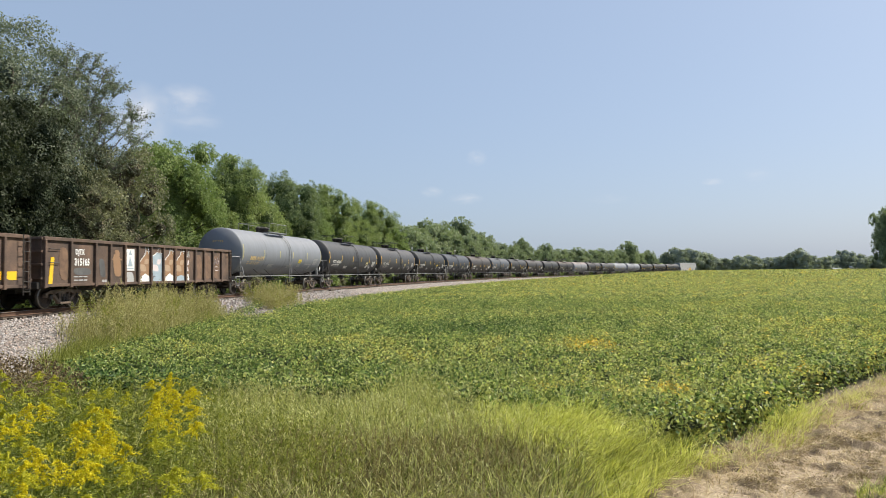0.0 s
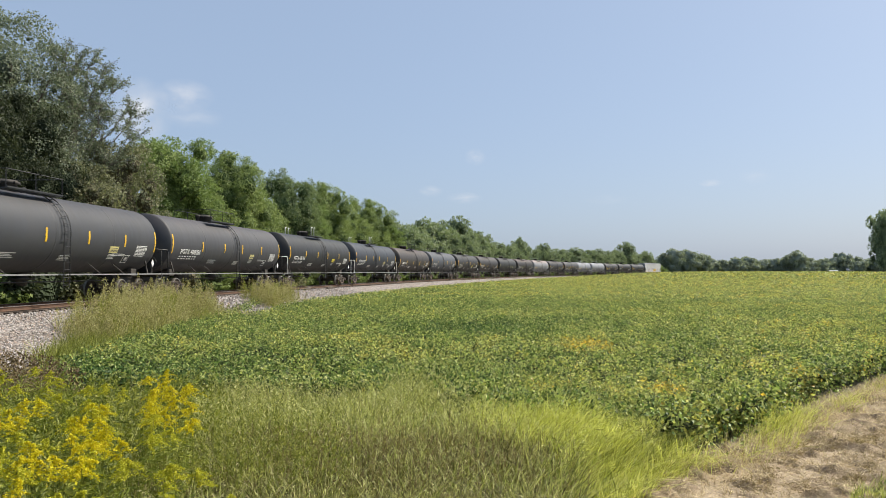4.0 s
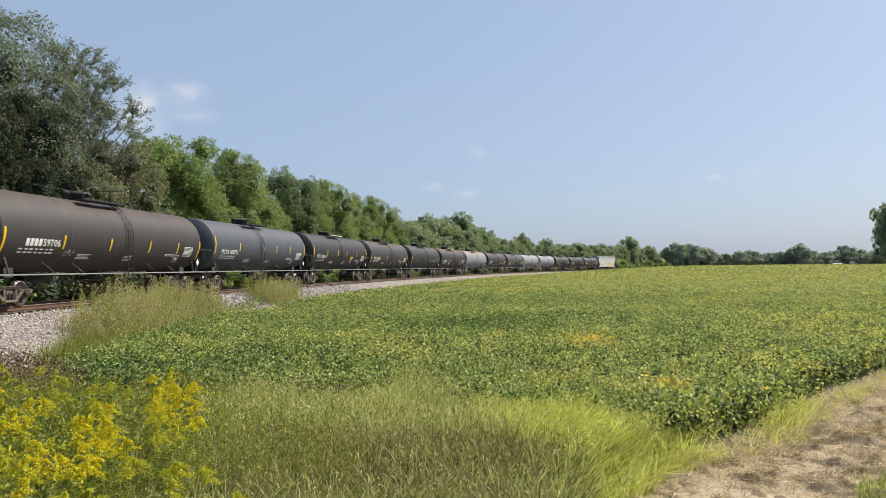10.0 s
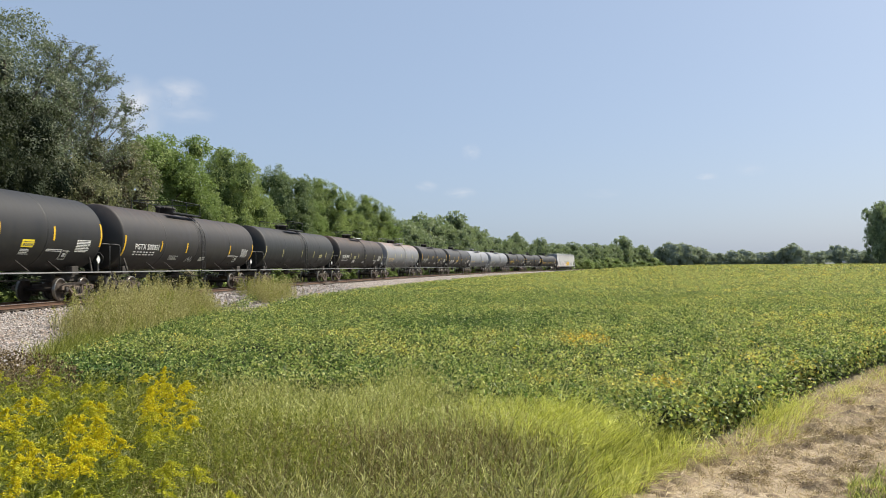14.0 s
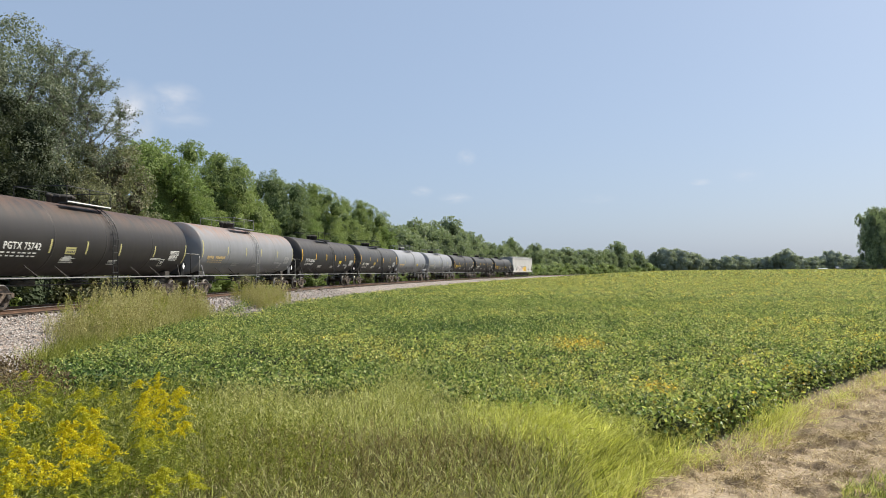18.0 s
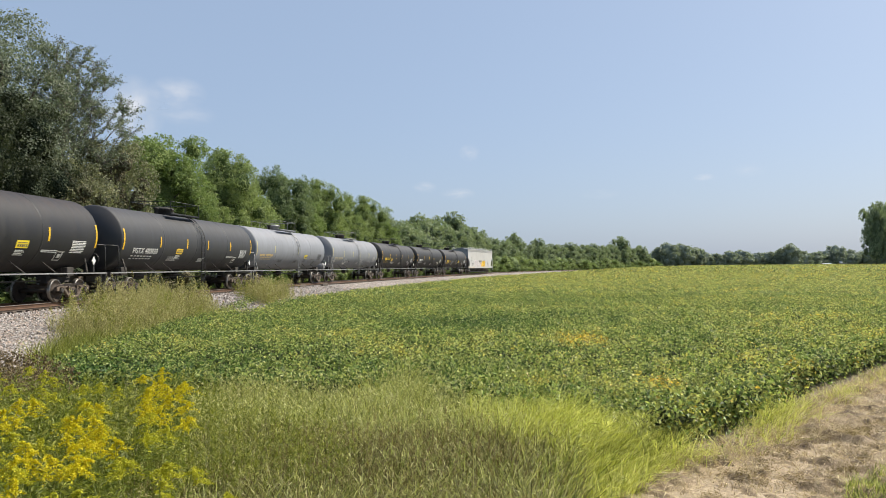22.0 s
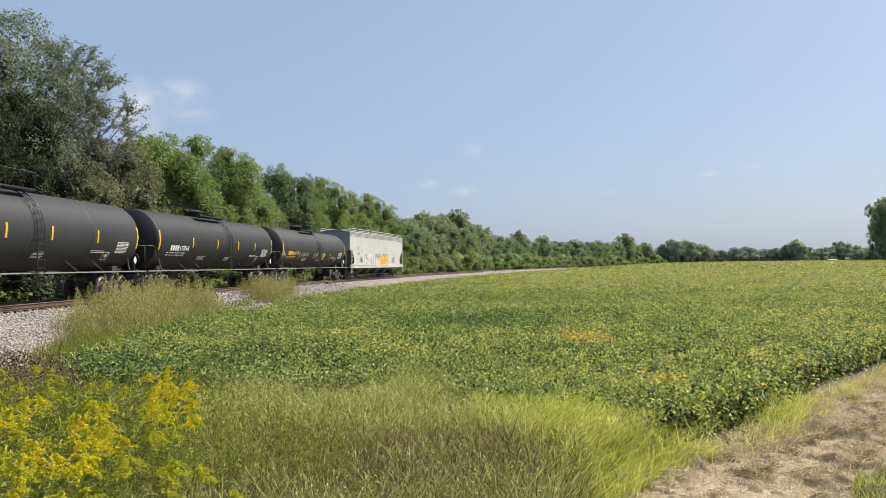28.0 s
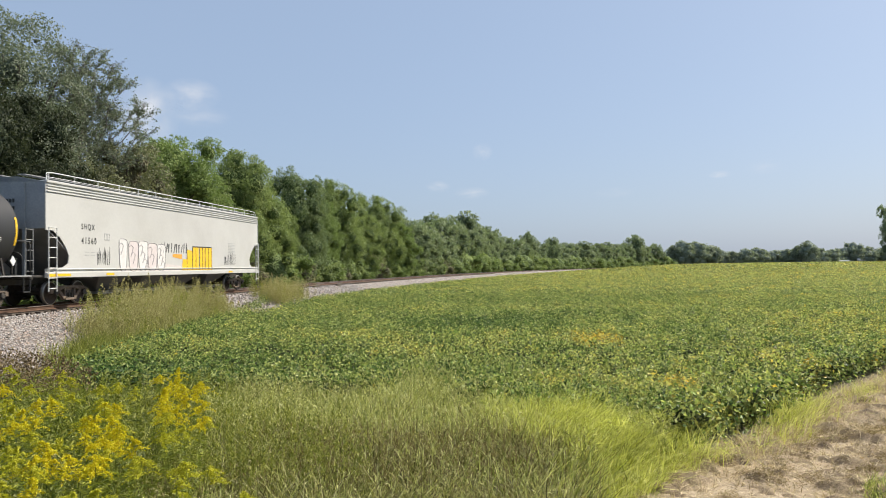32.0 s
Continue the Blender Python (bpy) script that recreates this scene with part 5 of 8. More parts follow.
    part("running_board", [beam((-half + 0.1, s * 0.55, z1 + 0.32), (half - 0.1, s * 0.55, z1 + 0.32), 0.32, 0.03) for s in (-1, 1)], M["grab"], car, "", "hboard")
    for x in np.arange(-8.4, 8.5, 2.8):
        part("roof_hatch", [lathe([(z1 + 0.2, 0.34), (z1 + 0.31, 0.34), (z1 + 0.36, 0.28), (z1 + 0.38, 0.1)], 16, "z", (x, 0, 0))], M["hopper_grey"], car, "", f"hatch{x}", True)
    for e in (-1, 1):
        part("end_sheet", [(np.array([(e * half, -y + 0.04, 2.9), (e * half, y - 0.04, 2.9), (e * half, y - 0.04, z1), (e * half, 0.5, z1 + 0.2), (e * half, -0.5, z1 + 0.2), (e * half, -y + 0.04, z1), (e * (half - 0.08), -y + 0.04, 2.9), (e * (half - 0.08), y - 0.04, 2.9), (e * (half - 0.08), y - 0.04, z1), (e * (half - 0.08), 0.5, z1 + 0.2), (e * (half - 0.08), -0.5, z1 + 0.2), (e * (half - 0.08), -y + 0.04, z1)]), [(0, 1, 2, 3, 4, 5), (11, 10, 9, 8, 7, 6)] + [(i, (i + 1) % 6, 6 + (i + 1) % 6, 6 + i) for i in range(6)])], M["hopper_grey"], car, "grey end sheet with its shade put into the colour", f"hend{e}")
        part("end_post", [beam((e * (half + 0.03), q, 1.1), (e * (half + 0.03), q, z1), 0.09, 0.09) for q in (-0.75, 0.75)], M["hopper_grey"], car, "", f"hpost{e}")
        part("slope_sheet", [slab([(e * (half - 0.02), 2.95), (e * (half - 3.0), 1.0), (e * (half - 3.08), 1.0), (e * (half - 0.10), 2.95)], -y + 0.05, y - 0.05)], M["hopper_slope"], car, "", f"hslope{e}")
        part("end_platform", [box(e * (half + 0.25), 0, 1.12, 1.1, 3.0, 0.08), box(e * (half - 0.8), 0, 0.95, 3.0, 0.6, 0.3)], M["gear"], car, "", f"hplat{e}", bevel=0.015)
        coupler(car, e * 11.3)
        bogie(car, e * 8.55)
        part("head_number", [box(e * (half + 0.01), 0.30 - 0.13 * q, 3.95 - 0.28 * k, 0.012, 0.09, 0.14) for k in range(2) for q in range(4 + k)], M["black"], car, "", f"hnum{e}")["kind"] = "stuff"
    for x in (-5.4, -1.8, 1.8, 5.4):
        part("discharge_hopper", [(np.array([(x + a * q, b * w, z) for q, w, z in ((1.35, 1.2, 1.08), (0.4, 0.45, 0.42)) for a, b in ((-1, -1), (1, -1), (1, 1), (-1, 1))]), [(3, 2, 1, 0), (4, 5, 6, 7)] + [(i, (i + 1) % 4, 4 + (i + 1) % 4, 4 + i) for i in range(4)])], M["slope"], car, "", f"bay{x}", bevel=0.02)
        part("outlet_gate", [box(x, 0, 0.36, 1.0, 1.7, 0.12), round_bar((x, -1.3, 0.38), (x, 1.3, 0.38), 0.04, 8)], M["grab"], car, "", f"gate{x}")
    f = y + 0.004
    part("reporting_mark", [words_on_side("SHQX", half - 2.22, 2.92, 0.28, f + 0.002, 0.86)], M["black"], car, "black stencilled lettering", "hmark")
    part("car_number", [words_on_side("41560", half - 2.22, 2.38, 0.28, f + 0.002, 0.84)], M["black"], car, "black stencilled number", "hmark2")
    part("stencil_block", [box(half - 2.6 - 0.42 * (q % 3), f, 2.06 - 0.12 * (q // 3), 0.3, 0.006, 0.035) for q in range(6)], M["grey_text"], car, "", "hdata")["kind"] = "stuff"
    part("stencil_block", [box(half - 4.05, f, 2.6 + 0.26 * q, 0.36, 0.006, 0.03) for q in range(2)] + [box(half - 4.05 + 0.18 * q, f, 2.73, 0.03, 0.006, 0.28) for q in (-1, 0, 1)], M["grey_text"], car, "", "hdata2")["kind"] = "stuff"
    part("stencil_block", [box(-half + 4.3, f, 2.2 + 0.09 * q, 1.0, 0.006, 0.03) for q in range(8)], M["grey_text"], car, "", "hdata3")["kind"] = "stuff"
    for q, (x, w) in enumerate(((half - 0.75, 1.4), (half - 4.2, 0.6), (-half + 4.6, 0.6))):
        part("reflective_stripe", [box(x, y + 0.064, 1.16, w, 0.006, 0.10)], M["yellow"], car, "", f"hstripe{q}")

    rr = random.Random(9)
    for k, (wide, top, bar) in enumerate(((0.62, 2.70, 1), (0.78, 2.62, 2), (0.82, 2.66, 3), (0.86, 2.58, 2), (0.80, 2.55, 3))):
        x = half - 5.30 - 0.86 * k
        edge = [(x + wide / 2 * math.copysign(abs(math.cos(a)) ** 0.5, math.cos(a)) + 0.05 * math.sin(2 * a), (1.27 + top) / 2 + (top - 1.27) / 2 * math.copysign(abs(math.sin(a)) ** 0.45, math.sin(a))) for a in np.linspace(0, 2 * np.pi, 20, endpoint=False)]
        part("graffiti", [slab(edge, f, f + 0.004)], M["pink" if k % 2 else "pale_spray"], car, "pale sprayed letter with dark edges", f"hg2{k}")
        part("graffiti", [pipe([(u, f + 0.004, w) for u, w in edge + edge[:1]], 0.015, 4)], M["spray_grey"], car, "", f"hg1{k}")["kind"] = "stuff"
        strokes = []
        for q in range(bar):
            u, w = x + wide * (0.22 - 0.22 * q), top - 0.25 - 0.32 * q
            strokes.append(pipe([(u + 0.16, f + 0.006, w), (u, f + 0.006, w + 0.06), (u - 0.14, f + 0.006, w - 0.05), (u - 0.05, f + 0.006, w - 0.28), (u + 0.05, f + 0.006, w - 0.45)], 0.018, 4))
        part("graffiti", strokes, M["spray_grey"], car, "", f"hg3{k}")["kind"] = "stuff"
    part("graffiti", [slab([(half - 4.9, 1.27), (half - 10.8, 1.27), (half - 10.8, 1.5), (half - 9.0, 1.62), (half - 4.95, 1.45)], f - 0.004, f)], M["faint_pink"], car, "pale pink spray along the sill", "hgbase")
    bits = []
    for k in range(11):
        cx = half - 8.7 - 0.27 * k
        bits.append(slab([(cx, 2.15), (cx + 0.06, 2.15), (cx + rr.uniform(-0.2, 0.2), 2.15 + rr.uniform(0.35, 0.6)), (cx - 0.07, 2.6)], f, f + 0.004))
    part("graffiti", bits, M["slope"], car, "dark spiky sprayed letters", "hg4")["kind"] = "stuff"
    gold = [[(-0.0, 1.28), (-1.15, 1.28), (-1.2, 2.3), (-0.55, 2.35), (-0.6, 1.85), (-0.1, 1.85)], [(-1.2, 1.28), (-2.0, 1.28), (-1.95, 2.5), (-1.3, 2.5)], [(-2.05, 1.28), (-2.7, 1.28), (-2.72, 2.52), (-2.1, 2.5)], [(-2.76, 1.28), (-3.6, 1.28), (-3.6, 2.52), (-2.8, 2.5)]]
    for k, shape in enumerate(gold):
        part("graffiti", [slab([(half - 10.9 + x, z) for x, z in shape], f, f + 0.005)], M["yellow"], car, "orange-yellow sprayed block letter", f"hg5{k}")
    edges = [slab([(half - 10.9 + a, 1.3), (half - 10.9 + a - 0.05, 1.3), (half - 10.9 + a - 0.05, 2.5), (half - 10.9 + a, 2.48)], f + 0.004, f + 0.008) for a in (-0.55, -1.2, -1.6, -2.05, -2.4, -2.75, -3.2, -3.6)]
    part("graffiti", edges + [slab([(half - 12.1, 2.48), (half - 14.5, 2.5), (half - 14.5, 2.56), (half - 12.1, 2.54)], f + 0.004, f + 0.008)], M["black"], car, "dark outline strokes", "hg6")["kind"] = "stuff"
    part("graffiti", [slab([(half - 9.9, 1.95), (half - 10.9, 1.85), (half - 10.9, 2.1), (half - 9.9, 2.1)], f, f + 0.004)], M["orange"], car, "", "hg8")
    for k, (cx, n) in enumerate([(half - 3.4, 7), (-half + 5.3, 12)]):
        bits = []
        for q in range(n):
            a = cx - 0.14 * q
            bits.append(slab([(a, 1.55 + rr.uniform(0, 0.3)), (a + 0.04, 1.55), (a + rr.uniform(-0.12, 0.16), 2.1 + rr.uniform(-0.1, 0.25)), (a - 0.03, 2.0)], f, f + 0.004))
        part("graffiti", bits, M["black" if k == 0 else "slope"], car, "sprayed black scrawl", f"hg7{k}")["kind"] = "stuff"
    return car


SPECS = [
    dict(label="light grey tank car with faded orange lettering on the rails", colour=(0.1988, 0.2142, 0.2421), rust=0.10, mark="662479", ink="pale_orange", stripe="pale_yellow", grab="grab", small="grey_text", placard=True, placard_ink="lemon"),
    dict(label="dark grey tank car with white lettering and yellow stripes", colour=(0.0438, 0.0461, 0.0529), mark="PGTX 400084", stripes=(8.0, 4.5, 0.9, -2.05, -5.05, -8.0), placard_x=-4.2, placard_ink="cream_yellow", rust=0.05),
    dict(label="dark grey tank car with white lettering and yellow stripes", colour=(0.0493, 0.0507, 0.0580), mark="PGTX 400081", placard_ink="cream_yellow", rust=0.1),
    dict(label="black tank car with white hooked safety posts on top", colour=(0.0166, 0.0187, 0.0224), mark="PGTX 400108", grab="white_grab", ladder="black_grab", rust=0.0),
    dict(label="blue-black tank car with white hooked safety posts on top", colour=(0.0229, 0.0300, 0.0436), mark="PGTX 400022", placard_ink="cream_yellow", ladder_x=1.1, stripes=(8.0, 4.5, 1.9, -0.6, -4.2, -8.0), grab="white_grab", ladder="black_grab", rust=0.0),
    dict(label="brown-black weathered tank car with white lettering", colour=(0.0330, 0.0284, 0.0277), mark="59706", stripes=(8.0, 4.5, 1.1, -2.4, -5.4, -8.0), stripe_low=2.12, long_low=1.85, rust=0.25, scrawl=[(4.3, 1.85, 0.7, 0.35, "grey_text", 31)], placard=False),
    dict(label="slate grey tank car with white lettering and yellow stripes", colour=(0.0538, 0.0611, 0.0756), mark="PGTX 400371", ladder_x=0.9, stripes=(8.0, 4.5, 0.45, -1.9, -4.65, -8.0), rust=0.05, placard=False),
    dict(label="deep black tank car with crisp white lettering", colour=(0.0135, 0.0139, 0.0163), mark="PGTX 500516", ladder_x=0.5, pale_deck=True, rust=0.0),
    dict(label="dull brown-black tank car with a white scrawl", colour=(0.0252, 0.0235, 0.0249), mark="PGTX 500031", stripes=(8.0, 4.5, 1.65, -4.25, -8.0), ladder_x=-0.15, stripe_low=2.12, long_low=1.85, rust=0.15, scrawl=[(1.2, 1.65, 0.9, 0.3, "white", 32)], placard=False),
    dict(label="plain greenish black tank car with faint markings", colour=(0.0112, 0.0133, 0.0150), mark=None, stripe_low=2.12, long_low=1.85, small="slope", stripe="pale_yellow", rust=0.1, stripes=(8.0, 4.6, 0.35, -2.6, -6.0, -8.0), placard_x=-4.5, placard_ink="pale_yellow"),
    dict(label="dark brown tank car with a rusty top and white lettering", colour=(0.0179, 0.0156, 0.0166), mark="PGTX 75742", stripe_low=2.12, long_low=1.85, pale_deck=True, rust=0.4, stripe="pale_yellow", stripes=(8.0, 4.3, 1.75, -1.0, -4.4, -8.0), placard_x=2.9, placard_ink="pale_yellow"),
    dict(label="pale grey tank car with a rusty top and faded orange lettering", colour=(0.1914, 0.1974, 0.2144), mark="faded", ink="pale_orange", stripe="pale_yellow", grab="grab", small="grey_text", rust=1.0, placard=False),
    dict(label="black tank car with crisp white lettering and yellow stripes", colour=(0.0135, 0.0139, 0.0170), mark="PGTX 500582", rust=0.12),
    dict(label="charcoal tank car with white slanted lettering", colour=(0.0339, 0.0358, 0.0414), mark="PGTX 400030", text_low=2.06, rust=0.05, placard_x=2.3, placard_ink="amber"),
    dict(label="light grey tank car with a small air drum at its end", colour=(0.2176, 0.2293, 0.2569), mark="worn", ink="pale_orange", stripes=(8.0, 4.5, -0.9), stripe="pale_yellow", grab="grab", small="slope", rust=0.1, drum=True, dark_dome=False),
    dict(label="light grey tank car with white graffiti along its side", colour=(0.2021, 0.2142, 0.2393), mark="faint", ink="faint_orange", stripe="pale_yellow", grab="grab", small="grey_text", rust=0.12, placard=False, scrawl=[(7.6, 1.75, 0.9, 0.4, "white", 33), (4.4, 1.5, 1.1, 0.8, "white", 34), (2.9, 1.6, 0.9, 0.5, "black", 35), (-1.6, 1.6, 1.2, 0.6, "white", 36)]),
    dict(label="black tank car with yellow-orange lettering and emblem", colour=(0.0221, 0.0227, 0.0267), mark="663508", ink="amber", rust=0.05, placard_x=3.6, placard_ink="amber"),
    dict(label="glossy black tank car with white lettering and yellow stripes", colour=(0.0126, 0.0130, 0.0152), mark="67848", ladder_x=-0.7, stripes=(8.0, 4.3, 1.1, -2.0, -4.8, -8.0), rust=0.0, placard=False),
    dict(label="black tank car with orange lettering and white graffiti", colour=(0.0221, 0.0227, 0.0259), mark="641717", ink="amber", rust=0.05, stripes=(8.0, 4.25, 0.64, -1.1, -3.75, -8.0), stripe_low=1.88, placard_x=-1.95, scrawl=[(7.9, 1.9, 0.7, 0.7, "white", 37), (3.8, 2.0, 1.9, 0.45, "grey_text", 38), (0.2, 1.9, 0.5, 0.6, "white", 39), (-4.4, 1.8, 0.6, 0.4, "grey_text", 40)]),
]
TRAIN = []
lead_rear = REARS[0] - 7.9
TRAIN.append((gondola("rusty brown gondola car with sprayed white letters", False), lead_rear - 9.17 - 9.55 * 3 - 0.4, 6.95))
TRAIN.append((gondola("rusty brown gondola car with white lettering and tan graffiti", True), lead_rear - 9.17 - 9.55 - 0.45, 6.95))
for spec, rear in zip(SPECS, REARS):
    TRAIN.append((tank_car(spec), rear - 7.9, 7.05))
TRAIN.append((hopper(), REARS[19] - 10.49, 8.55))


def car_pose(s, reach):
    """A car whose trucks stand on the line reach metres before and behind its middle."""
    a, b = on_line(s - reach, 0, RAIL_TOP), on_line(s + reach, 0, RAIL_TOP)
    d, c = a - b, (a + b) / 2
    return pose(c.x, c.y, c.z, 0, 0, math.degrees(math.atan2(d.y, d.x)))


def gone(t):
    return SPEED * t + GAIN * t * t


def motions():
    start = {}
    for car, s, reach in TRAIN:
        start[car] = s
        rows = [(t, car_pose(s - gone(t), reach)) for t in np.arange(0, 32.01, 1.0)]
        walk(car, rows)
    for car, wheelset, e in SPINNING:
        rows, near = [], []
        for k in range(0, 32 * FPS + 1):
            t = k / FPS
            if -14 < start[car] - gone(t) < 52:
                near.append((t, gone(t) / WHEEL_R))
        if not near:
            continue
        first, last = near[0], near[-1]
        if first[0] > 0:
            rows.append((0.0, first[1]))
        rows += near
        if last[0] < 32:
            rows.append((32.0, last[1]))
        walk(wheelset, [(t, pose(e, 0, WHEEL_R, 0, math.degrees(a) % 360, 0)) for t, a in rows])


# ---- plants: leaves and blades as real geometry
def leaf_quads(c, normal, length, width, rng, fold=0.12, along=None):
    """Folded leaves round the points c: corner points and faces."""
    n = unit(normal)
    if along is None:
        along = rng.normal(size=c.shape)
    u = unit(along - (along * n).sum(-1, keepdims=True) * n)
    w = np.cross(n, u)
    L, W = np.broadcast_to(length, len(c))[:, None], np.broadcast_to(width, len(c))[:, None]
    v = np.stack([c - u * L / 2, c + w * W / 2 + n * W * fold - u * L * 0.08, c + u * L / 2 - n * L * 0.1, c - w * W / 2 + n * W * fold - u * L * 0.08], 1)
    f = np.arange(len(c) * 4).reshape(-1, 4)
    return v.reshape(-1, 3), f


def blades(base, height, width, lean, rng, bow=0.5):
    """Grass blades of two joints and a tip; lean is the way each one bends, in metres at its tip per metre of height."""
    n = len(base)
    h, w = np.broadcast_to(height, n)[:, None], np.broadcast_to(width, n)[:, None]
    a = rng.uniform(0, 6.283, n)
    side = np.stack([np.cos(a), np.sin(a), 0 * a], -1)
    up = np.array([0, 0, 1.0])
    rows = []
    for k, wide in ((0.0, 1.0), (0.45, 0.85), (0.8, 0.5)):
        p = base + up * h * (k - 0.25 * bow * k * k * np.linalg.norm(lean, axis=-1, keepdims=True)) + lean * h * k ** 2
        rows += [p - side * w * wide / 2, p + side * w * wide / 2]
    rows.append(base + up * h * (1 - 0.35 * bow * np.linalg.norm(lean, axis=-1, keepdims=True)) + lean * h)
    v = np.stack(rows, 1).reshape(-1, 3)
    o = (np.arange(n) * 7)[:, None]
    f = np.concatenate([o + np.array(t) for t in ((0, 1, 3), (0, 3, 2), (2, 3, 5), (2, 5, 4), (4, 5, 6))], 1).reshape(-1, 3)
    return v, f


def stuff(name, pieces, material, label, category):
    vs, fs, k = [], [], 0
    for v, f in pieces:
        vs.append(v), fs.append(f + k)
        k += len(v)
    return tagged(new(name, mesh_from(name, np.concatenate(vs), np.concatenate(fs), material)), label, category, kind="stuff")


def bean_top(x, y):
    return ground_height(x, y) + 0.66 + 0.13 * waves(x, y, 0.55, 11) + 0.08 * waves(x, y, 0.27, 13) + 0.07 * waves(x, y, 3.5, 12)


def each_plant(x, y, size, seed):
    """A random value from -1 to 1 for every plant of the given spread."""
    table = np.random.RandomState(seed).uniform(-1, 1, (512, 512))
    u = x + 0.35 * size * np.sin(y / size * 2.1)
    v = y + 0.35 * size * np.sin(x / size * 1.7)
    return table[np.floor(u / size).astype(int) % 512, np.floor(v / size).astype(int) % 512]


def ripeness(x, y):
    """How far the crop has turned yellow, over the plan of the field."""
    far = np.hypot(x, y)
    r = 0.53 + 0.09 * step(24, 120, far) + 0.09 * step(-2, 14, x) + 0.15 * waves(x, y, 5.0, 71) + 0.15 * waves(x, y, 1.3, 72)
    for cx, cy, sx, sy, k in ((3.7, 18.6, 0.9, 1.7, 0.40), (1.5, 12.6, 0.9, 0.9, 0.24), (3.5, 11.9, 0.25, 0.4, 0.4), (4.6, 22.0, 1.2, 2.5, 0.14), (-4.0, 21.0, 1.6, 1.0, 0.20), (11.0, 20.5, 3.0, 1.5, 0.18), (1.7, 24.0, 2.6, 2.6, -0.22), (6.5, 29.0, 3.5, 2.0, -0.14), (-5.5, 15.5, 2.2, 3.0, -0.16), (9.0, 46.0, 9.0, 4.0, -0.12), (3.5, 62.0, 5.0, 6.0, 0.10)):
        r = r + k * np.exp(-((x - cx) / sx) ** 2 - ((y - cy) / sy) ** 2)
    return r


def bean_leaves():
    rng = np.random.RandomState(5)
    pieces, ripe = [], []
    for r0, r1, each, size, deep in ((9.2, 16, 900, 0.068, 0.34), (16, 28, 560, 0.070, 0.24), (28, 50, 270, 0.082, 0.22), (50, 95, 70, 0.135, 0.18), (95, 180, 14, 0.25, 0.16), (180, 430, 2.2, 0.50, 0.15)):
        area = 0.63 * (r1 ** 2 - r0 ** 2)
        n = int(area * each)
        r, a = np.sqrt(rng.uniform(r0 ** 2, r1 ** 2, n)), rng.uniform(-0.60, 0.66, n)
        x, y = r * np.sin(a), r * np.cos(a)
        keep = inside_field(x, y)
        x, y = x[keep], y[keep]
        plant = each_plant(x, y, 0.24 if r1 < 60 else 0.42, 91)
        top = bean_top(x, y) + 0.055 * plant
        z = top - rng.exponential(deep * 0.5, len(x)).clip(0, 0.6) + rng.normal(0, 0.03, len(x))
        n = len(x)
        normal = rng.normal(size=(n, 3)) * (0.85 if r1 < 60 else 0.5) + np.array([0, 0, 1.0])
        s = size * rng.uniform(0.65, 1.3, n)
        pieces.append(leaf_quads(np.stack([x, y, z], -1), normal, s, s * 0.60, rng))
        # leaves below the top get a lower value and so a darker green
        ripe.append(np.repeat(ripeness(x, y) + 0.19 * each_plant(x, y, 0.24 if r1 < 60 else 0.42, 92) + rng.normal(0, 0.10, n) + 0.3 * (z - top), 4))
    # the leafy wall at the field's near edge
    ex = np.array(BEAN_EDGE)
    run = np.minimum(np.linalg.norm(np.diff(ex, axis=0), axis=1), 8.0)[:-2] + 0.4
    i = rng.choice(len(run), 30000, p=run / run.sum())
    t = i + rng.uniform(0, 1, len(i))
    p = ex[i] + (ex[i + 1] - ex[i]) * (t - i)[:, None] + rng.normal(0, 0.22, (len(t), 2)) + np.array([-0.05, 0.25])
    p = p[np.hypot(p[:, 0], p[:, 1]) < 60]
    z = ground_height(p[:, 0], p[:, 1]) + 0.08 + 0.62 * rng.uniform(0, 1, len(p)) ** 0.8
    pieces.append(leaf_quads(np.column_stack([p, z]), rng.normal(size=(len(p), 3)) + np.array([0.2, -0.6, 0.7]), rng.uniform(0.05, 0.095, len(p)), rng.uniform(0.035, 0.065, len(p)), rng))
    ripe.append(np.repeat(ripeness(p[:, 0], p[:, 1]) + rng.normal(-0.08, 0.18, len(p)), 4))
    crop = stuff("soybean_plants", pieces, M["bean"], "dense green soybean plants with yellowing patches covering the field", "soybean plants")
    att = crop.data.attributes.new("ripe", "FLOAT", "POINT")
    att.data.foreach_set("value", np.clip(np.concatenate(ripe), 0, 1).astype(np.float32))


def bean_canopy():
    """A dark sheet under the crop's top leaves, the shade put into its colour."""
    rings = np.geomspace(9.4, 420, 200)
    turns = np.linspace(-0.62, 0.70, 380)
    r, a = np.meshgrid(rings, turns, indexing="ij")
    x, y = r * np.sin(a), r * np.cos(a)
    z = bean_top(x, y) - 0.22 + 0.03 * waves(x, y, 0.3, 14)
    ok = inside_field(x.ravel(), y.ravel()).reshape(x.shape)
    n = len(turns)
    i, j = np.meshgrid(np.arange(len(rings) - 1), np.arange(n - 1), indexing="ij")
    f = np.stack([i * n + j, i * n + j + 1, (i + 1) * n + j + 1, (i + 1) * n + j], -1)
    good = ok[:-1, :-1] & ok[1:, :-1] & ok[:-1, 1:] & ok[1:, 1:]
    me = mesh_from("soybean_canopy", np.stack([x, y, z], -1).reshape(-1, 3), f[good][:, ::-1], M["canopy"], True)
    tagged(new("soybean_canopy", me), "dark sheet below the soybean leaves, gap shade in its colour", "soybean canopy", kind="stuff")


bean_leaves()
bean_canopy()


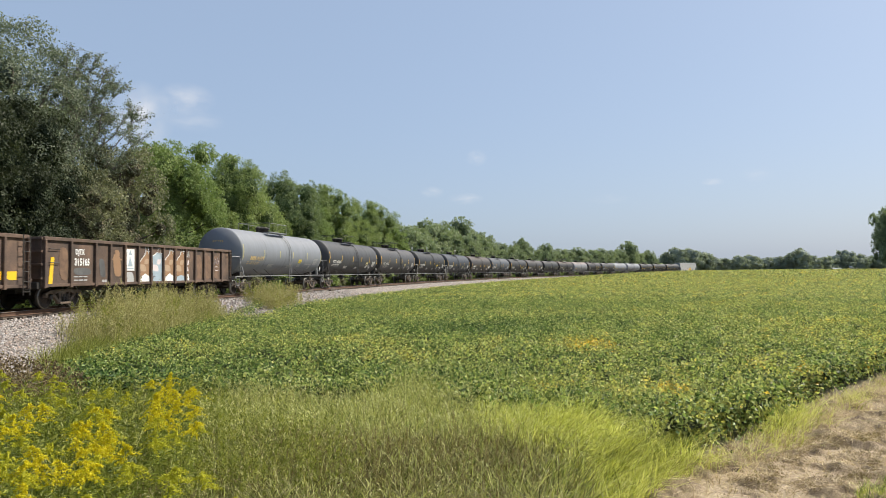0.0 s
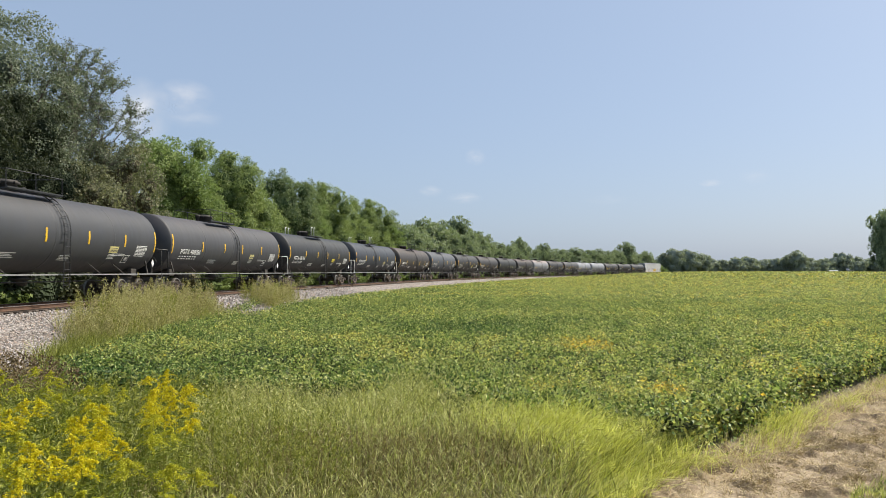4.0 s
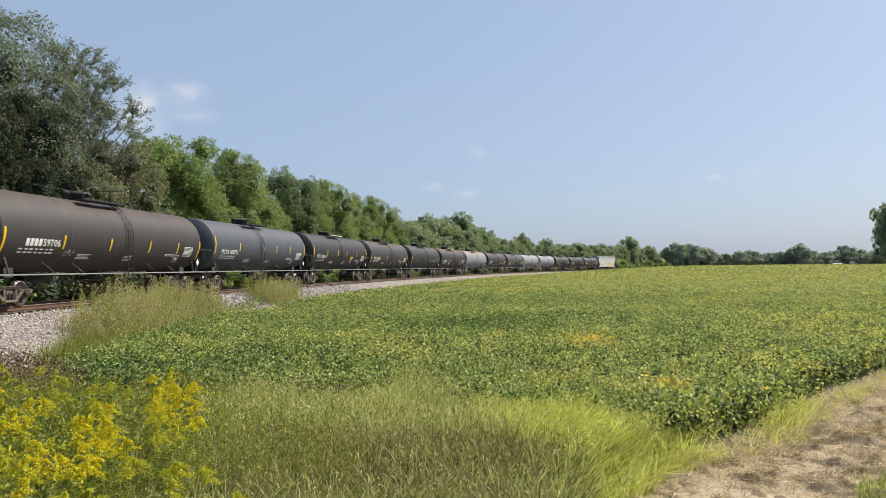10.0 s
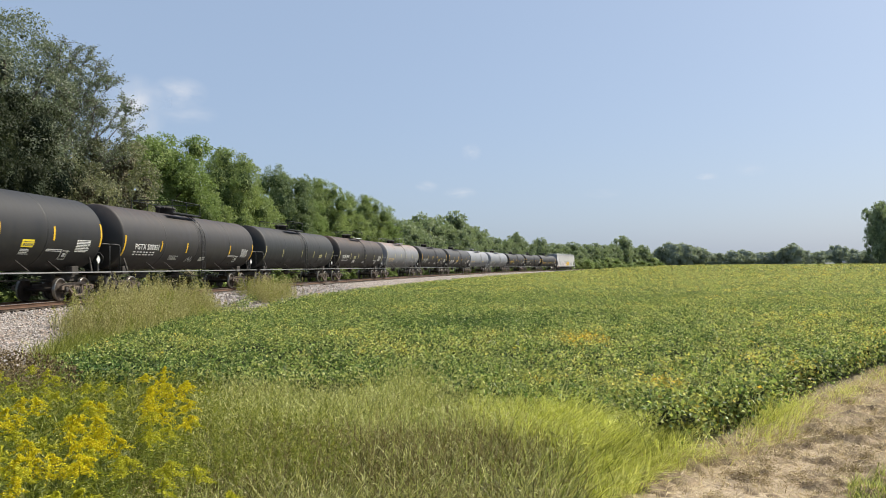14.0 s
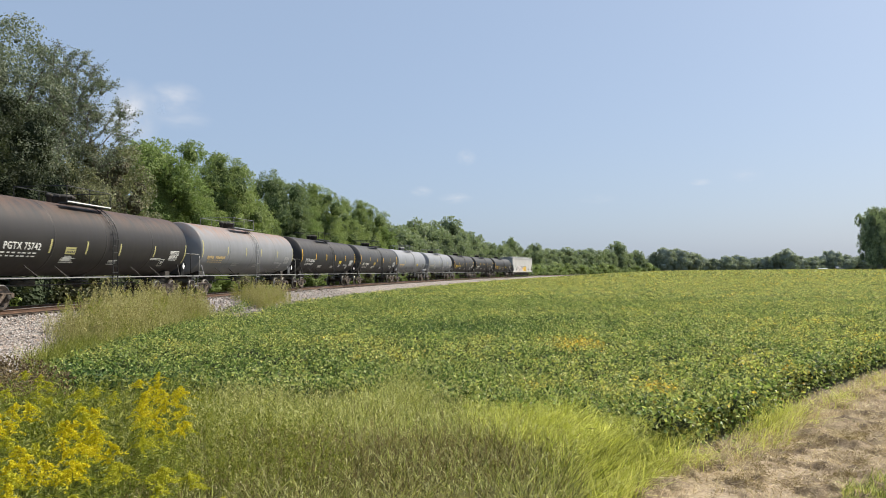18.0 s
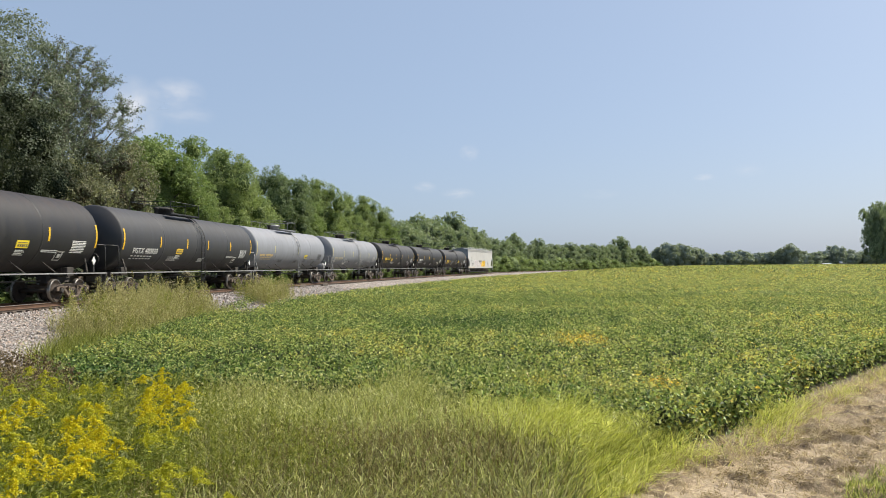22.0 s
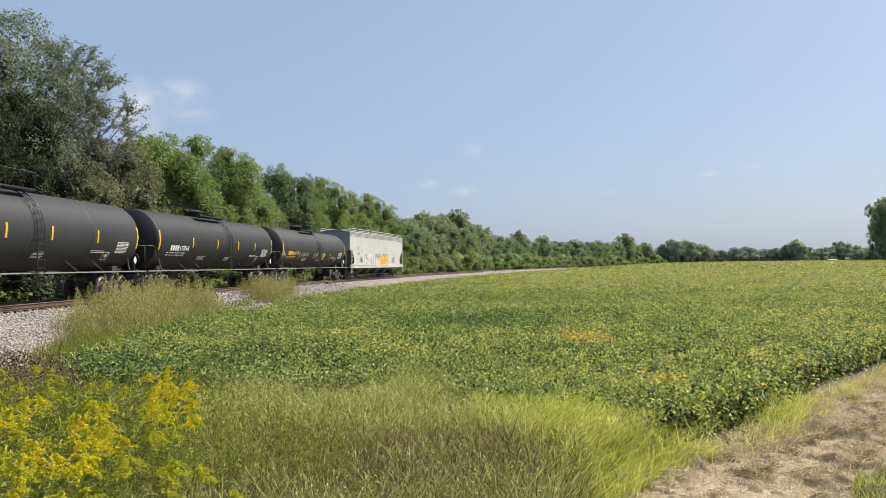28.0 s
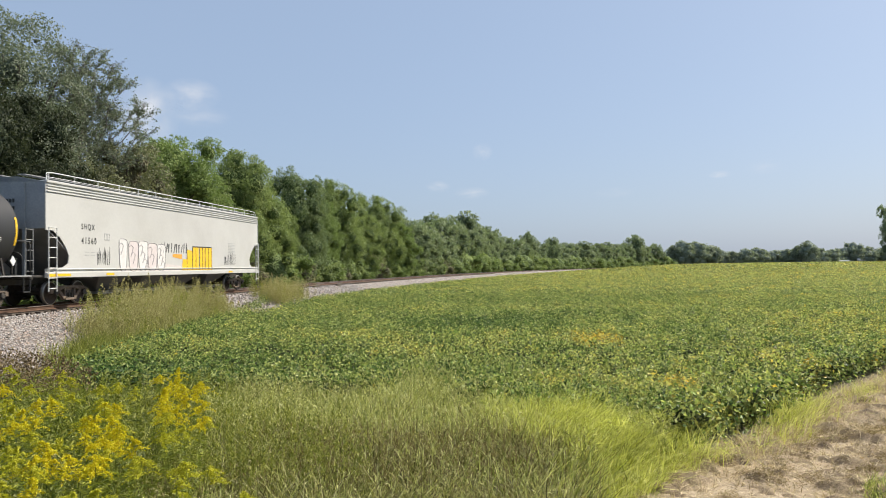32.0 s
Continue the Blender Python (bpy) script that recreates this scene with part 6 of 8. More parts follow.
def patch_points(n, region, rng):
    """Random points of a region: a polygon of (x, y)."""
    poly = np.array(region)
    lo, hi = poly.min(0), poly.max(0)
    p = rng.uniform(lo, hi, (n * 4, 2))
    x, y = p.T
    inside = np.zeros(len(p), bool)
    for (x0, y0), (x1, y1) in zip(poly, np.roll(poly, -1, 0)):
        hit = (y0 > y) != (y1 > y)
        inside ^= hit & (x < (x1 - x0) * (y - y0) / (y1 - y0 + 1e-12) + x0)
    return p[inside][:n]


def stand_on_ground(p):
    return np.column_stack([p, ground_height(p[:, 0], p[:, 1])])


def grass(name, n, region, height, width, material, label, seed, lean=(0.1, 0.0), spread=0.3, seeds=0, clump=0.0):
    rng = np.random.RandomState(seed)
    p = patch_points(n, region, rng)
    if clump:
        centre = p[rng.randint(0, max(1, len(p) // 14), len(p))]
        p = centre + rng.normal(0, clump, (len(p), 2))
    p = p[~inside_field(p[:, 0] + 0.0, p[:, 1] - 0.3)]
    b = stand_on_ground(p)
    h = height * rng.uniform(0.55, 1.15, len(b)) * (1 + 0.22 * waves(b[:, 0], b[:, 1], 0.9, seed))
    way = np.column_stack([rng.normal(lean[0], spread, len(b)), rng.normal(lean[1], spread, len(b)), np.zeros(len(b))])
    ob = stuff(name, [blades(b, h, width * rng.uniform(0.7, 1.3, len(b)), way, rng)], material, label, "grass")
    if seeds:
        pick = rng.permutation(len(b))[:len(b) // 3]
        tip = b[pick] + way[pick] * h[pick, None] + np.array([0, 0, 1]) * (h[pick] * (1 - 0.17 * np.linalg.norm(way[pick], axis=-1)))[:, None]
        c = np.repeat(tip, seeds, 0) + rng.normal(0, 1, (len(tip) * seeds, 3)) * np.array([0.02, 0.02, 0.05])
        stuff("seed_heads", [leaf_quads(c, rng.normal(size=c.shape), 0.055, 0.022, rng, along=rng.normal(size=c.shape) * 0.4 + np.array([0, 0, 1]))], M["seed"], "pale brown seed heads on the standing grass", "seed heads")
    return ob


def nodding_heads(name, n, region, low, high, length, width, material, label, seed, clump=0.0):
    """Seed heads that arch over at the top of their stalks."""
    rng = np.random.RandomState(seed)
    p = patch_points(n, region, rng)
    if clump:
        p = p[rng.randint(0, max(1, len(p) // 9), len(p))] + rng.normal(0, clump, p.shape)
    p = p[~inside_field(p[:, 0], p[:, 1] - 0.3)]
    p = stand_on_ground(p)
    p[:, 2] += rng.uniform(low, high, len(p)) * (1 + 0.2 * waves(p[:, 0], p[:, 1], 0.8, seed))
    a = rng.uniform(0, 6.283, len(p))
    out = np.stack([np.cos(a), np.sin(a), 0 * a], -1)
    size = (length * rng.uniform(0.6, 1.35, len(p)))[:, None]
    lift, droop = rng.uniform(0.3, 1.5, (len(p), 1)), rng.uniform(0.1, 0.9, (len(p), 1))
    side = np.cross(out, np.array([0, 0, 1.0])) * 0.7 + rng.normal(size=p.shape) * 0.4
    rows = []
    for k, wide in ((0.0, 0.35), (0.33, 1.0), (0.68, 0.9), (1.0, 0.15)):
        q = p + size * (out * k * 0.8 + np.array([0, 0, 1.0]) * (lift * k - droop * k * k))
        w = unit(side) * width * wide / 2 * rng.uniform(0.7, 1.3, (len(p), 1))
        rows += [q - w, q + w]
    v = np.stack(rows, 1).reshape(-1, 3)
    o = (np.arange(len(p)) * 8)[:, None]
    f = np.concatenate([o + np.array(t) for t in ((0, 1, 3, 2), (2, 3, 5, 4), (4, 5, 7, 6))], 1).reshape(-1, 4)
    stuff(name, [(v, f)], material, label, "seed heads")


def brushes(name, n, region, height, radius, material, label, seed, each=70, size=0.03, clump=0.0):
    """Upright brushy seed stalks: small leaves and husks thick round each stem."""
    rng = np.random.RandomState(seed)
    p = patch_points(n, region, rng)
    if clump:
        p = p[rng.randint(0, max(1, len(p) // 7), len(p))] + rng.normal(0, clump, p.shape)
    p = p[~inside_field(p[:, 0], p[:, 1] - 0.3)]
    b = stand_on_ground(p)
    h = height * rng.uniform(0.6, 1.12, len(b))
    k = rng.uniform(0.25, 1.0, (len(b), each))
    wide = radius * rng.uniform(0.6, 1.4, (len(b), 1)) * np.sin(np.clip((k - 0.2) / 0.8, 0, 1) * 2.7 + 0.3)
    a = rng.uniform(0, 6.283, k.shape)
    r = wide * np.sqrt(rng.uniform(0, 1, k.shape))
    way = rng.normal(0, 0.12, (len(b), 2))
    c = np.stack([b[:, :1] + np.cos(a) * r + way[:, :1] * h[:, None] * k, b[:, 1:2] + np.sin(a) * r + way[:, 1:] * h[:, None] * k, b[:, 2:] + h[:, None] * k], -1)
    u = np.stack([np.cos(a), np.sin(a), np.full_like(a, 1.6)], -1)
    c, u = c.reshape(-1, 3), u.reshape(-1, 3)
    s = size * rng.uniform(0.6, 1.5, len(c))
    stuff(name, [leaf_quads(c, rng.normal(size=c.shape), s, s * 0.3, rng, along=u + rng.normal(size=u.shape) * 0.5)], material, label, "weeds")


UPPER = [(-3.8, 13.6), (-2.4, 12.9), (-1.5, 12.9), (-0.9, 14.1), (-0.2, 14.5), (0.4, 13.6), (0.6, 12.0), (1.2, 11.0), (1.8, 9.4), (1.0, 8.9), (-2.0, 8.9), (-3.6, 9.6)]
FRONT = [(-2.9, 9.5), (0.9, 9.4), (1.4, 9.0), (1.2, 7.0), (0.8, 5.4), (0.3, 4.3), (-2.9, 4.3)]
grass("field_grass", 7500, FRONT, 0.60, 0.014, M["grass"], "thin green grass in the foreground", 84, (0.1, 0.0), 0.5, 0, 0.10)
grass("field_grass", 11000, UPPER, 0.60, 0.013, M["grass"], "knee-high green grass along the field's edge", 21, (0.1, 0.0), 0.5, 0, 0.12)
grass("field_grass", 4500, UPPER, 0.68, 0.012, M["dry_grass"], "tall pale seedy grass gone to straw colour", 22, (0.1, 0.0), 0.45, 0, 0.14)
nodding_heads("foxtail_heads", 16000, UPPER, 0.28, 0.74, 0.05, 0.010, M["foxtail"], "pale nodding foxtail heads over the grass", 60, 0.18)
grass("dark_weeds", 12000, FRONT, 0.60, 0.013, M["olive_weed"], "dark olive weeds and grass in the foreground", 71, (0.05, 0.0), 0.45, 0, 0.16)
grass("dry_weeds", 6000, FRONT, 0.64, 0.011, M["dry_grass"], "dull brownish dry grass in the foreground", 23, (0.05, 0.0), 0.5, 0, 0.12)
nodding_heads("foxtail_heads", 7000, FRONT, 0.22, 0.66, 0.046, 0.009, M["foxtail"], "pale nodding foxtail heads in the foreground grass", 72, 0.16)
nodding_heads("foxtail_heads", 6500, FRONT, 0.22, 0.66, 0.045, 0.007, M["tan_plume"], "tan seed heads in the foreground grass", 73, 0.16)
brushes("brown_stalks", 800, [(-1.9, 9.5), (0.7, 9.3), (0.9, 7.4), (-1.9, 7.0)], 0.70, 0.032, M["rust_plume"], "brown brushy seed stalks in the foreground", 74, 70, 0.016, 0.22)
BRIGHT = [(0.4, 11.3), (1.0, 10.8), (1.5, 10.4), (2.4, 10.1), (3.0, 9.9), (2.7, 9.5), (2.1, 9.1), (1.6, 8.4), (1.3, 7.8), (1.2, 8.8), (0.5, 9.2)]
grass("field_grass", 9000, [(-0.2, 11.8)] + BRIGHT + [(0.0, 9.2)], 0.46, 0.008, M["grass"], "green grass between the bright tufts", 89, (0.2, -0.1), 0.6, 0, 0.14)
grass("bright_grass", 6500, BRIGHT, 0.44, 0.014, M["bright_grass"], "bright yellow-green grass tufts beside the mown strip", 24, (0.2, -0.1), 0.6, 0, 0.24)
grass("bright_grass", 2200, [(1.3, 7.6), (1.8, 8.4), (2.5, 9.2), (3.2, 9.7), (3.4, 9.5), (2.6, 8.8), (2.0, 8.0), (1.5, 7.3)], 0.26, 0.008, M["bright_grass"], "loose green tufts thinning out over the straw", 90, (0.4, -0.2), 0.7, 0, 0.07)
grass("bright_grass", 6200, [(0.5, 10.7), (1.1, 10.7), (1.9, 10.1), (2.0, 9.4), (1.6, 9.0), (0.8, 9.3)], 0.74, 0.010, M["bright_grass"], "long yellow-green tuft that flops over towards the straw", 25, (0.45, -0.35), 0.42, 0, 0.22)
nodding_heads("foxtail_heads", 3600, BRIGHT, 0.26, 0.60, 0.06, 0.009, M["foxtail"], "pale nodding foxtail heads over the bright grass", 75, 0.14)


def grass_among_beans():
    """Thin volunteer grass that overtops the crop along its near edge."""
    rng = np.random.RandomState(92)
    p = stand_on_ground(patch_points(1900, [(-1.2, 13.4), (-0.3, 15.6), (1.2, 14.2), (2.6, 12.2), (4.2, 11.8), (4.6, 11.4), (3.2, 10.0), (1.4, 10.5), (0.5, 12.2)], rng))
    h = rng.uniform(0.66, 1.02, len(p))
    way = np.column_stack([rng.normal(0.1, 0.35, (len(p), 2)), np.zeros(len(p))])
    stuff("field_grass", [blades(p, h, 0.008 * rng.uniform(0.7, 1.3, len(p)), way, rng)], M["grass"], "thin grass growing up through the beans", "grass")


grass_among_beans()
EDGE = [(2.6, 9.7), (3.3, 9.6), (4.1, 10.4), (5.2, 11.7), (6.4, 13.2), (10.4, 17.3), (10.8, 17.0), (6.6, 12.7), (5.4, 11.2), (3.6, 9.3), (2.8, 9.2)]
grass("edge_grass", 4600, EDGE, 0.30, 0.008, M["bright_grass"], "short light green grass at the foot of the beans", 26, (0.2, -0.3), 1.0, 0, 0.1)
grass("edge_grass", 700, [(4.5, 11.1), (5.4, 12.2), (6.1, 13.1), (6.1, 12.5), (5.3, 11.4), (4.7, 10.8)], 0.42, 0.008, M["bright_grass"], "pale green tuft leaning out of the beans", 41, (0.3, -0.3), 0.5, 0, 0.12)
grass("edge_grass", 8500, EDGE, 0.26, 0.007, M["straw"], "pale dry grass between the beans and the straw", 27, (0.2, -0.3), 1.1, 0, 0.12)
LEFT = [(-9.6, 9.8), (-6.4, 11.2), (-4.6, 12.0), (-3.6, 12.4), (-3.0, 8.0), (-2.2, 4.4), (-4.0, 3.6), (-9.0, 7.5)]
grass("weedy_grass", 20000, LEFT, 0.80, 0.010, M["weed"], "thick green weeds among the goldenrod", 28, (0.1, 0.0), 0.3, 0, 0.12)
grass("weedy_grass", 5000, [(-12.0, 15.0), (-8.0, 14.0), (-6.2, 12.6), (-6.0, 11.0), (-9.6, 10.2)], 0.7, 0.012, M["weed"], "green weeds among the withered ones below the gravel", 91, (0.1, 0.0), 0.3, 0, 0.25)
grass("weedy_grass", 8000, LEFT, 0.75, 0.010, M["grass"], "light green grass among the goldenrod", 29, (0.15, 0.0), 0.3, 0, 0.12)
brushes("brushy_weeds", 700, LEFT, 0.92, 0.055, M["bud_leaf"], "brushy yellow-green weeds among the goldenrod", 76, 75, 0.045, 0.2)
brushes("brushy_weeds", 430, [(-3.2, 10.8), (-1.5, 9.8), (-1.1, 7.4), (-2.6, 6.6)], 0.80, 0.05, M["bud"], "yellow-green weeds where the grass meets the goldenrod", 77, 70, 0.04, 0.2)
brushes("brown_stalks", 160, LEFT, 0.95, 0.045, M["tan_plume"], "dry tan seed stalks among the goldenrod", 78, 70, 0.022, 0.2)


def weed_leaves():
    rng = np.random.RandomState(40)
    p = stand_on_ground(patch_points(16000, LEFT, rng))
    p[:, 2] += rng.uniform(0.15, 0.95, len(p))
    stuff("weed_leaves", [leaf_quads(p, rng.normal(size=p.shape) + np.array([0, 0, 0.8]), rng.uniform(0.06, 0.13, len(p)), rng.uniform(0.016, 0.035, len(p)), rng)], M["weed"], "narrow green weed leaves round the goldenrod stems", "weeds")
    q = stand_on_ground(patch_points(22000, [(-13.5, 18.0), (-8.6, 16.0), (-6.0, 12.8), (-5.4, 10.4), (-7.4, 10.0), (-9.2, 11.6), (-12.6, 15.0)], rng))
    q[:, 2] += rng.uniform(0.05, 0.85, len(q))
    stuff("brown_weeds", [leaf_quads(q, rng.normal(size=q.shape), rng.uniform(0.03, 0.08, len(q)), rng.uniform(0.02, 0.05, len(q)), rng)], M["brown_weed"], "dark brown withered weeds at the foot of the gravel bank", "weeds")


weed_leaves()


def short_leaves(name, n, region, low, high, size, material, label, seed):
    """Loose leaves and bent blades that fill the grass between its stems."""
    rng = np.random.RandomState(seed)
    p = patch_points(n, region, rng)
    p = p[~inside_field(p[:, 0], p[:, 1] - 0.3)]
    p = stand_on_ground(p)
    p[:, 2] += rng.uniform(low, high, len(p)) * (1 + 0.25 * waves(p[:, 0], p[:, 1], 0.8, seed))
    way = rng.normal(size=p.shape) * 0.8 + np.array([0, 0, 1.3])
    stuff(name, [leaf_quads(p, rng.normal(size=p.shape), size * rng.uniform(0.6, 1.4, len(p)), size * 0.085 * rng.uniform(0.7, 1.3, len(p)), rng, along=way)], material, label, "grass")


short_leaves("grass_leaves", 4000, UPPER, 0.15, 0.62, 0.12, M["grass"], "light green bent grass leaves along the field's edge", 61)
short_leaves("grass_leaves", 8000, BRIGHT, 0.15, 0.58, 0.13, M["bright_grass"], "bright green bent grass leaves beside the straw", 62)
short_leaves("grass_leaves", 6000, FRONT, 0.25, 0.6, 0.07, M["brown_weed"], "dark brown dry leaves in the foreground grass", 67)
short_leaves("grass_leaves", 8000, LEFT, 0.3, 0.9, 0.10, M["grass"], "yellow-green leaves among the goldenrod", 64)


def bank_region(pairs):
    return [tuple(on_line(s, d)[:2]) for s, d in pairs]


BANK = bank_region([(2, 8.4), (1.5, 6.6), (4, 4.6), (8, 3.3), (16.5, 2.9), (16.5, 4.2), (13.5, 5.6), (9, 6.8)])
THICK = bank_region([(2.5, 6.0), (4.5, 4.5), (8, 3.4), (16.5, 2.9), (16.5, 4.2), (13, 5.4), (6, 6.6)])
BACK = bank_region([(23.5, 3.2), (30.0, 3.0), (30.5, 4.2), (24, 5.0)])
FOOT = bank_region([(-3, 9.4), (1, 6.4), (6, 6.0), (10, 7.0), (10, 8.4), (2, 10.2)])
grass("bank_grass", 8000, BANK, 1.05, 0.013, M["dry_grass"], "tall tan and green grass on the railway bank", 31, (0.05, 0.0), 0.24, 0, 0.4)
grass("bank_grass", 3200, BANK, 0.8, 0.015, M["grass"], "tall green grass on the railway bank", 32, (0.1, 0.0), 0.25, 0, 0.4)
grass("bank_grass", 5200, bank_region([(-2.5, 8.4), (-1, 6.4), (2, 5.6), (5, 5.6), (6, 7.0), (1, 8.4)]), 0.72, 0.013, M["weed"], "fresh green grass at the foot of the gravel bank", 33, (0.1, 0.0), 0.35, 0, 0.3)
grass("bank_grass", 7000, FOOT, 0.7, 0.013, M["grass"], "rough green grass below the gravel bank", 88, (0.1, 0.0), 0.35, 0, 0.35)
grass("bank_grass", 4500, bank_region([(-5, 9.2), (0, 6.6), (4, 5.4), (7, 5.0), (6, 7.6), (-2, 9.8)]), 0.6, 0.015, M["grass"], "mixed green grass creeping over the gravel's foot", 39, (0.1, 0.0), 0.3, 0, 0.3)
brushes("bank_weeds", 60, bank_region([(-2, 7.0), (1, 5.6), (5, 4.4), (7, 4.6), (5, 6.4)]), 0.8, 0.12, M["tan_plume"], "tan brushy stalks at the gravel's foot", 83, 110, 0.05, 0.5)
brushes("bank_weeds", 420, BANK, 1.3, 0.17, M["tan_plume"], "tan brushy seed stalks on the railway bank", 79, 110, 0.065, 0.5)
brushes("bank_weeds", 380, THICK, 1.75, 0.17, M["tan_plume"], "tall tan plumes beside the gravel", 80, 150, 0.06, 0.45)
brushes("bank_weeds", 240, THICK, 1.5, 0.18, M["bud"], "tall yellow-green brushy weeds beside the gravel", 85, 140, 0.06, 0.5)
brushes("bank_weeds", 170, BACK, 1.6, 0.18, M["tan_plume"], "tan plumes at the end of the weedy bank", 86, 130, 0.065, 0.4)
brushes("bank_weeds", 90, BACK, 1.4, 0.18, M["bud"], "green brushy weeds at the end of the weedy bank", 87, 130, 0.065, 0.4)
brushes("bank_weeds", 75, bank_region([(12.5, 5.0), (13.5, 3.8), (16.5, 4.0), (16, 5.4)]), 1.2, 0.16, M["rust_plume"], "rusty brown dock stalks on the railway bank", 81, 130, 0.055, 0.4)
brushes("bank_weeds", 150, bank_region([(0, 8.6), (3, 6.4), (10, 5.6), (12, 5.8), (10, 6.8), (5, 7.4)]), 0.95, 0.18, M["bud"], "yellow-green brushy weeds on the railway bank", 82, 100, 0.06, 0.5)
grass("verge_grass", 14000, bank_region([(-30, -4.2), (-30, -9.0), (70, -9.0), (70, -4.2)]), 0.6, 0.03, M["weed"], "rough green weeds beyond the track below the trees", 34, (0.05, 0.0), 0.3, 0)
grass("verge_grass", 9000, bank_region([(70, -4.2), (70, -8.0), (330, -8.0), (330, -4.2)]), 0.7, 0.07, M["weed"], "rough grass between the far track and the trees", 35, (0.05, 0.0), 0.3, 0)
grass("verge_grass", 2500, bank_region([(10, 6.6), (16, 4.6), (22, 5.2), (36, 4.2), (36, 4.8), (22, 6.2), (14, 7.3)]), 0.34, 0.014, M["dry_grass"], "short dry grass between the weedy bank and the beans", 37, (0.05, 0.0), 0.3, 0)
grass("verge_grass", 7000, bank_region([(36, 4.6), (36, 5.8), (110, 5.3), (110, 4.6)]), 0.28, 0.012, M["dry_grass"], "sparse short dry grass between gravel and beans", 36, (0.05, 0.0), 0.3, 0)
grass("verge_cover", 9000, [(-5.5, 4.4), (-9.0, 1.0), (-9.0, -5.0), (7.0, -5.0), (7.5, 5.0), (1.6, 5.6), (0.2, 4.2), (-3.0, 4.2)], 0.16, 0.012, M["grass"], "short rough grass on the road's verge", 38, (0.0, 0.0), 0.5, 0, 0.15)
STRAW = [(1.1, 6.4), (1.7, 8.5), (3.0, 9.7), (6.6, 12.8), (11.0, 17.2), (16.0, 20.5), (14.0, 13.0), (7.0, 5.5)]


def rough(x, y, size, seed):
    """Smooth random relief between -1 and 1, with lumps of the given size."""
    table = np.random.RandomState(seed).uniform(-1, 1, (97, 89))
    u, v = np.asarray(x) / size, np.asarray(y) / size
    i, j = np.floor(u).astype(int), np.floor(v).astype(int)
    fu, fv = u - i, v - j
    fu, fv = fu * fu * (3 - 2 * fu), fv * fv * (3 - 2 * fv)
    pick = lambda a, b: table[a % 97, b % 89]
    return (pick(i, j) * (1 - fu) + pick(i + 1, j) * fu) * (1 - fv) + (pick(i, j + 1) * (1 - fu) + pick(i + 1, j + 1) * fu) * fv


def thatch_height(x, y):
    lumps = 0.5 * rough(x, y, 0.62, 51) + 0.6 * rough(x + 0.4 * y, y, 0.27, 52) + 0.45 * rough(x, y, 0.12, 53)
    return ground_height(x, y) + 0.012 + 0.11 * np.clip(lumps + 0.15, -0.2, 1.4)


def thatch():
    """The raked, lumpy mat of dead grass on the mown strip."""
    gx, gy = np.meshgrid(np.arange(1.0, 16.4, 0.055), np.arange(4.6, 20.6, 0.055), indexing="ij")
    ex, ey = np.array(BEAN_EDGE).T
    ok = (gy < np.interp(gx, ex, ey) - 0.15) & (gx > 1.15 + 0.25 * rough(gx, gy, 0.5, 55)) & (gx + 0.42 * gy > 4.2) & (gy > 0.66 * gx + 2.2)
    z = thatch_height(gx, gy)
    n = gx.shape[1]
    i, j = np.meshgrid(np.arange(gx.shape[0] - 1), np.arange(n - 1), indexing="ij")
    f = np.stack([i * n + j, (i + 1) * n + j, (i + 1) * n + j + 1, i * n + j + 1], -1)
    f = f[ok[:-1, :-1] & ok[1:, 1:] & ok[1:, :-1] & ok[:-1, 1:]]
    keep = np.unique(f)
    number = np.zeros(gx.size, int)
    number[keep] = np.arange(len(keep))
    me = mesh_from("straw_thatch", np.stack([gx, gy, z], -1).reshape(-1, 3)[keep], number[f], M["thatch"], True)
    tagged(new("straw_thatch", me), "lumpy mat of raked dead grass on the mown strip", "straw", kind="stuff")


thatch()


def stand_on_thatch(p):
    return np.column_stack([p, thatch_height(p[:, 0], p[:, 1])])


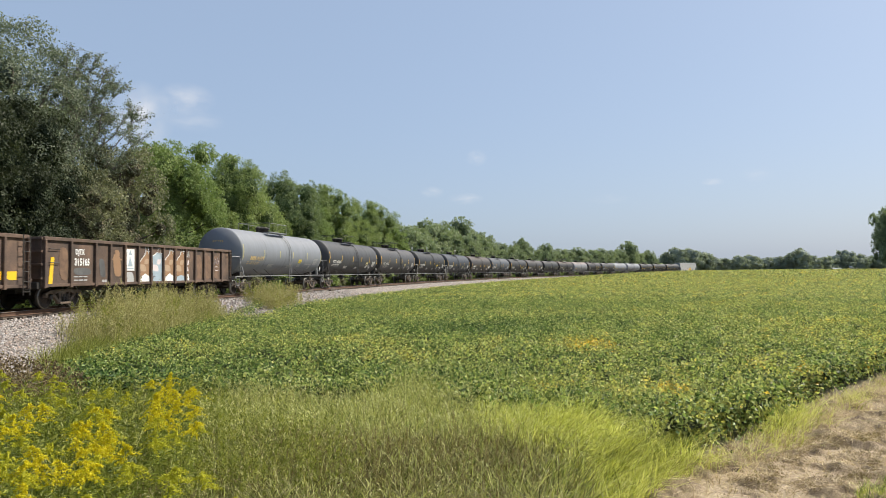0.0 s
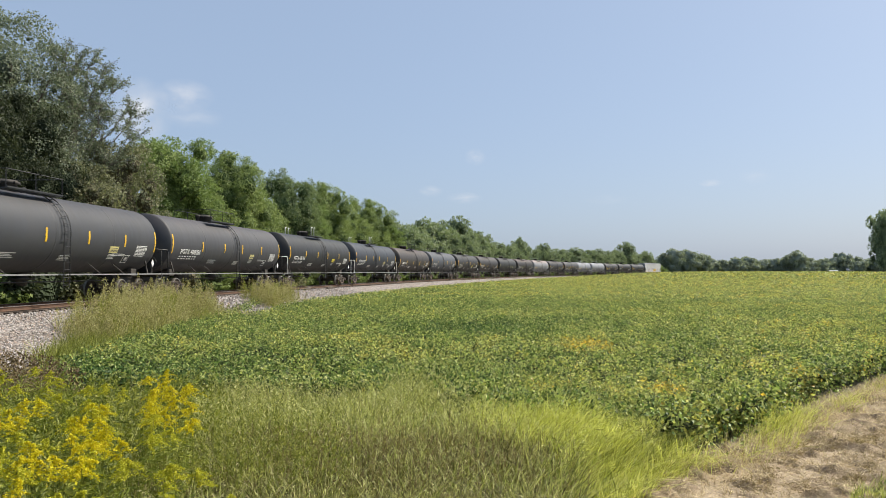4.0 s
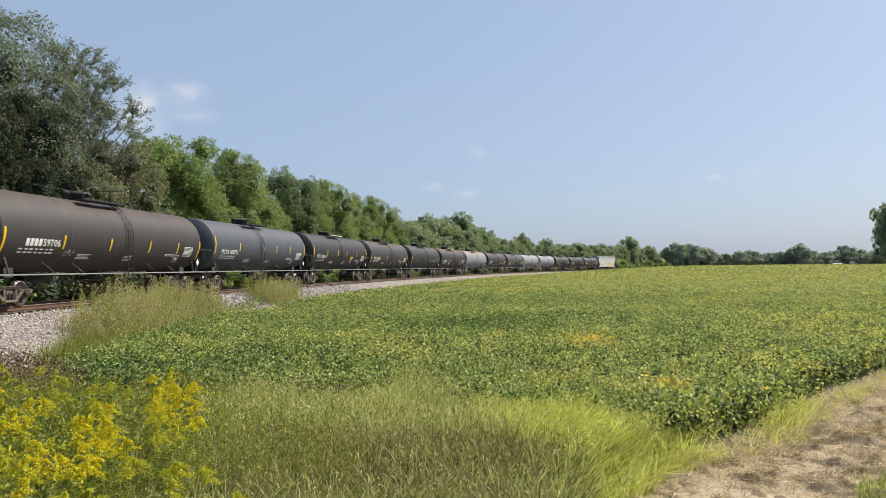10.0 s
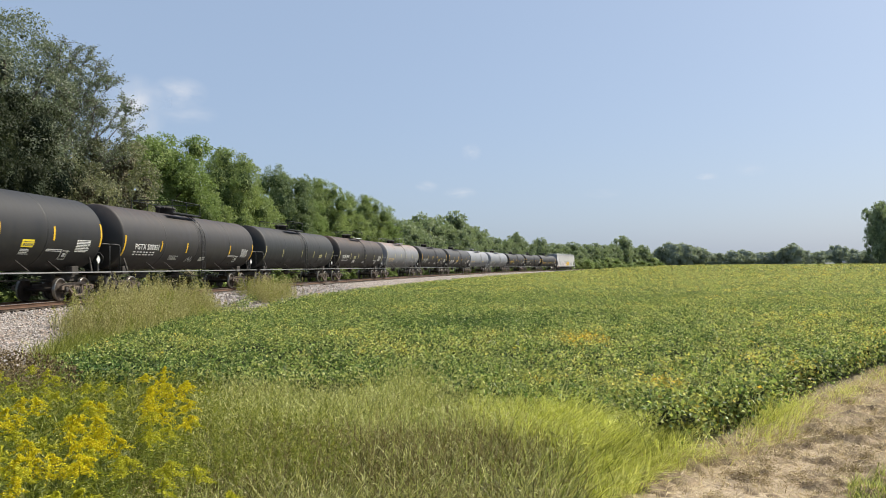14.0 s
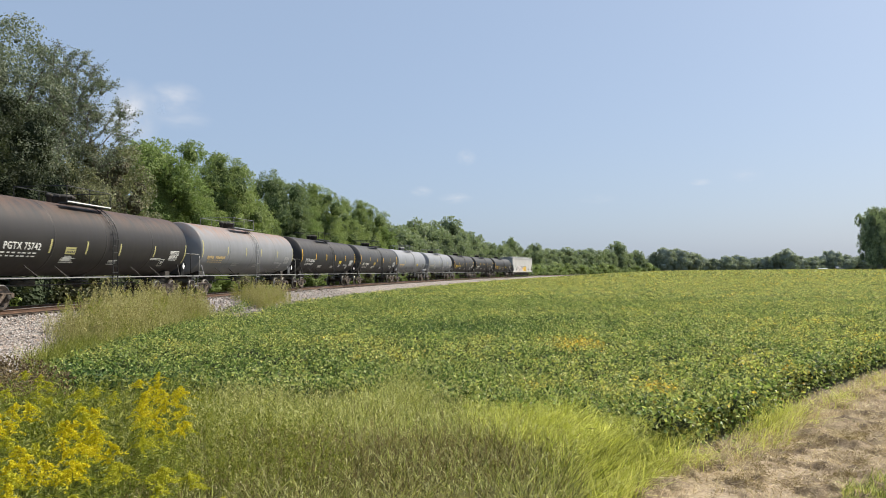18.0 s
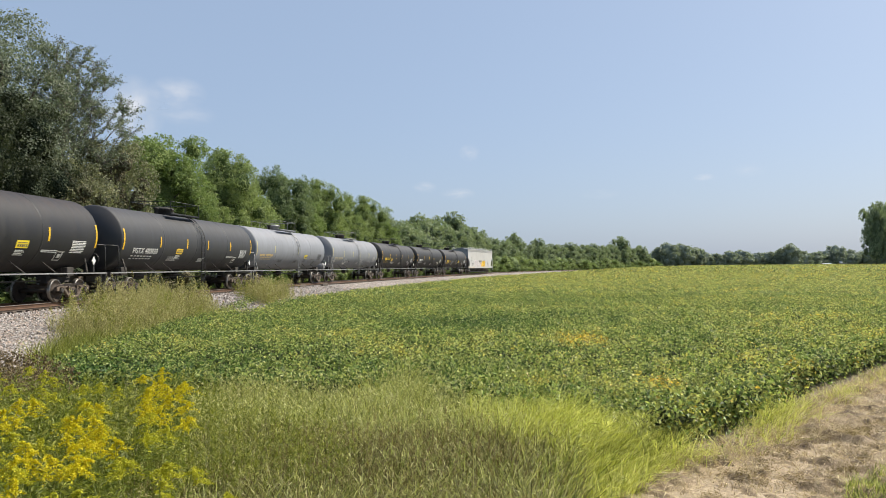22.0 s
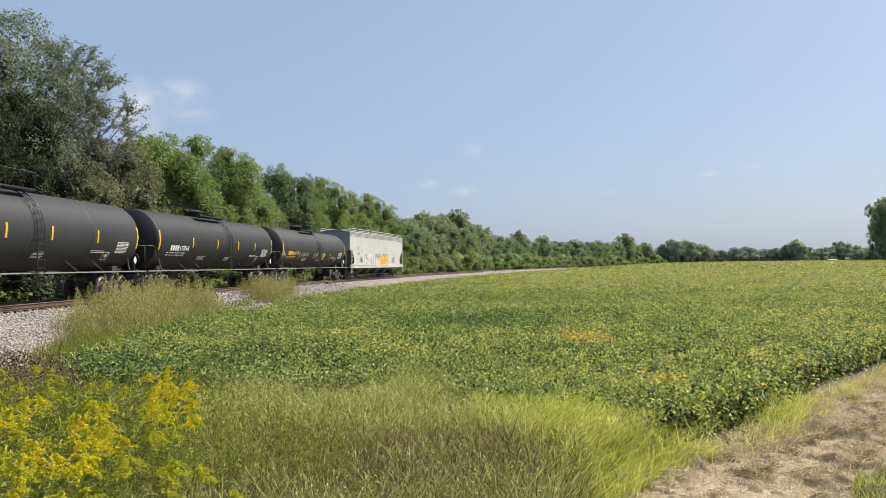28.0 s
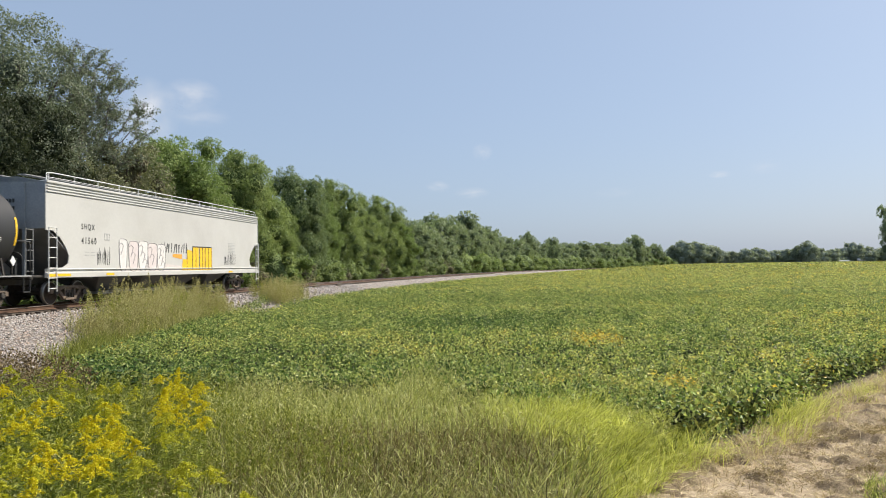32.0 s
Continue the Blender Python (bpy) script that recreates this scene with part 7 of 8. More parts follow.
def straw_cover():
    rng = np.random.RandomState(50)
    p = stand_on_thatch(patch_points(62000, STRAW, rng))
    p = p[rough(p[:, 0], p[:, 1], 0.45, 57) + 0.6 * rough(p[:, 0], p[:, 1], 0.16, 54) + rng.normal(0, 0.4, len(p)) > -0.25]
    p[:, 2] += 0.004 + 0.03 * rng.uniform(0, 1, len(p)) ** 2
    n = rng.normal(size=p.shape) * 0.45 + np.array([0, 0, 1.0])
    stuff("mown_straw", [leaf_quads(p, n, rng.uniform(0.07, 0.24, len(p)), rng.uniform(0.004, 0.009, len(p)), rng, along=rng.normal(size=p.shape) + np.array([0.9, 0.7, 0.0]))], M["straw"], "mown straw and dead grass lying on the ground", "straw")
    stuff("stubble", [blades(stand_on_thatch(patch_points(5200, STRAW, rng)), rng.uniform(0.03, 0.11, 5200), 0.008, np.column_stack([rng.normal(0, 0.5, (5200, 2)), np.zeros(5200)]), rng)], M["straw"], "short stiff stubble in the mown strip", "stubble")
    # low mounds of raked straw and dark clods
    m = stand_on_thatch(patch_points(150, STRAW, rng))
    c = np.repeat(m, 70, 0) + rng.normal(0, 1, (len(m) * 70, 3)) * np.array([0.16, 0.12, 0.0])
    c[:, 2] += np.abs(rng.normal(0, 0.06, len(c)))
    stuff("straw_mounds", [leaf_quads(c, rng.normal(size=c.shape) * 0.6 + np.array([0, 0, 1.0]), rng.uniform(0.05, 0.15, len(c)), 0.007, rng)], M["straw"], "small mounds of raked straw in the mown strip", "straw")
    m = stand_on_thatch(np.concatenate([patch_points(26, STRAW, rng), patch_points(46, [(2.9, 8.0), (5.0, 8.6), (7.4, 10.6), (7.6, 12.0), (5.0, 10.6), (3.6, 9.2)], rng)]))
    c = np.repeat(m, 130, 0) + rng.normal(0, 1, (len(m) * 130, 3)) * np.repeat(rng.uniform(0.3, 1.2, len(m)), 130)[:, None] * np.array([0.16, 0.10, 0.0])
    c[:, 2] += np.abs(rng.normal(0, 0.05, len(c)))
    stuff("withered_clumps", [leaf_quads(c, rng.normal(size=c.shape), rng.uniform(0.02, 0.06, len(c)), 0.006, rng)], M["rust_plume"], "brown withered clumps in the mown strip", "weeds")
    q = stand_on_thatch(patch_points(3600, [(3.9, 6.9), (4.4, 8.2), (5.2, 8.7), (6.6, 9.6), (6.2, 7.4), (4.6, 6.6)], rng))
    stuff("low_weeds", [blades(q, rng.uniform(0.06, 0.2, len(q)), 0.009, np.column_stack([rng.normal(0, 0.6, (len(q), 2)), np.zeros(len(q))]), rng)], M["grass"], "low green tufts in the mown strip", "weeds")


straw_cover()


# ---- goldenrod: stem, leaves and plume, in a few shapes that repeat
def goldenrod(seed, height, bloom_material, label, tint, stalks):
    rng = np.random.RandomState(seed)
    plant = tagged(new("goldenrod"), label, "goldenrod", "goldenrod in the verge")
    stems, leaf_c, leaf_u, bloom, bloom_u = [], [], [], [], []
    for k in range(stalks):
        foot = np.array([*rng.normal(0, 0.08, 2), 0.0])
        tip = foot + np.array([*rng.normal(0, 0.09, 2), height * rng.uniform(0.88, 1.0)])
        t = np.linspace(0, 1, 6)[:, None]
        line = foot + (tip - foot) * t + np.array([0.05, 0, 0]) * np.sin(t * 3)
        stems.append(tube(line, np.linspace(0.005, 0.002, 6), 4))
        for q in rng.uniform(0.25, 0.86, 60):
            a = rng.uniform(0, 6.28)
            out = np.array([math.cos(a), math.sin(a), 0.25])
            leaf_c.append(foot + (tip - foot) * q + out * 0.04), leaf_u.append(out)
        # an open plume: side sprays that arch out, droop and carry their flowers on the upper side
        way, tall = rng.uniform(0, 6.28), rng.uniform(0.10, 0.17)
        for q in np.linspace(0, 1, 15):
            a = way + rng.normal(0, 1.3)
            reach = (0.13 * (1 - q) ** 0.75 + 0.025) * rng.uniform(0.6, 1.25)
            out = np.array([math.cos(a), math.sin(a), 0.0])
            for e in np.linspace(0.12, 1, 9):
                c = tip - np.array([0, 0, tall * (1 - q)]) + out * reach * e + np.array([0, 0, reach * (0.75 * e - 0.8 * e * e)])
                for _ in range(3):
                    bloom.append(c + rng.normal(0, 0.005, 3) + np.array([0, 0, 0.004])), bloom_u.append(out + rng.normal(0, 0.5, 3))
    for line in stems:
        child("stem", joined("stem", [line], M["weed"]), plant)
    leaf_c, leaf_u, bloom = np.array(leaf_c), np.array(leaf_u), np.array(bloom)
    child("leaves", joined("leaves", [leaf_quads(leaf_c, rng.normal(size=leaf_c.shape) * 0.3 + np.array([0, 0, 1.0]), 0.09, 0.013, rng, along=leaf_u)], M["bud_leaf"]), plant, "narrow green leaves along the stems")["kind"] = "stuff"
    child("flower_plume", joined("flower_plume", [leaf_quads(bloom, rng.normal(size=bloom.shape) + np.array([0, 0, 0.8]), 0.027, 0.008, rng, along=np.array(bloom_u))], bloom_material), plant, tint)["kind"] = "stuff"
    return plant


FULL_BLOOM = [(-3.65, 9.62), (-2.9, 8.04), (-2.86, 8.42), (-2.57, 7.26), (-2.46, 6.76), (-2.61, 8.02), (-3.03, 6.45), (-2.99, 6.24), (-2.48, 5.81), (-2.57, 5.93), (-4.03, 7.35), (-3.78, 6.48), (-3.98, 6.74), (-2.81, 5.45), (-2.79, 5.09), (-2.63, 4.98), (-2.68, 5.16), (-2.9, 5.17), (-5.05, 8.38), (-3.06, 7.74), (-3.23, 7.3), (-2.75, 7.75), (-2.7, 7.5)]
IN_BUD = [(-4.84, 8.56), (-5.4, 10.14), (-5.54, 9.88), (-6.12, 10.32), (-4.39, 7.47), (-4.36, 7.75), (-4.13, 7.67), (-3.25, 6.93), (-2.66, 5.44), (-2.3, 5.92), (-2.41, 5.43), (-2.02, 4.68), (-3.23, 5.55), (-3.35, 5.89), (-3.34, 6.17), (-3.02, 5.1), (-2.79, 4.84), (-2.43, 4.54), (-2.25, 4.38), (-2.49, 6.66), (-2.31, 6.65), (-2.24, 6.2), (-1.62, 4.8), (-1.44, 4.51), (-1.77, 5.05), (-4.55, 8.92), (-4.25, 8.52), (-3.95, 8.5), (-3.78, 8.65), (-2.03, 5.33), (-2.1, 5.13), (-3.5, 7.6), (-3.6, 7.0), (-2.75, 6.3)]
gold_rng = random.Random(7)


def plant_goldenrod(kinds, spots, top):
    for k, (x, y) in enumerate(spots):
        z = float(ground_height(x, y))
        high = (top - z) / 1.15
        m = pose(x, y, z, 0, 0, gold_rng.uniform(0, 360))
        plant = kinds[k] if k < len(kinds) else copy_thing(kinds[k % len(kinds)], m)
        plant.matrix_basis = m @ Matrix.Diagonal((1, 1, max(0.55, high), 1))


plant_goldenrod([goldenrod(60 + k, 1.15, M["goldenrod"], "tall goldenrod in full yellow flower among weeds", "deep yellow plume of tiny flowers", (2, 1, 2, 2)[k]) for k in range(4)], FULL_BLOOM, 1.29)
plant_goldenrod([goldenrod(70 + k, 1.15, M["bud_plume"], "tall goldenrod with greenish-yellow plumes not yet open", "greenish-yellow plume of flower buds", (1, 2, 1)[k]) for k in range(3)], IN_BUD, 1.22)


# ---- trees: tapered trunk and limbs, a crown of many leaves in uneven clumps
def tree_meshes(seed, height, reach, low, leaves, size, material, lobes=34, sprays=20, core=0.55, spray=0.12):
    """Trunk, limbs and a crown of rounded boughs, each one covered with leafy sprays."""
    rng = np.random.RandomState(seed)
    t = np.linspace(0, 1, 8)
    sway = np.cumsum(rng.normal(0, 0.02 * height, (8, 2)), 0) * t[:, None]
    trunk_line = np.column_stack([sway, t * height * 0.82])
    wood = [tube(trunk_line, np.linspace(0.018, 0.004, 8) * height, 8)]
    # boughs: spread round an egg, the highest one at the tree's top
    k = np.arange(lobes)
    up = 1 - 2 * (k + 0.3) / lobes
    turn = k * 2.399 + rng.uniform(0, 6.28)
    bough_size = reach * rng.uniform(0.24, 0.42, lobes)
    mid, half = height * (1 + low) / 2, height * (1 - low) / 2
    girth = np.sqrt(np.clip(1 - np.abs(up) ** 2.6, 0, 1)) * (1.04 - 0.12 * up)
    bough = np.stack([np.cos(turn) * girth * (reach - bough_size), np.sin(turn) * girth * (reach - bough_size), mid + up * (half - bough_size)], -1)
    bough += rng.normal(0, 0.11 * reach, bough.shape) * np.array([1, 1, 0.6])
    for c in bough[::2]:
        foot = rng.uniform(0.25, 0.75)
        start = np.array([np.interp(foot, t, trunk_line[:, 0]), np.interp(foot, t, trunk_line[:, 1]), foot * height * 0.82])
        start[2] = min(start[2], c[2] * 0.8)
        s = np.linspace(0, 1, 5)[:, None]
        wood.append(tube(start + (c - start) * s + np.array([0, 0, -0.05 * height]) * s * (1 - s), np.linspace(0.007, 0.002, 5) * height, 5))
    # leafy sprays over the boughs, but none inside a neighbour
    away = unit(bough - np.array([0, 0, mid - 0.3 * half]))
    e = unit(rng.normal(size=(lobes, sprays, 3)) + 0.35 * away[:, None] + np.array([0, 0, 0.25]))
    tw = (bough[:, None] + e * (bough_size[:, None] * rng.uniform(0.7, 1.18, (lobes, sprays)))[:, :, None]).reshape(-1, 3)
    own = np.repeat(k, sprays)
    e = e.reshape(-1, 3)
    gap = np.linalg.norm(tw[:, None] - bough[None], axis=-1) / bough_size[None]
    gap[np.arange(len(tw)), own] = 9
    free = gap.min(1) > 0.68
    tw, e, own = tw[free], e[free], own[free]
    wide = reach * spray * rng.uniform(0.45, 1.3, len(tw))
    pick = rng.choice(len(tw), leaves, p=wide ** 1.5 / (wide ** 1.5).sum())
    q = unit(rng.normal(size=(leaves, 3))) * rng.uniform(0.05, 1, (leaves, 1)) ** 0.5
    q -= 0.45 * (q * e[pick]).sum(-1, keepdims=True) * e[pick]
    p = tw[pick] + q * wide[pick, None]
    n = e[pick] * 0.65 + q * 0.3 + rng.normal(size=p.shape) * 0.62 + np.array([0, 0, 0.3])
    # leaves that close each bough between its sprays
    fill = rng.uniform(size=leaves) < 0.34
    home = rng.choice(lobes, fill.sum(), p=bough_size ** 2 / (bough_size ** 2).sum())
    out = unit(rng.normal(size=(len(home), 3)) + 0.5 * away[home] + np.array([0, 0, 0.2]))
    p[fill] = bough[home] + out * (bough_size[home] * rng.uniform(0.6, 0.98, len(home)))[:, None]
    n[fill] = out * 0.6 + rng.normal(size=out.shape) * 0.6
    s = size * rng.uniform(0.6, 1.35, leaves)
    # the closed inside of each bough, a ball with the shade in its colour
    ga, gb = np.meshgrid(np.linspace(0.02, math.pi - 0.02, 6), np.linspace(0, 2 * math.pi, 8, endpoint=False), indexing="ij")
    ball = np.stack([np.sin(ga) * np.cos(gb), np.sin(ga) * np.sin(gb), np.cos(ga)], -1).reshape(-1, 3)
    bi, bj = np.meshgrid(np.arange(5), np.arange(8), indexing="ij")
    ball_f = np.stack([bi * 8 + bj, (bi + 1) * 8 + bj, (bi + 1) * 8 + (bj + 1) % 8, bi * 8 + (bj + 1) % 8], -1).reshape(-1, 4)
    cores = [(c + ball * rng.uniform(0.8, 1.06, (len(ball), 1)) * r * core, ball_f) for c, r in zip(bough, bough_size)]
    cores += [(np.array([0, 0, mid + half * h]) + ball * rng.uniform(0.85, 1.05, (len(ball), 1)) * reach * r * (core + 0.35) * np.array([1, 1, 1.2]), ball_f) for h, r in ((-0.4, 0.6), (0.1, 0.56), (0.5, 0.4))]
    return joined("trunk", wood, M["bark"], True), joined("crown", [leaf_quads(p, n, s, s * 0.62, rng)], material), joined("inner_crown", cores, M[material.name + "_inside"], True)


def open_tree(seed, height, reach, low, leaves, size, material):
    """A thinning tree: limbs, branches and bare twigs that show between sparse small leaves."""
    rng = np.random.RandomState(seed)
    t = np.linspace(0, 1, 8)
    trunk_line = np.column_stack([np.cumsum(rng.normal(0, 0.012 * height, (8, 2)), 0), t * height * 0.8])
    wood, twig_a, twig_b = [tube(trunk_line, np.linspace(0.018, 0.004, 8) * height, 8)], [], []

    def limb(a, b, thick, lift, points):
        q = np.linspace(0, 1, points)[:, None]
        line = a + (b - a) * q + np.array([0, 0, lift]) * q * (1 - q) + np.cumsum(rng.normal(0, 0.02, (points, 3)), 0) * np.linalg.norm(b - a)
        wood.append(tube(line, np.linspace(thick, thick * 0.35, points), 4))
        return line
    for k in range(44):
        rise = (k + 0.7) / 44
        a = k * 2.399
        foot = 0.22 + 0.68 * rise
        start = np.array([np.interp(foot, t, trunk_line[:, i]) for i in range(3)])
        top = height * (low + (0.97 - low) * (0.3 + 0.7 * rise))
        wide = reach * math.sqrt(max(0.05, 1 - (2 * (0.18 + 0.82 * rise) - 0.95) ** 2 * 0.9)) * rng.uniform(0.5, 0.9)
        line = limb(start, np.array([math.cos(a) * wide, math.sin(a) * wide, top]), 0.003 * height, -0.1 * wide, 7)
        for m in range(10):
            b0 = line[rng.randint(2, 7)]
            way = unit(rng.normal(size=3) + 0.7 * unit(line[-1] - start) + np.array([0, 0, 0.5]))
            branch = limb(b0, b0 + way * reach * rng.uniform(0.14, 0.26), 0.0014 * height, 0.1, 5)
            for _ in range(8):
                c0 = branch[rng.randint(1, 5)]
                c1 = c0 + unit(rng.normal(size=3) + 0.8 * way + np.array([0, 0, 0.3])) * reach * rng.uniform(0.06, 0.16)
                wood.append(tube([c0, (c0 + c1) / 2 + rng.normal(0, 0.03, 3), c1], np.array([0.0009, 0.0006, 0.0004]) * height, 3))
                twig_a.append(c0), twig_b.append(c1)
    twig_a, twig_b = np.array(twig_a), np.array(twig_b)
    thick = 1.0 + 0.5 * np.clip(1 - (twig_b[:, 2] / height - low) / (1 - low), 0, 1) ** 1.3
    pick = rng.choice(len(twig_a), leaves, p=thick / thick.sum())
    p = twig_a[pick] + (twig_b - twig_a)[pick] * rng.uniform(0.1, 1.1, (leaves, 1)) + rng.normal(0, 0.09, (leaves, 3))
    s = size * rng.uniform(0.6, 1.3, leaves)
    return joined("trunk", wood, M["grey_bark"], True), joined("crown", [leaf_quads(p, rng.normal(size=p.shape) + np.array([0, 0, 0.3]), s, s * 0.6, rng)], material), None


def tree_thing(meshes, m, label, group, name="tree", category="tree"):
    ob = tagged(new(name), label, category, group)
    child("trunk", meshes[0], ob)
    child("crown", meshes[1], ob)["kind"] = "stuff"
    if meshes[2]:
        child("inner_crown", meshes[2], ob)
    ob.matrix_basis = m
    return ob


NEAR = [tree_meshes(100 + k, 14, 4.6, 0.04, 34000, 0.20, M[kind]) for k, kind in enumerate(("leaf_a", "leaf_b", "leaf_a", "leaf_e"))]
DULL = tree_meshes(120, 12, 4.2, 0.05, 16000, 0.19, M["leaf_c"], 26, 20, 0.42)
BIG = [tree_meshes(130, 19, 6.2, 0.05, 48000, 0.23, M["leaf_d"], 46, 20, 0.6, 0.10), open_tree(131, 19, 5.0, 0.15, 70000, 0.125, M["leaf_grey"]), tree_meshes(132, 20, 5.6, 0.2, 40000, 0.17, M["leaf_grey"], 40, 24, 0.1, 0.12)]
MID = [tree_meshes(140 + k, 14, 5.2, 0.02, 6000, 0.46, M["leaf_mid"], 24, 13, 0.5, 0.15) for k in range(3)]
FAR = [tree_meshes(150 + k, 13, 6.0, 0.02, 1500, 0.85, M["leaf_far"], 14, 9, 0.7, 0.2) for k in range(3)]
BUSH = [tree_meshes(160 + k, 4, 2.4, 0.0, 1300, 0.26, M[kind], 9, 10, 0.66, 0.2) for k, kind in enumerate(("leaf_c", "leaf_a", "leaf_b", "leaf_d"))]
tree_rng = random.Random(11)


def plant_tree(meshes, own, s, d, height, label, group, name="tree", category="tree", wide=1.0):
    p = on_line(s, d)
    z = float(ground_height(p.x, p.y)) - 0.05
    k = height / own
    return tree_thing(meshes, pose(p.x, p.y, z, 0, 0, tree_rng.uniform(0, 360)) @ Matrix.Diagonal((k * wide, k * wide, k, 1)), label, group, name, category)


GREEN, LIGHT = "full green broadleaf tree beside the railway", "lighter green broadleaf tree beside the railway"
TALL = "tall dark green tree towering over the railway"
plant_tree(BIG[0], 19, 18.5, -13.5, 16.6, TALL, "trees along the track", wide=0.9)
plant_tree(BIG[0], 19, 24.0, -12.0, 13.6, TALL, "trees along the track", wide=0.85)
plant_tree(BIG[0], 19, 7.0, -12.6, 15.0, TALL, "trees along the track")
plant_tree(BIG[1], 19, 31.8, -13.5, 18.8, "tall thinning grey-green tree with bare twigs", "trees along the track", wide=1.22)
plant_tree(BIG[2], 20, 26.5, -14.5, 19.6, "tall grey-green tree with fine dusty leaves", "trees along the track")
plant_tree(DULL, 12, 33.0, -10.6, 12.4, "olive-brown tree with thin dull foliage", "trees along the track", wide=0.9)
plant_tree(DULL, 12, 28.0, -10.0, 10.0, "olive-brown tree with thin dull foliage", "trees along the track")
# along the line, height and spread of each crown, and which shape it takes
for s, h, wide, kind in [(43.0, 14.6, 1.0, 1), (49.5, 10.6, 1.0, 0), (55.5, 15.0, 0.86, 2), (61.5, 11.8, 1.0, 0), (69.0, 14.4, 0.95, 3), (76.0, 11.6, 1.1, 1), (83.0, 15.0, 0.95, 2), (92.0, 11.6, 1.1, 0), (101.5, 14.4, 0.95, 2), (110.0, 11.0, 1.2, 1), (50.5, 9.6, 1.2, 2), (64.5, 9.0, 1.2, 1)]:
    plant_tree(NEAR[kind], 14, s, -11.8 - tree_rng.uniform(0, 0.8), h, (GREEN, LIGHT, GREEN, "dark green broadleaf tree beside the railway")[kind], "trees along the track", wide=wide)
for k, s in enumerate(range(-25, 120, 22)):
    plant_tree(MID[k % 2], 14, s + tree_rng.uniform(-2, 2), -19 - tree_rng.uniform(0, 5), tree_rng.uniform(7.5, 9.5), GREEN, "trees along the track", wide=1.2)
for k, (s, h, wide) in enumerate([(119, 11.6, 1.1), (127, 11.8, 1.0), (136.5, 13.6, 1.05), (145, 13.2, 0.95), (155, 16.0, 0.78), (163, 13.4, 0.95), (170, 12.4, 1.0), (178.5, 13.6, 0.8), (187, 10.6, 1.0), (196, 10.8, 1.1), (206, 11.0, 1.0), (215, 13.0, 0.85), (225, 10.8, 1.1), (240, 12.6, 0.75), (250, 10.4, 1.1), (262, 10.8, 1.2), (274.5, 12.0, 1.2), (286, 10.2, 1.2), (297, 11.2, 1.2), (310, 12.6, 1.1), (320, 11.0, 1.2), (330, 12.0, 1.1), (343.5, 16.8, 0.9), (354, 11.6, 1.2), (367.5, 12.4, 1.1)]):
    plant_tree(MID[k % 3], 14, s, -11.4 - tree_rng.uniform(0, 1.2), h, LIGHT if k % 2 else GREEN, "trees along the track", wide=wide)
for k in range(46):
    s = -14 + k * 3.4 + tree_rng.uniform(-1, 1)
    plant_tree(BUSH[(0, 3, 1, 3)[k % 4] if s < 45 else (0, 1, 1, 2)[k % 4]], 4, s, -9.6 - tree_rng.uniform(0, 1.6), tree_rng.uniform(2.4, 4.6), "dull shaded shrub below the railway trees" if k % 4 == 0 else "shrub below the tall trees, shade put into its dark leaves" if s < 45 and k % 2 else "leafy green shrub below the railway trees", "shrubs along the track", "shrub", "shrub", 1.2)
for k in range(40):
    s = 142 + k * 6 + tree_rng.uniform(-2, 2)
    plant_tree(BUSH[1 + k % 2], 4, s, -8.4 - tree_rng.uniform(0, 1.6), tree_rng.uniform(3.6, 6.0), "leafy green shrub below the railway trees", "shrubs along the track", "shrub", "shrub", 1.5)


def far_tree(bearing, distance, height, wide=1.0, label="distant green tree at the field's far edge, haze in its leaf colour", fine=False):
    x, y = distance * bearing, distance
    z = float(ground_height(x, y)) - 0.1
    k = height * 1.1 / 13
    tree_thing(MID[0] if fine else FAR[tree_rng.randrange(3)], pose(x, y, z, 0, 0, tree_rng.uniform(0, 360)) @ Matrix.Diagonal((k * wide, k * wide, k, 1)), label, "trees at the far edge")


# bearings are metres sideways per metre ahead
for b, d, h, w in [(0.296, 470, 12.5, 1.2), (0.312, 465, 15.0, 1.1), (0.33, 465, 14.5, 1.1), (0.346, 470, 13.0, 1.2), (0.362, 480, 10.0, 1.4), (0.378, 480, 9.0, 1.4), (0.394, 480, 10.5, 1.3), (0.41, 485, 11.0, 1.3),
                   (0.427, 490, 9.5, 1.4), (0.443, 490, 10.0, 1.4), (0.46, 485, 11.5, 1.2), (0.475, 480, 14.0, 1.1), (0.49, 490, 10.5, 1.3), (0.507, 500, 10.0, 1.4), (0.522, 510, 11.0, 1.2), (0.535, 510, 14.0, 1.0), (0.553, 520, 11.0, 1.4),
                   (0.57, 520, 10.0, 1.4), (0.59, 520, 11.0, 1.4), (0.61, 520, 12.0, 1.4), (0.27, 480, 11.0, 1.4), (0.283, 520, 9.0, 1.6)]:
    far_tree(b, d, h, w)
for b, d, h, w in [(0.590, 300, 23.0, 0.6), (0.606, 305, 23.0, 0.75), (0.63, 310, 21.0, 0.8)]:
    far_tree(b, d, h * 0.95, w, "tall dark tree standing beside the far field", True)
for k in range(26):
    far_tree(0.25 + k * 0.0145, 545 + tree_rng.uniform(-10, 30), tree_rng.uniform(6, 9), 2.2, "distant hedge row behind the field, haze in its leaf colour")


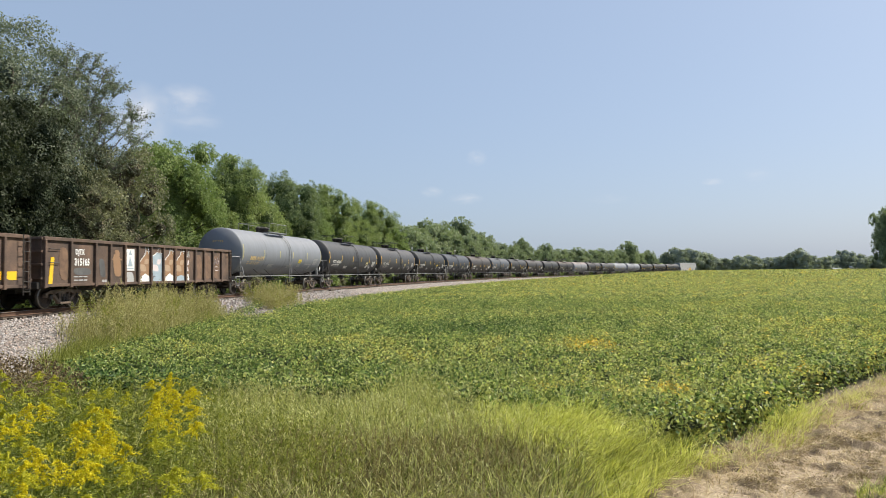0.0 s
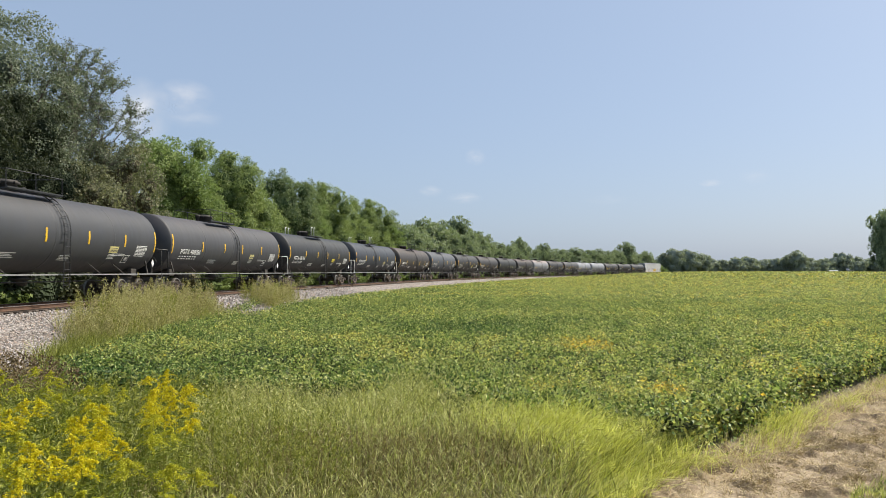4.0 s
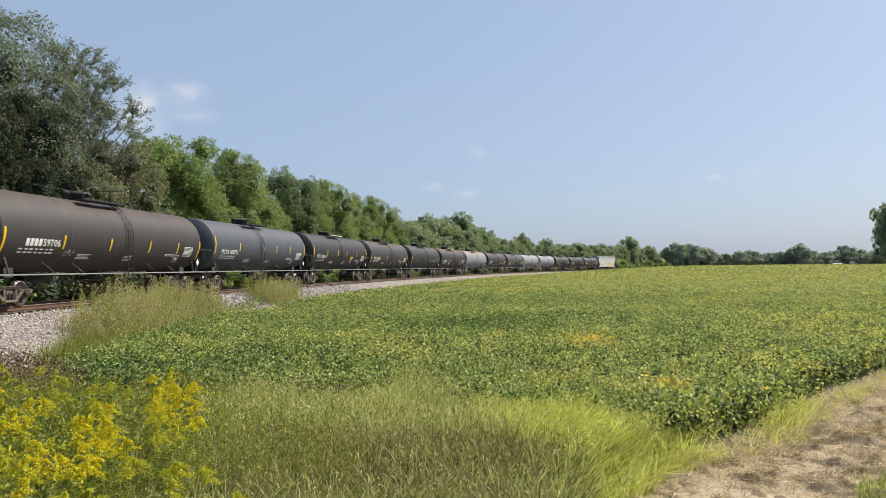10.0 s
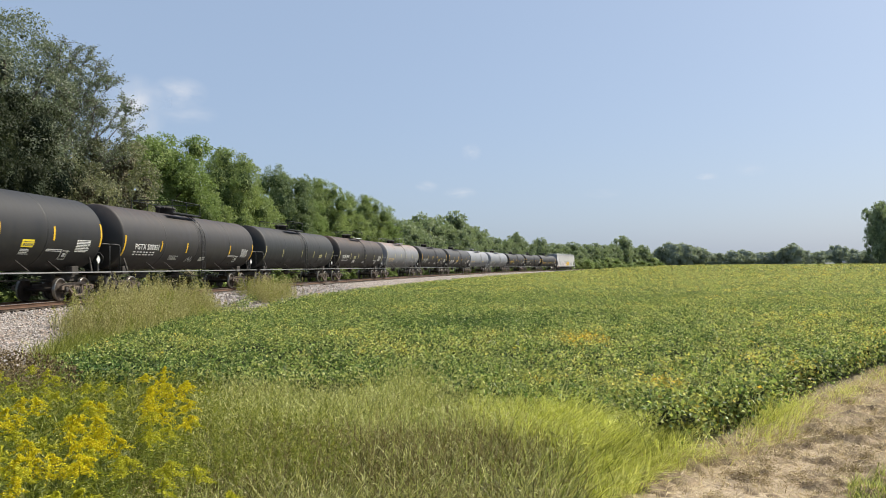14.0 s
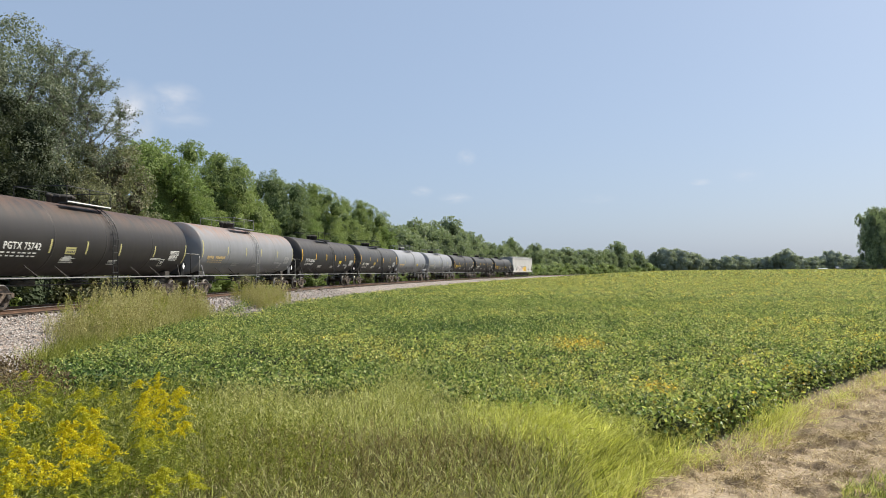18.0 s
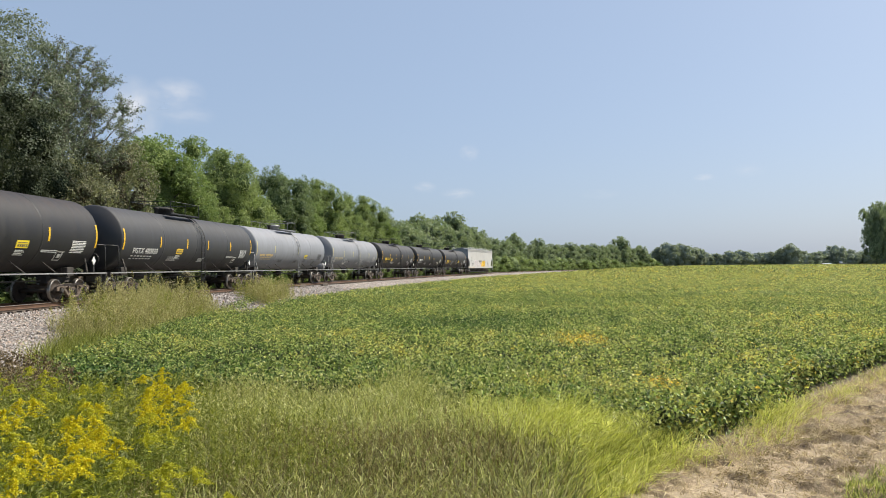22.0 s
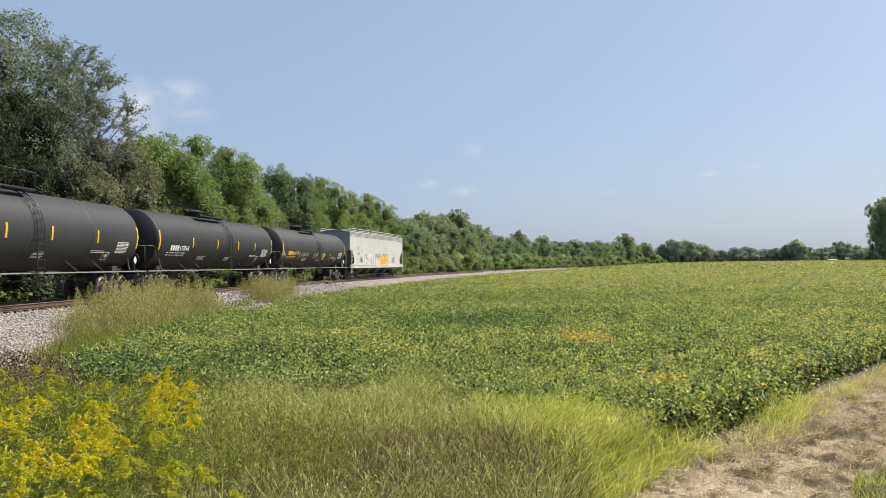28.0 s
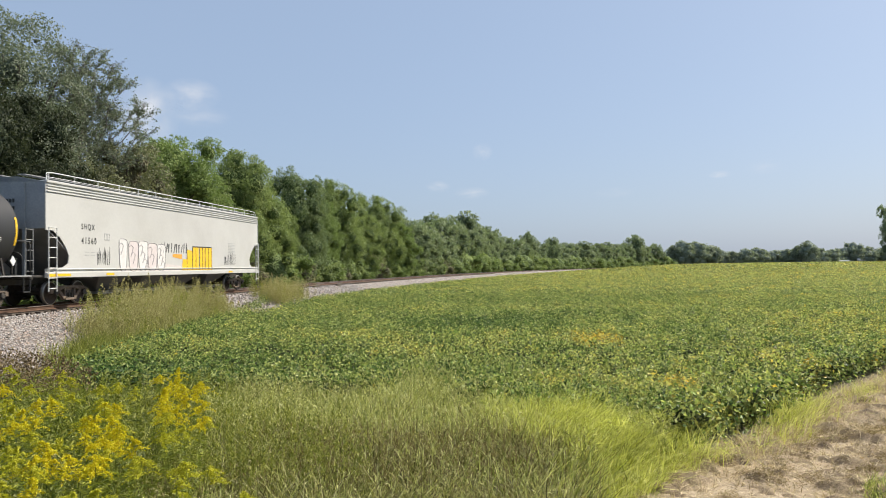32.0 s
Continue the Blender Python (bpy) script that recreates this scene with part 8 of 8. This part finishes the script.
# ---- small things along the line and at the far edge
def white_shed(bearing, distance, wide, high, turn, label):
    """A plain farm shed with a pitched roof and a dark door."""
    shed = tagged(new("farm_shed"), label, "shed")
    w, key, rise = wide / 2, f"{bearing}", min(1.45, high * 0.35)
    part("wall", [box(0, 0, high / 2, wide, 5.0, high)], M["hopper_white"], shed, "", "shedwall" + key, bevel=0.03)
    part("roof", [(np.array([(x, y, z + high) for x in (-w - 0.3, w + 0.3) for y, z in ((-2.9, -0.1), (0, rise - 0.15), (2.9, -0.1), (2.9, 0.05), (0, rise), (-2.9, 0.05))]), [(0, 1, 7, 6), (1, 2, 8, 7), (2, 3, 9, 8), (3, 4, 10, 9), (4, 5, 11, 10), (5, 0, 6, 11), (0, 5, 4, 3, 2, 1), (6, 7, 8, 9, 10, 11)])], M["hopper_grey"], shed, "", "shedroof" + key)
    part("door", [box(-w * 0.3, -2.53, high * 0.4, 2.4, 0.06, high * 0.8)], M["slope"], shed, "", "sheddoor" + key)
    x, y = bearing * distance, distance
    shed.matrix_basis = pose(x, y, float(ground_height(x, y)) - 0.05, 0, 0, turn)


white_shed(0.548, 500, 7.0, 3.0, -25, "small white farm shed at the far edge of the field")
white_shed(0.522, 482, 5.0, 1.6, -10, "low white farm shed behind the far field")
for k in range(9):
    far_tree(0.556 + 0.0075 * k, 395 + 3 * (k % 3), 6.0, 1.3, "dark clipped hedge below the tall tree")


def timber(s, d, length, turn):
    p = on_line(s, d)
    z = float(np.interp(d, [1.3, 2.3, 4.4, 6.6], [TIE_TOP - 0.09, TIE_TOP - 0.06, 0.44, -0.1]))
    t = tagged(new("old_tie", box_data("old_tie", (length, 0.24, 0.2), M["tie"], 0.02)), "dark discarded railway tie lying on the gravel", "railway tie", "discarded ties")
    t.matrix_basis = pose(p.x, p.y, z + 0.11, 0, -6, turn)


timber(30.8, 3.1, 1.5, 70)
timber(38.5, 2.2, 1.2, 82)
timber(44.0, 2.3, 1.0, 75)
timber(-1.0, 4.2, 0.5, 40)


def marker_post(s, d):
    p = on_line(s, d)
    post = tagged(new("marker_post"), "short dark marker post beside the track", "post")
    part("post", [box(0, 0, 0.7, 0.10, 0.10, 1.4)], M["tie"], post, "", "markpost", bevel=0.01)
    part("plate", [box(0, -0.06, 1.25, 0.24, 0.02, 0.3)], M["slope"], post, "", "markplate")
    post.matrix_basis = pose(p.x, p.y, 0.62, 0, 0, 0)


marker_post(138, 2.6)



motions()
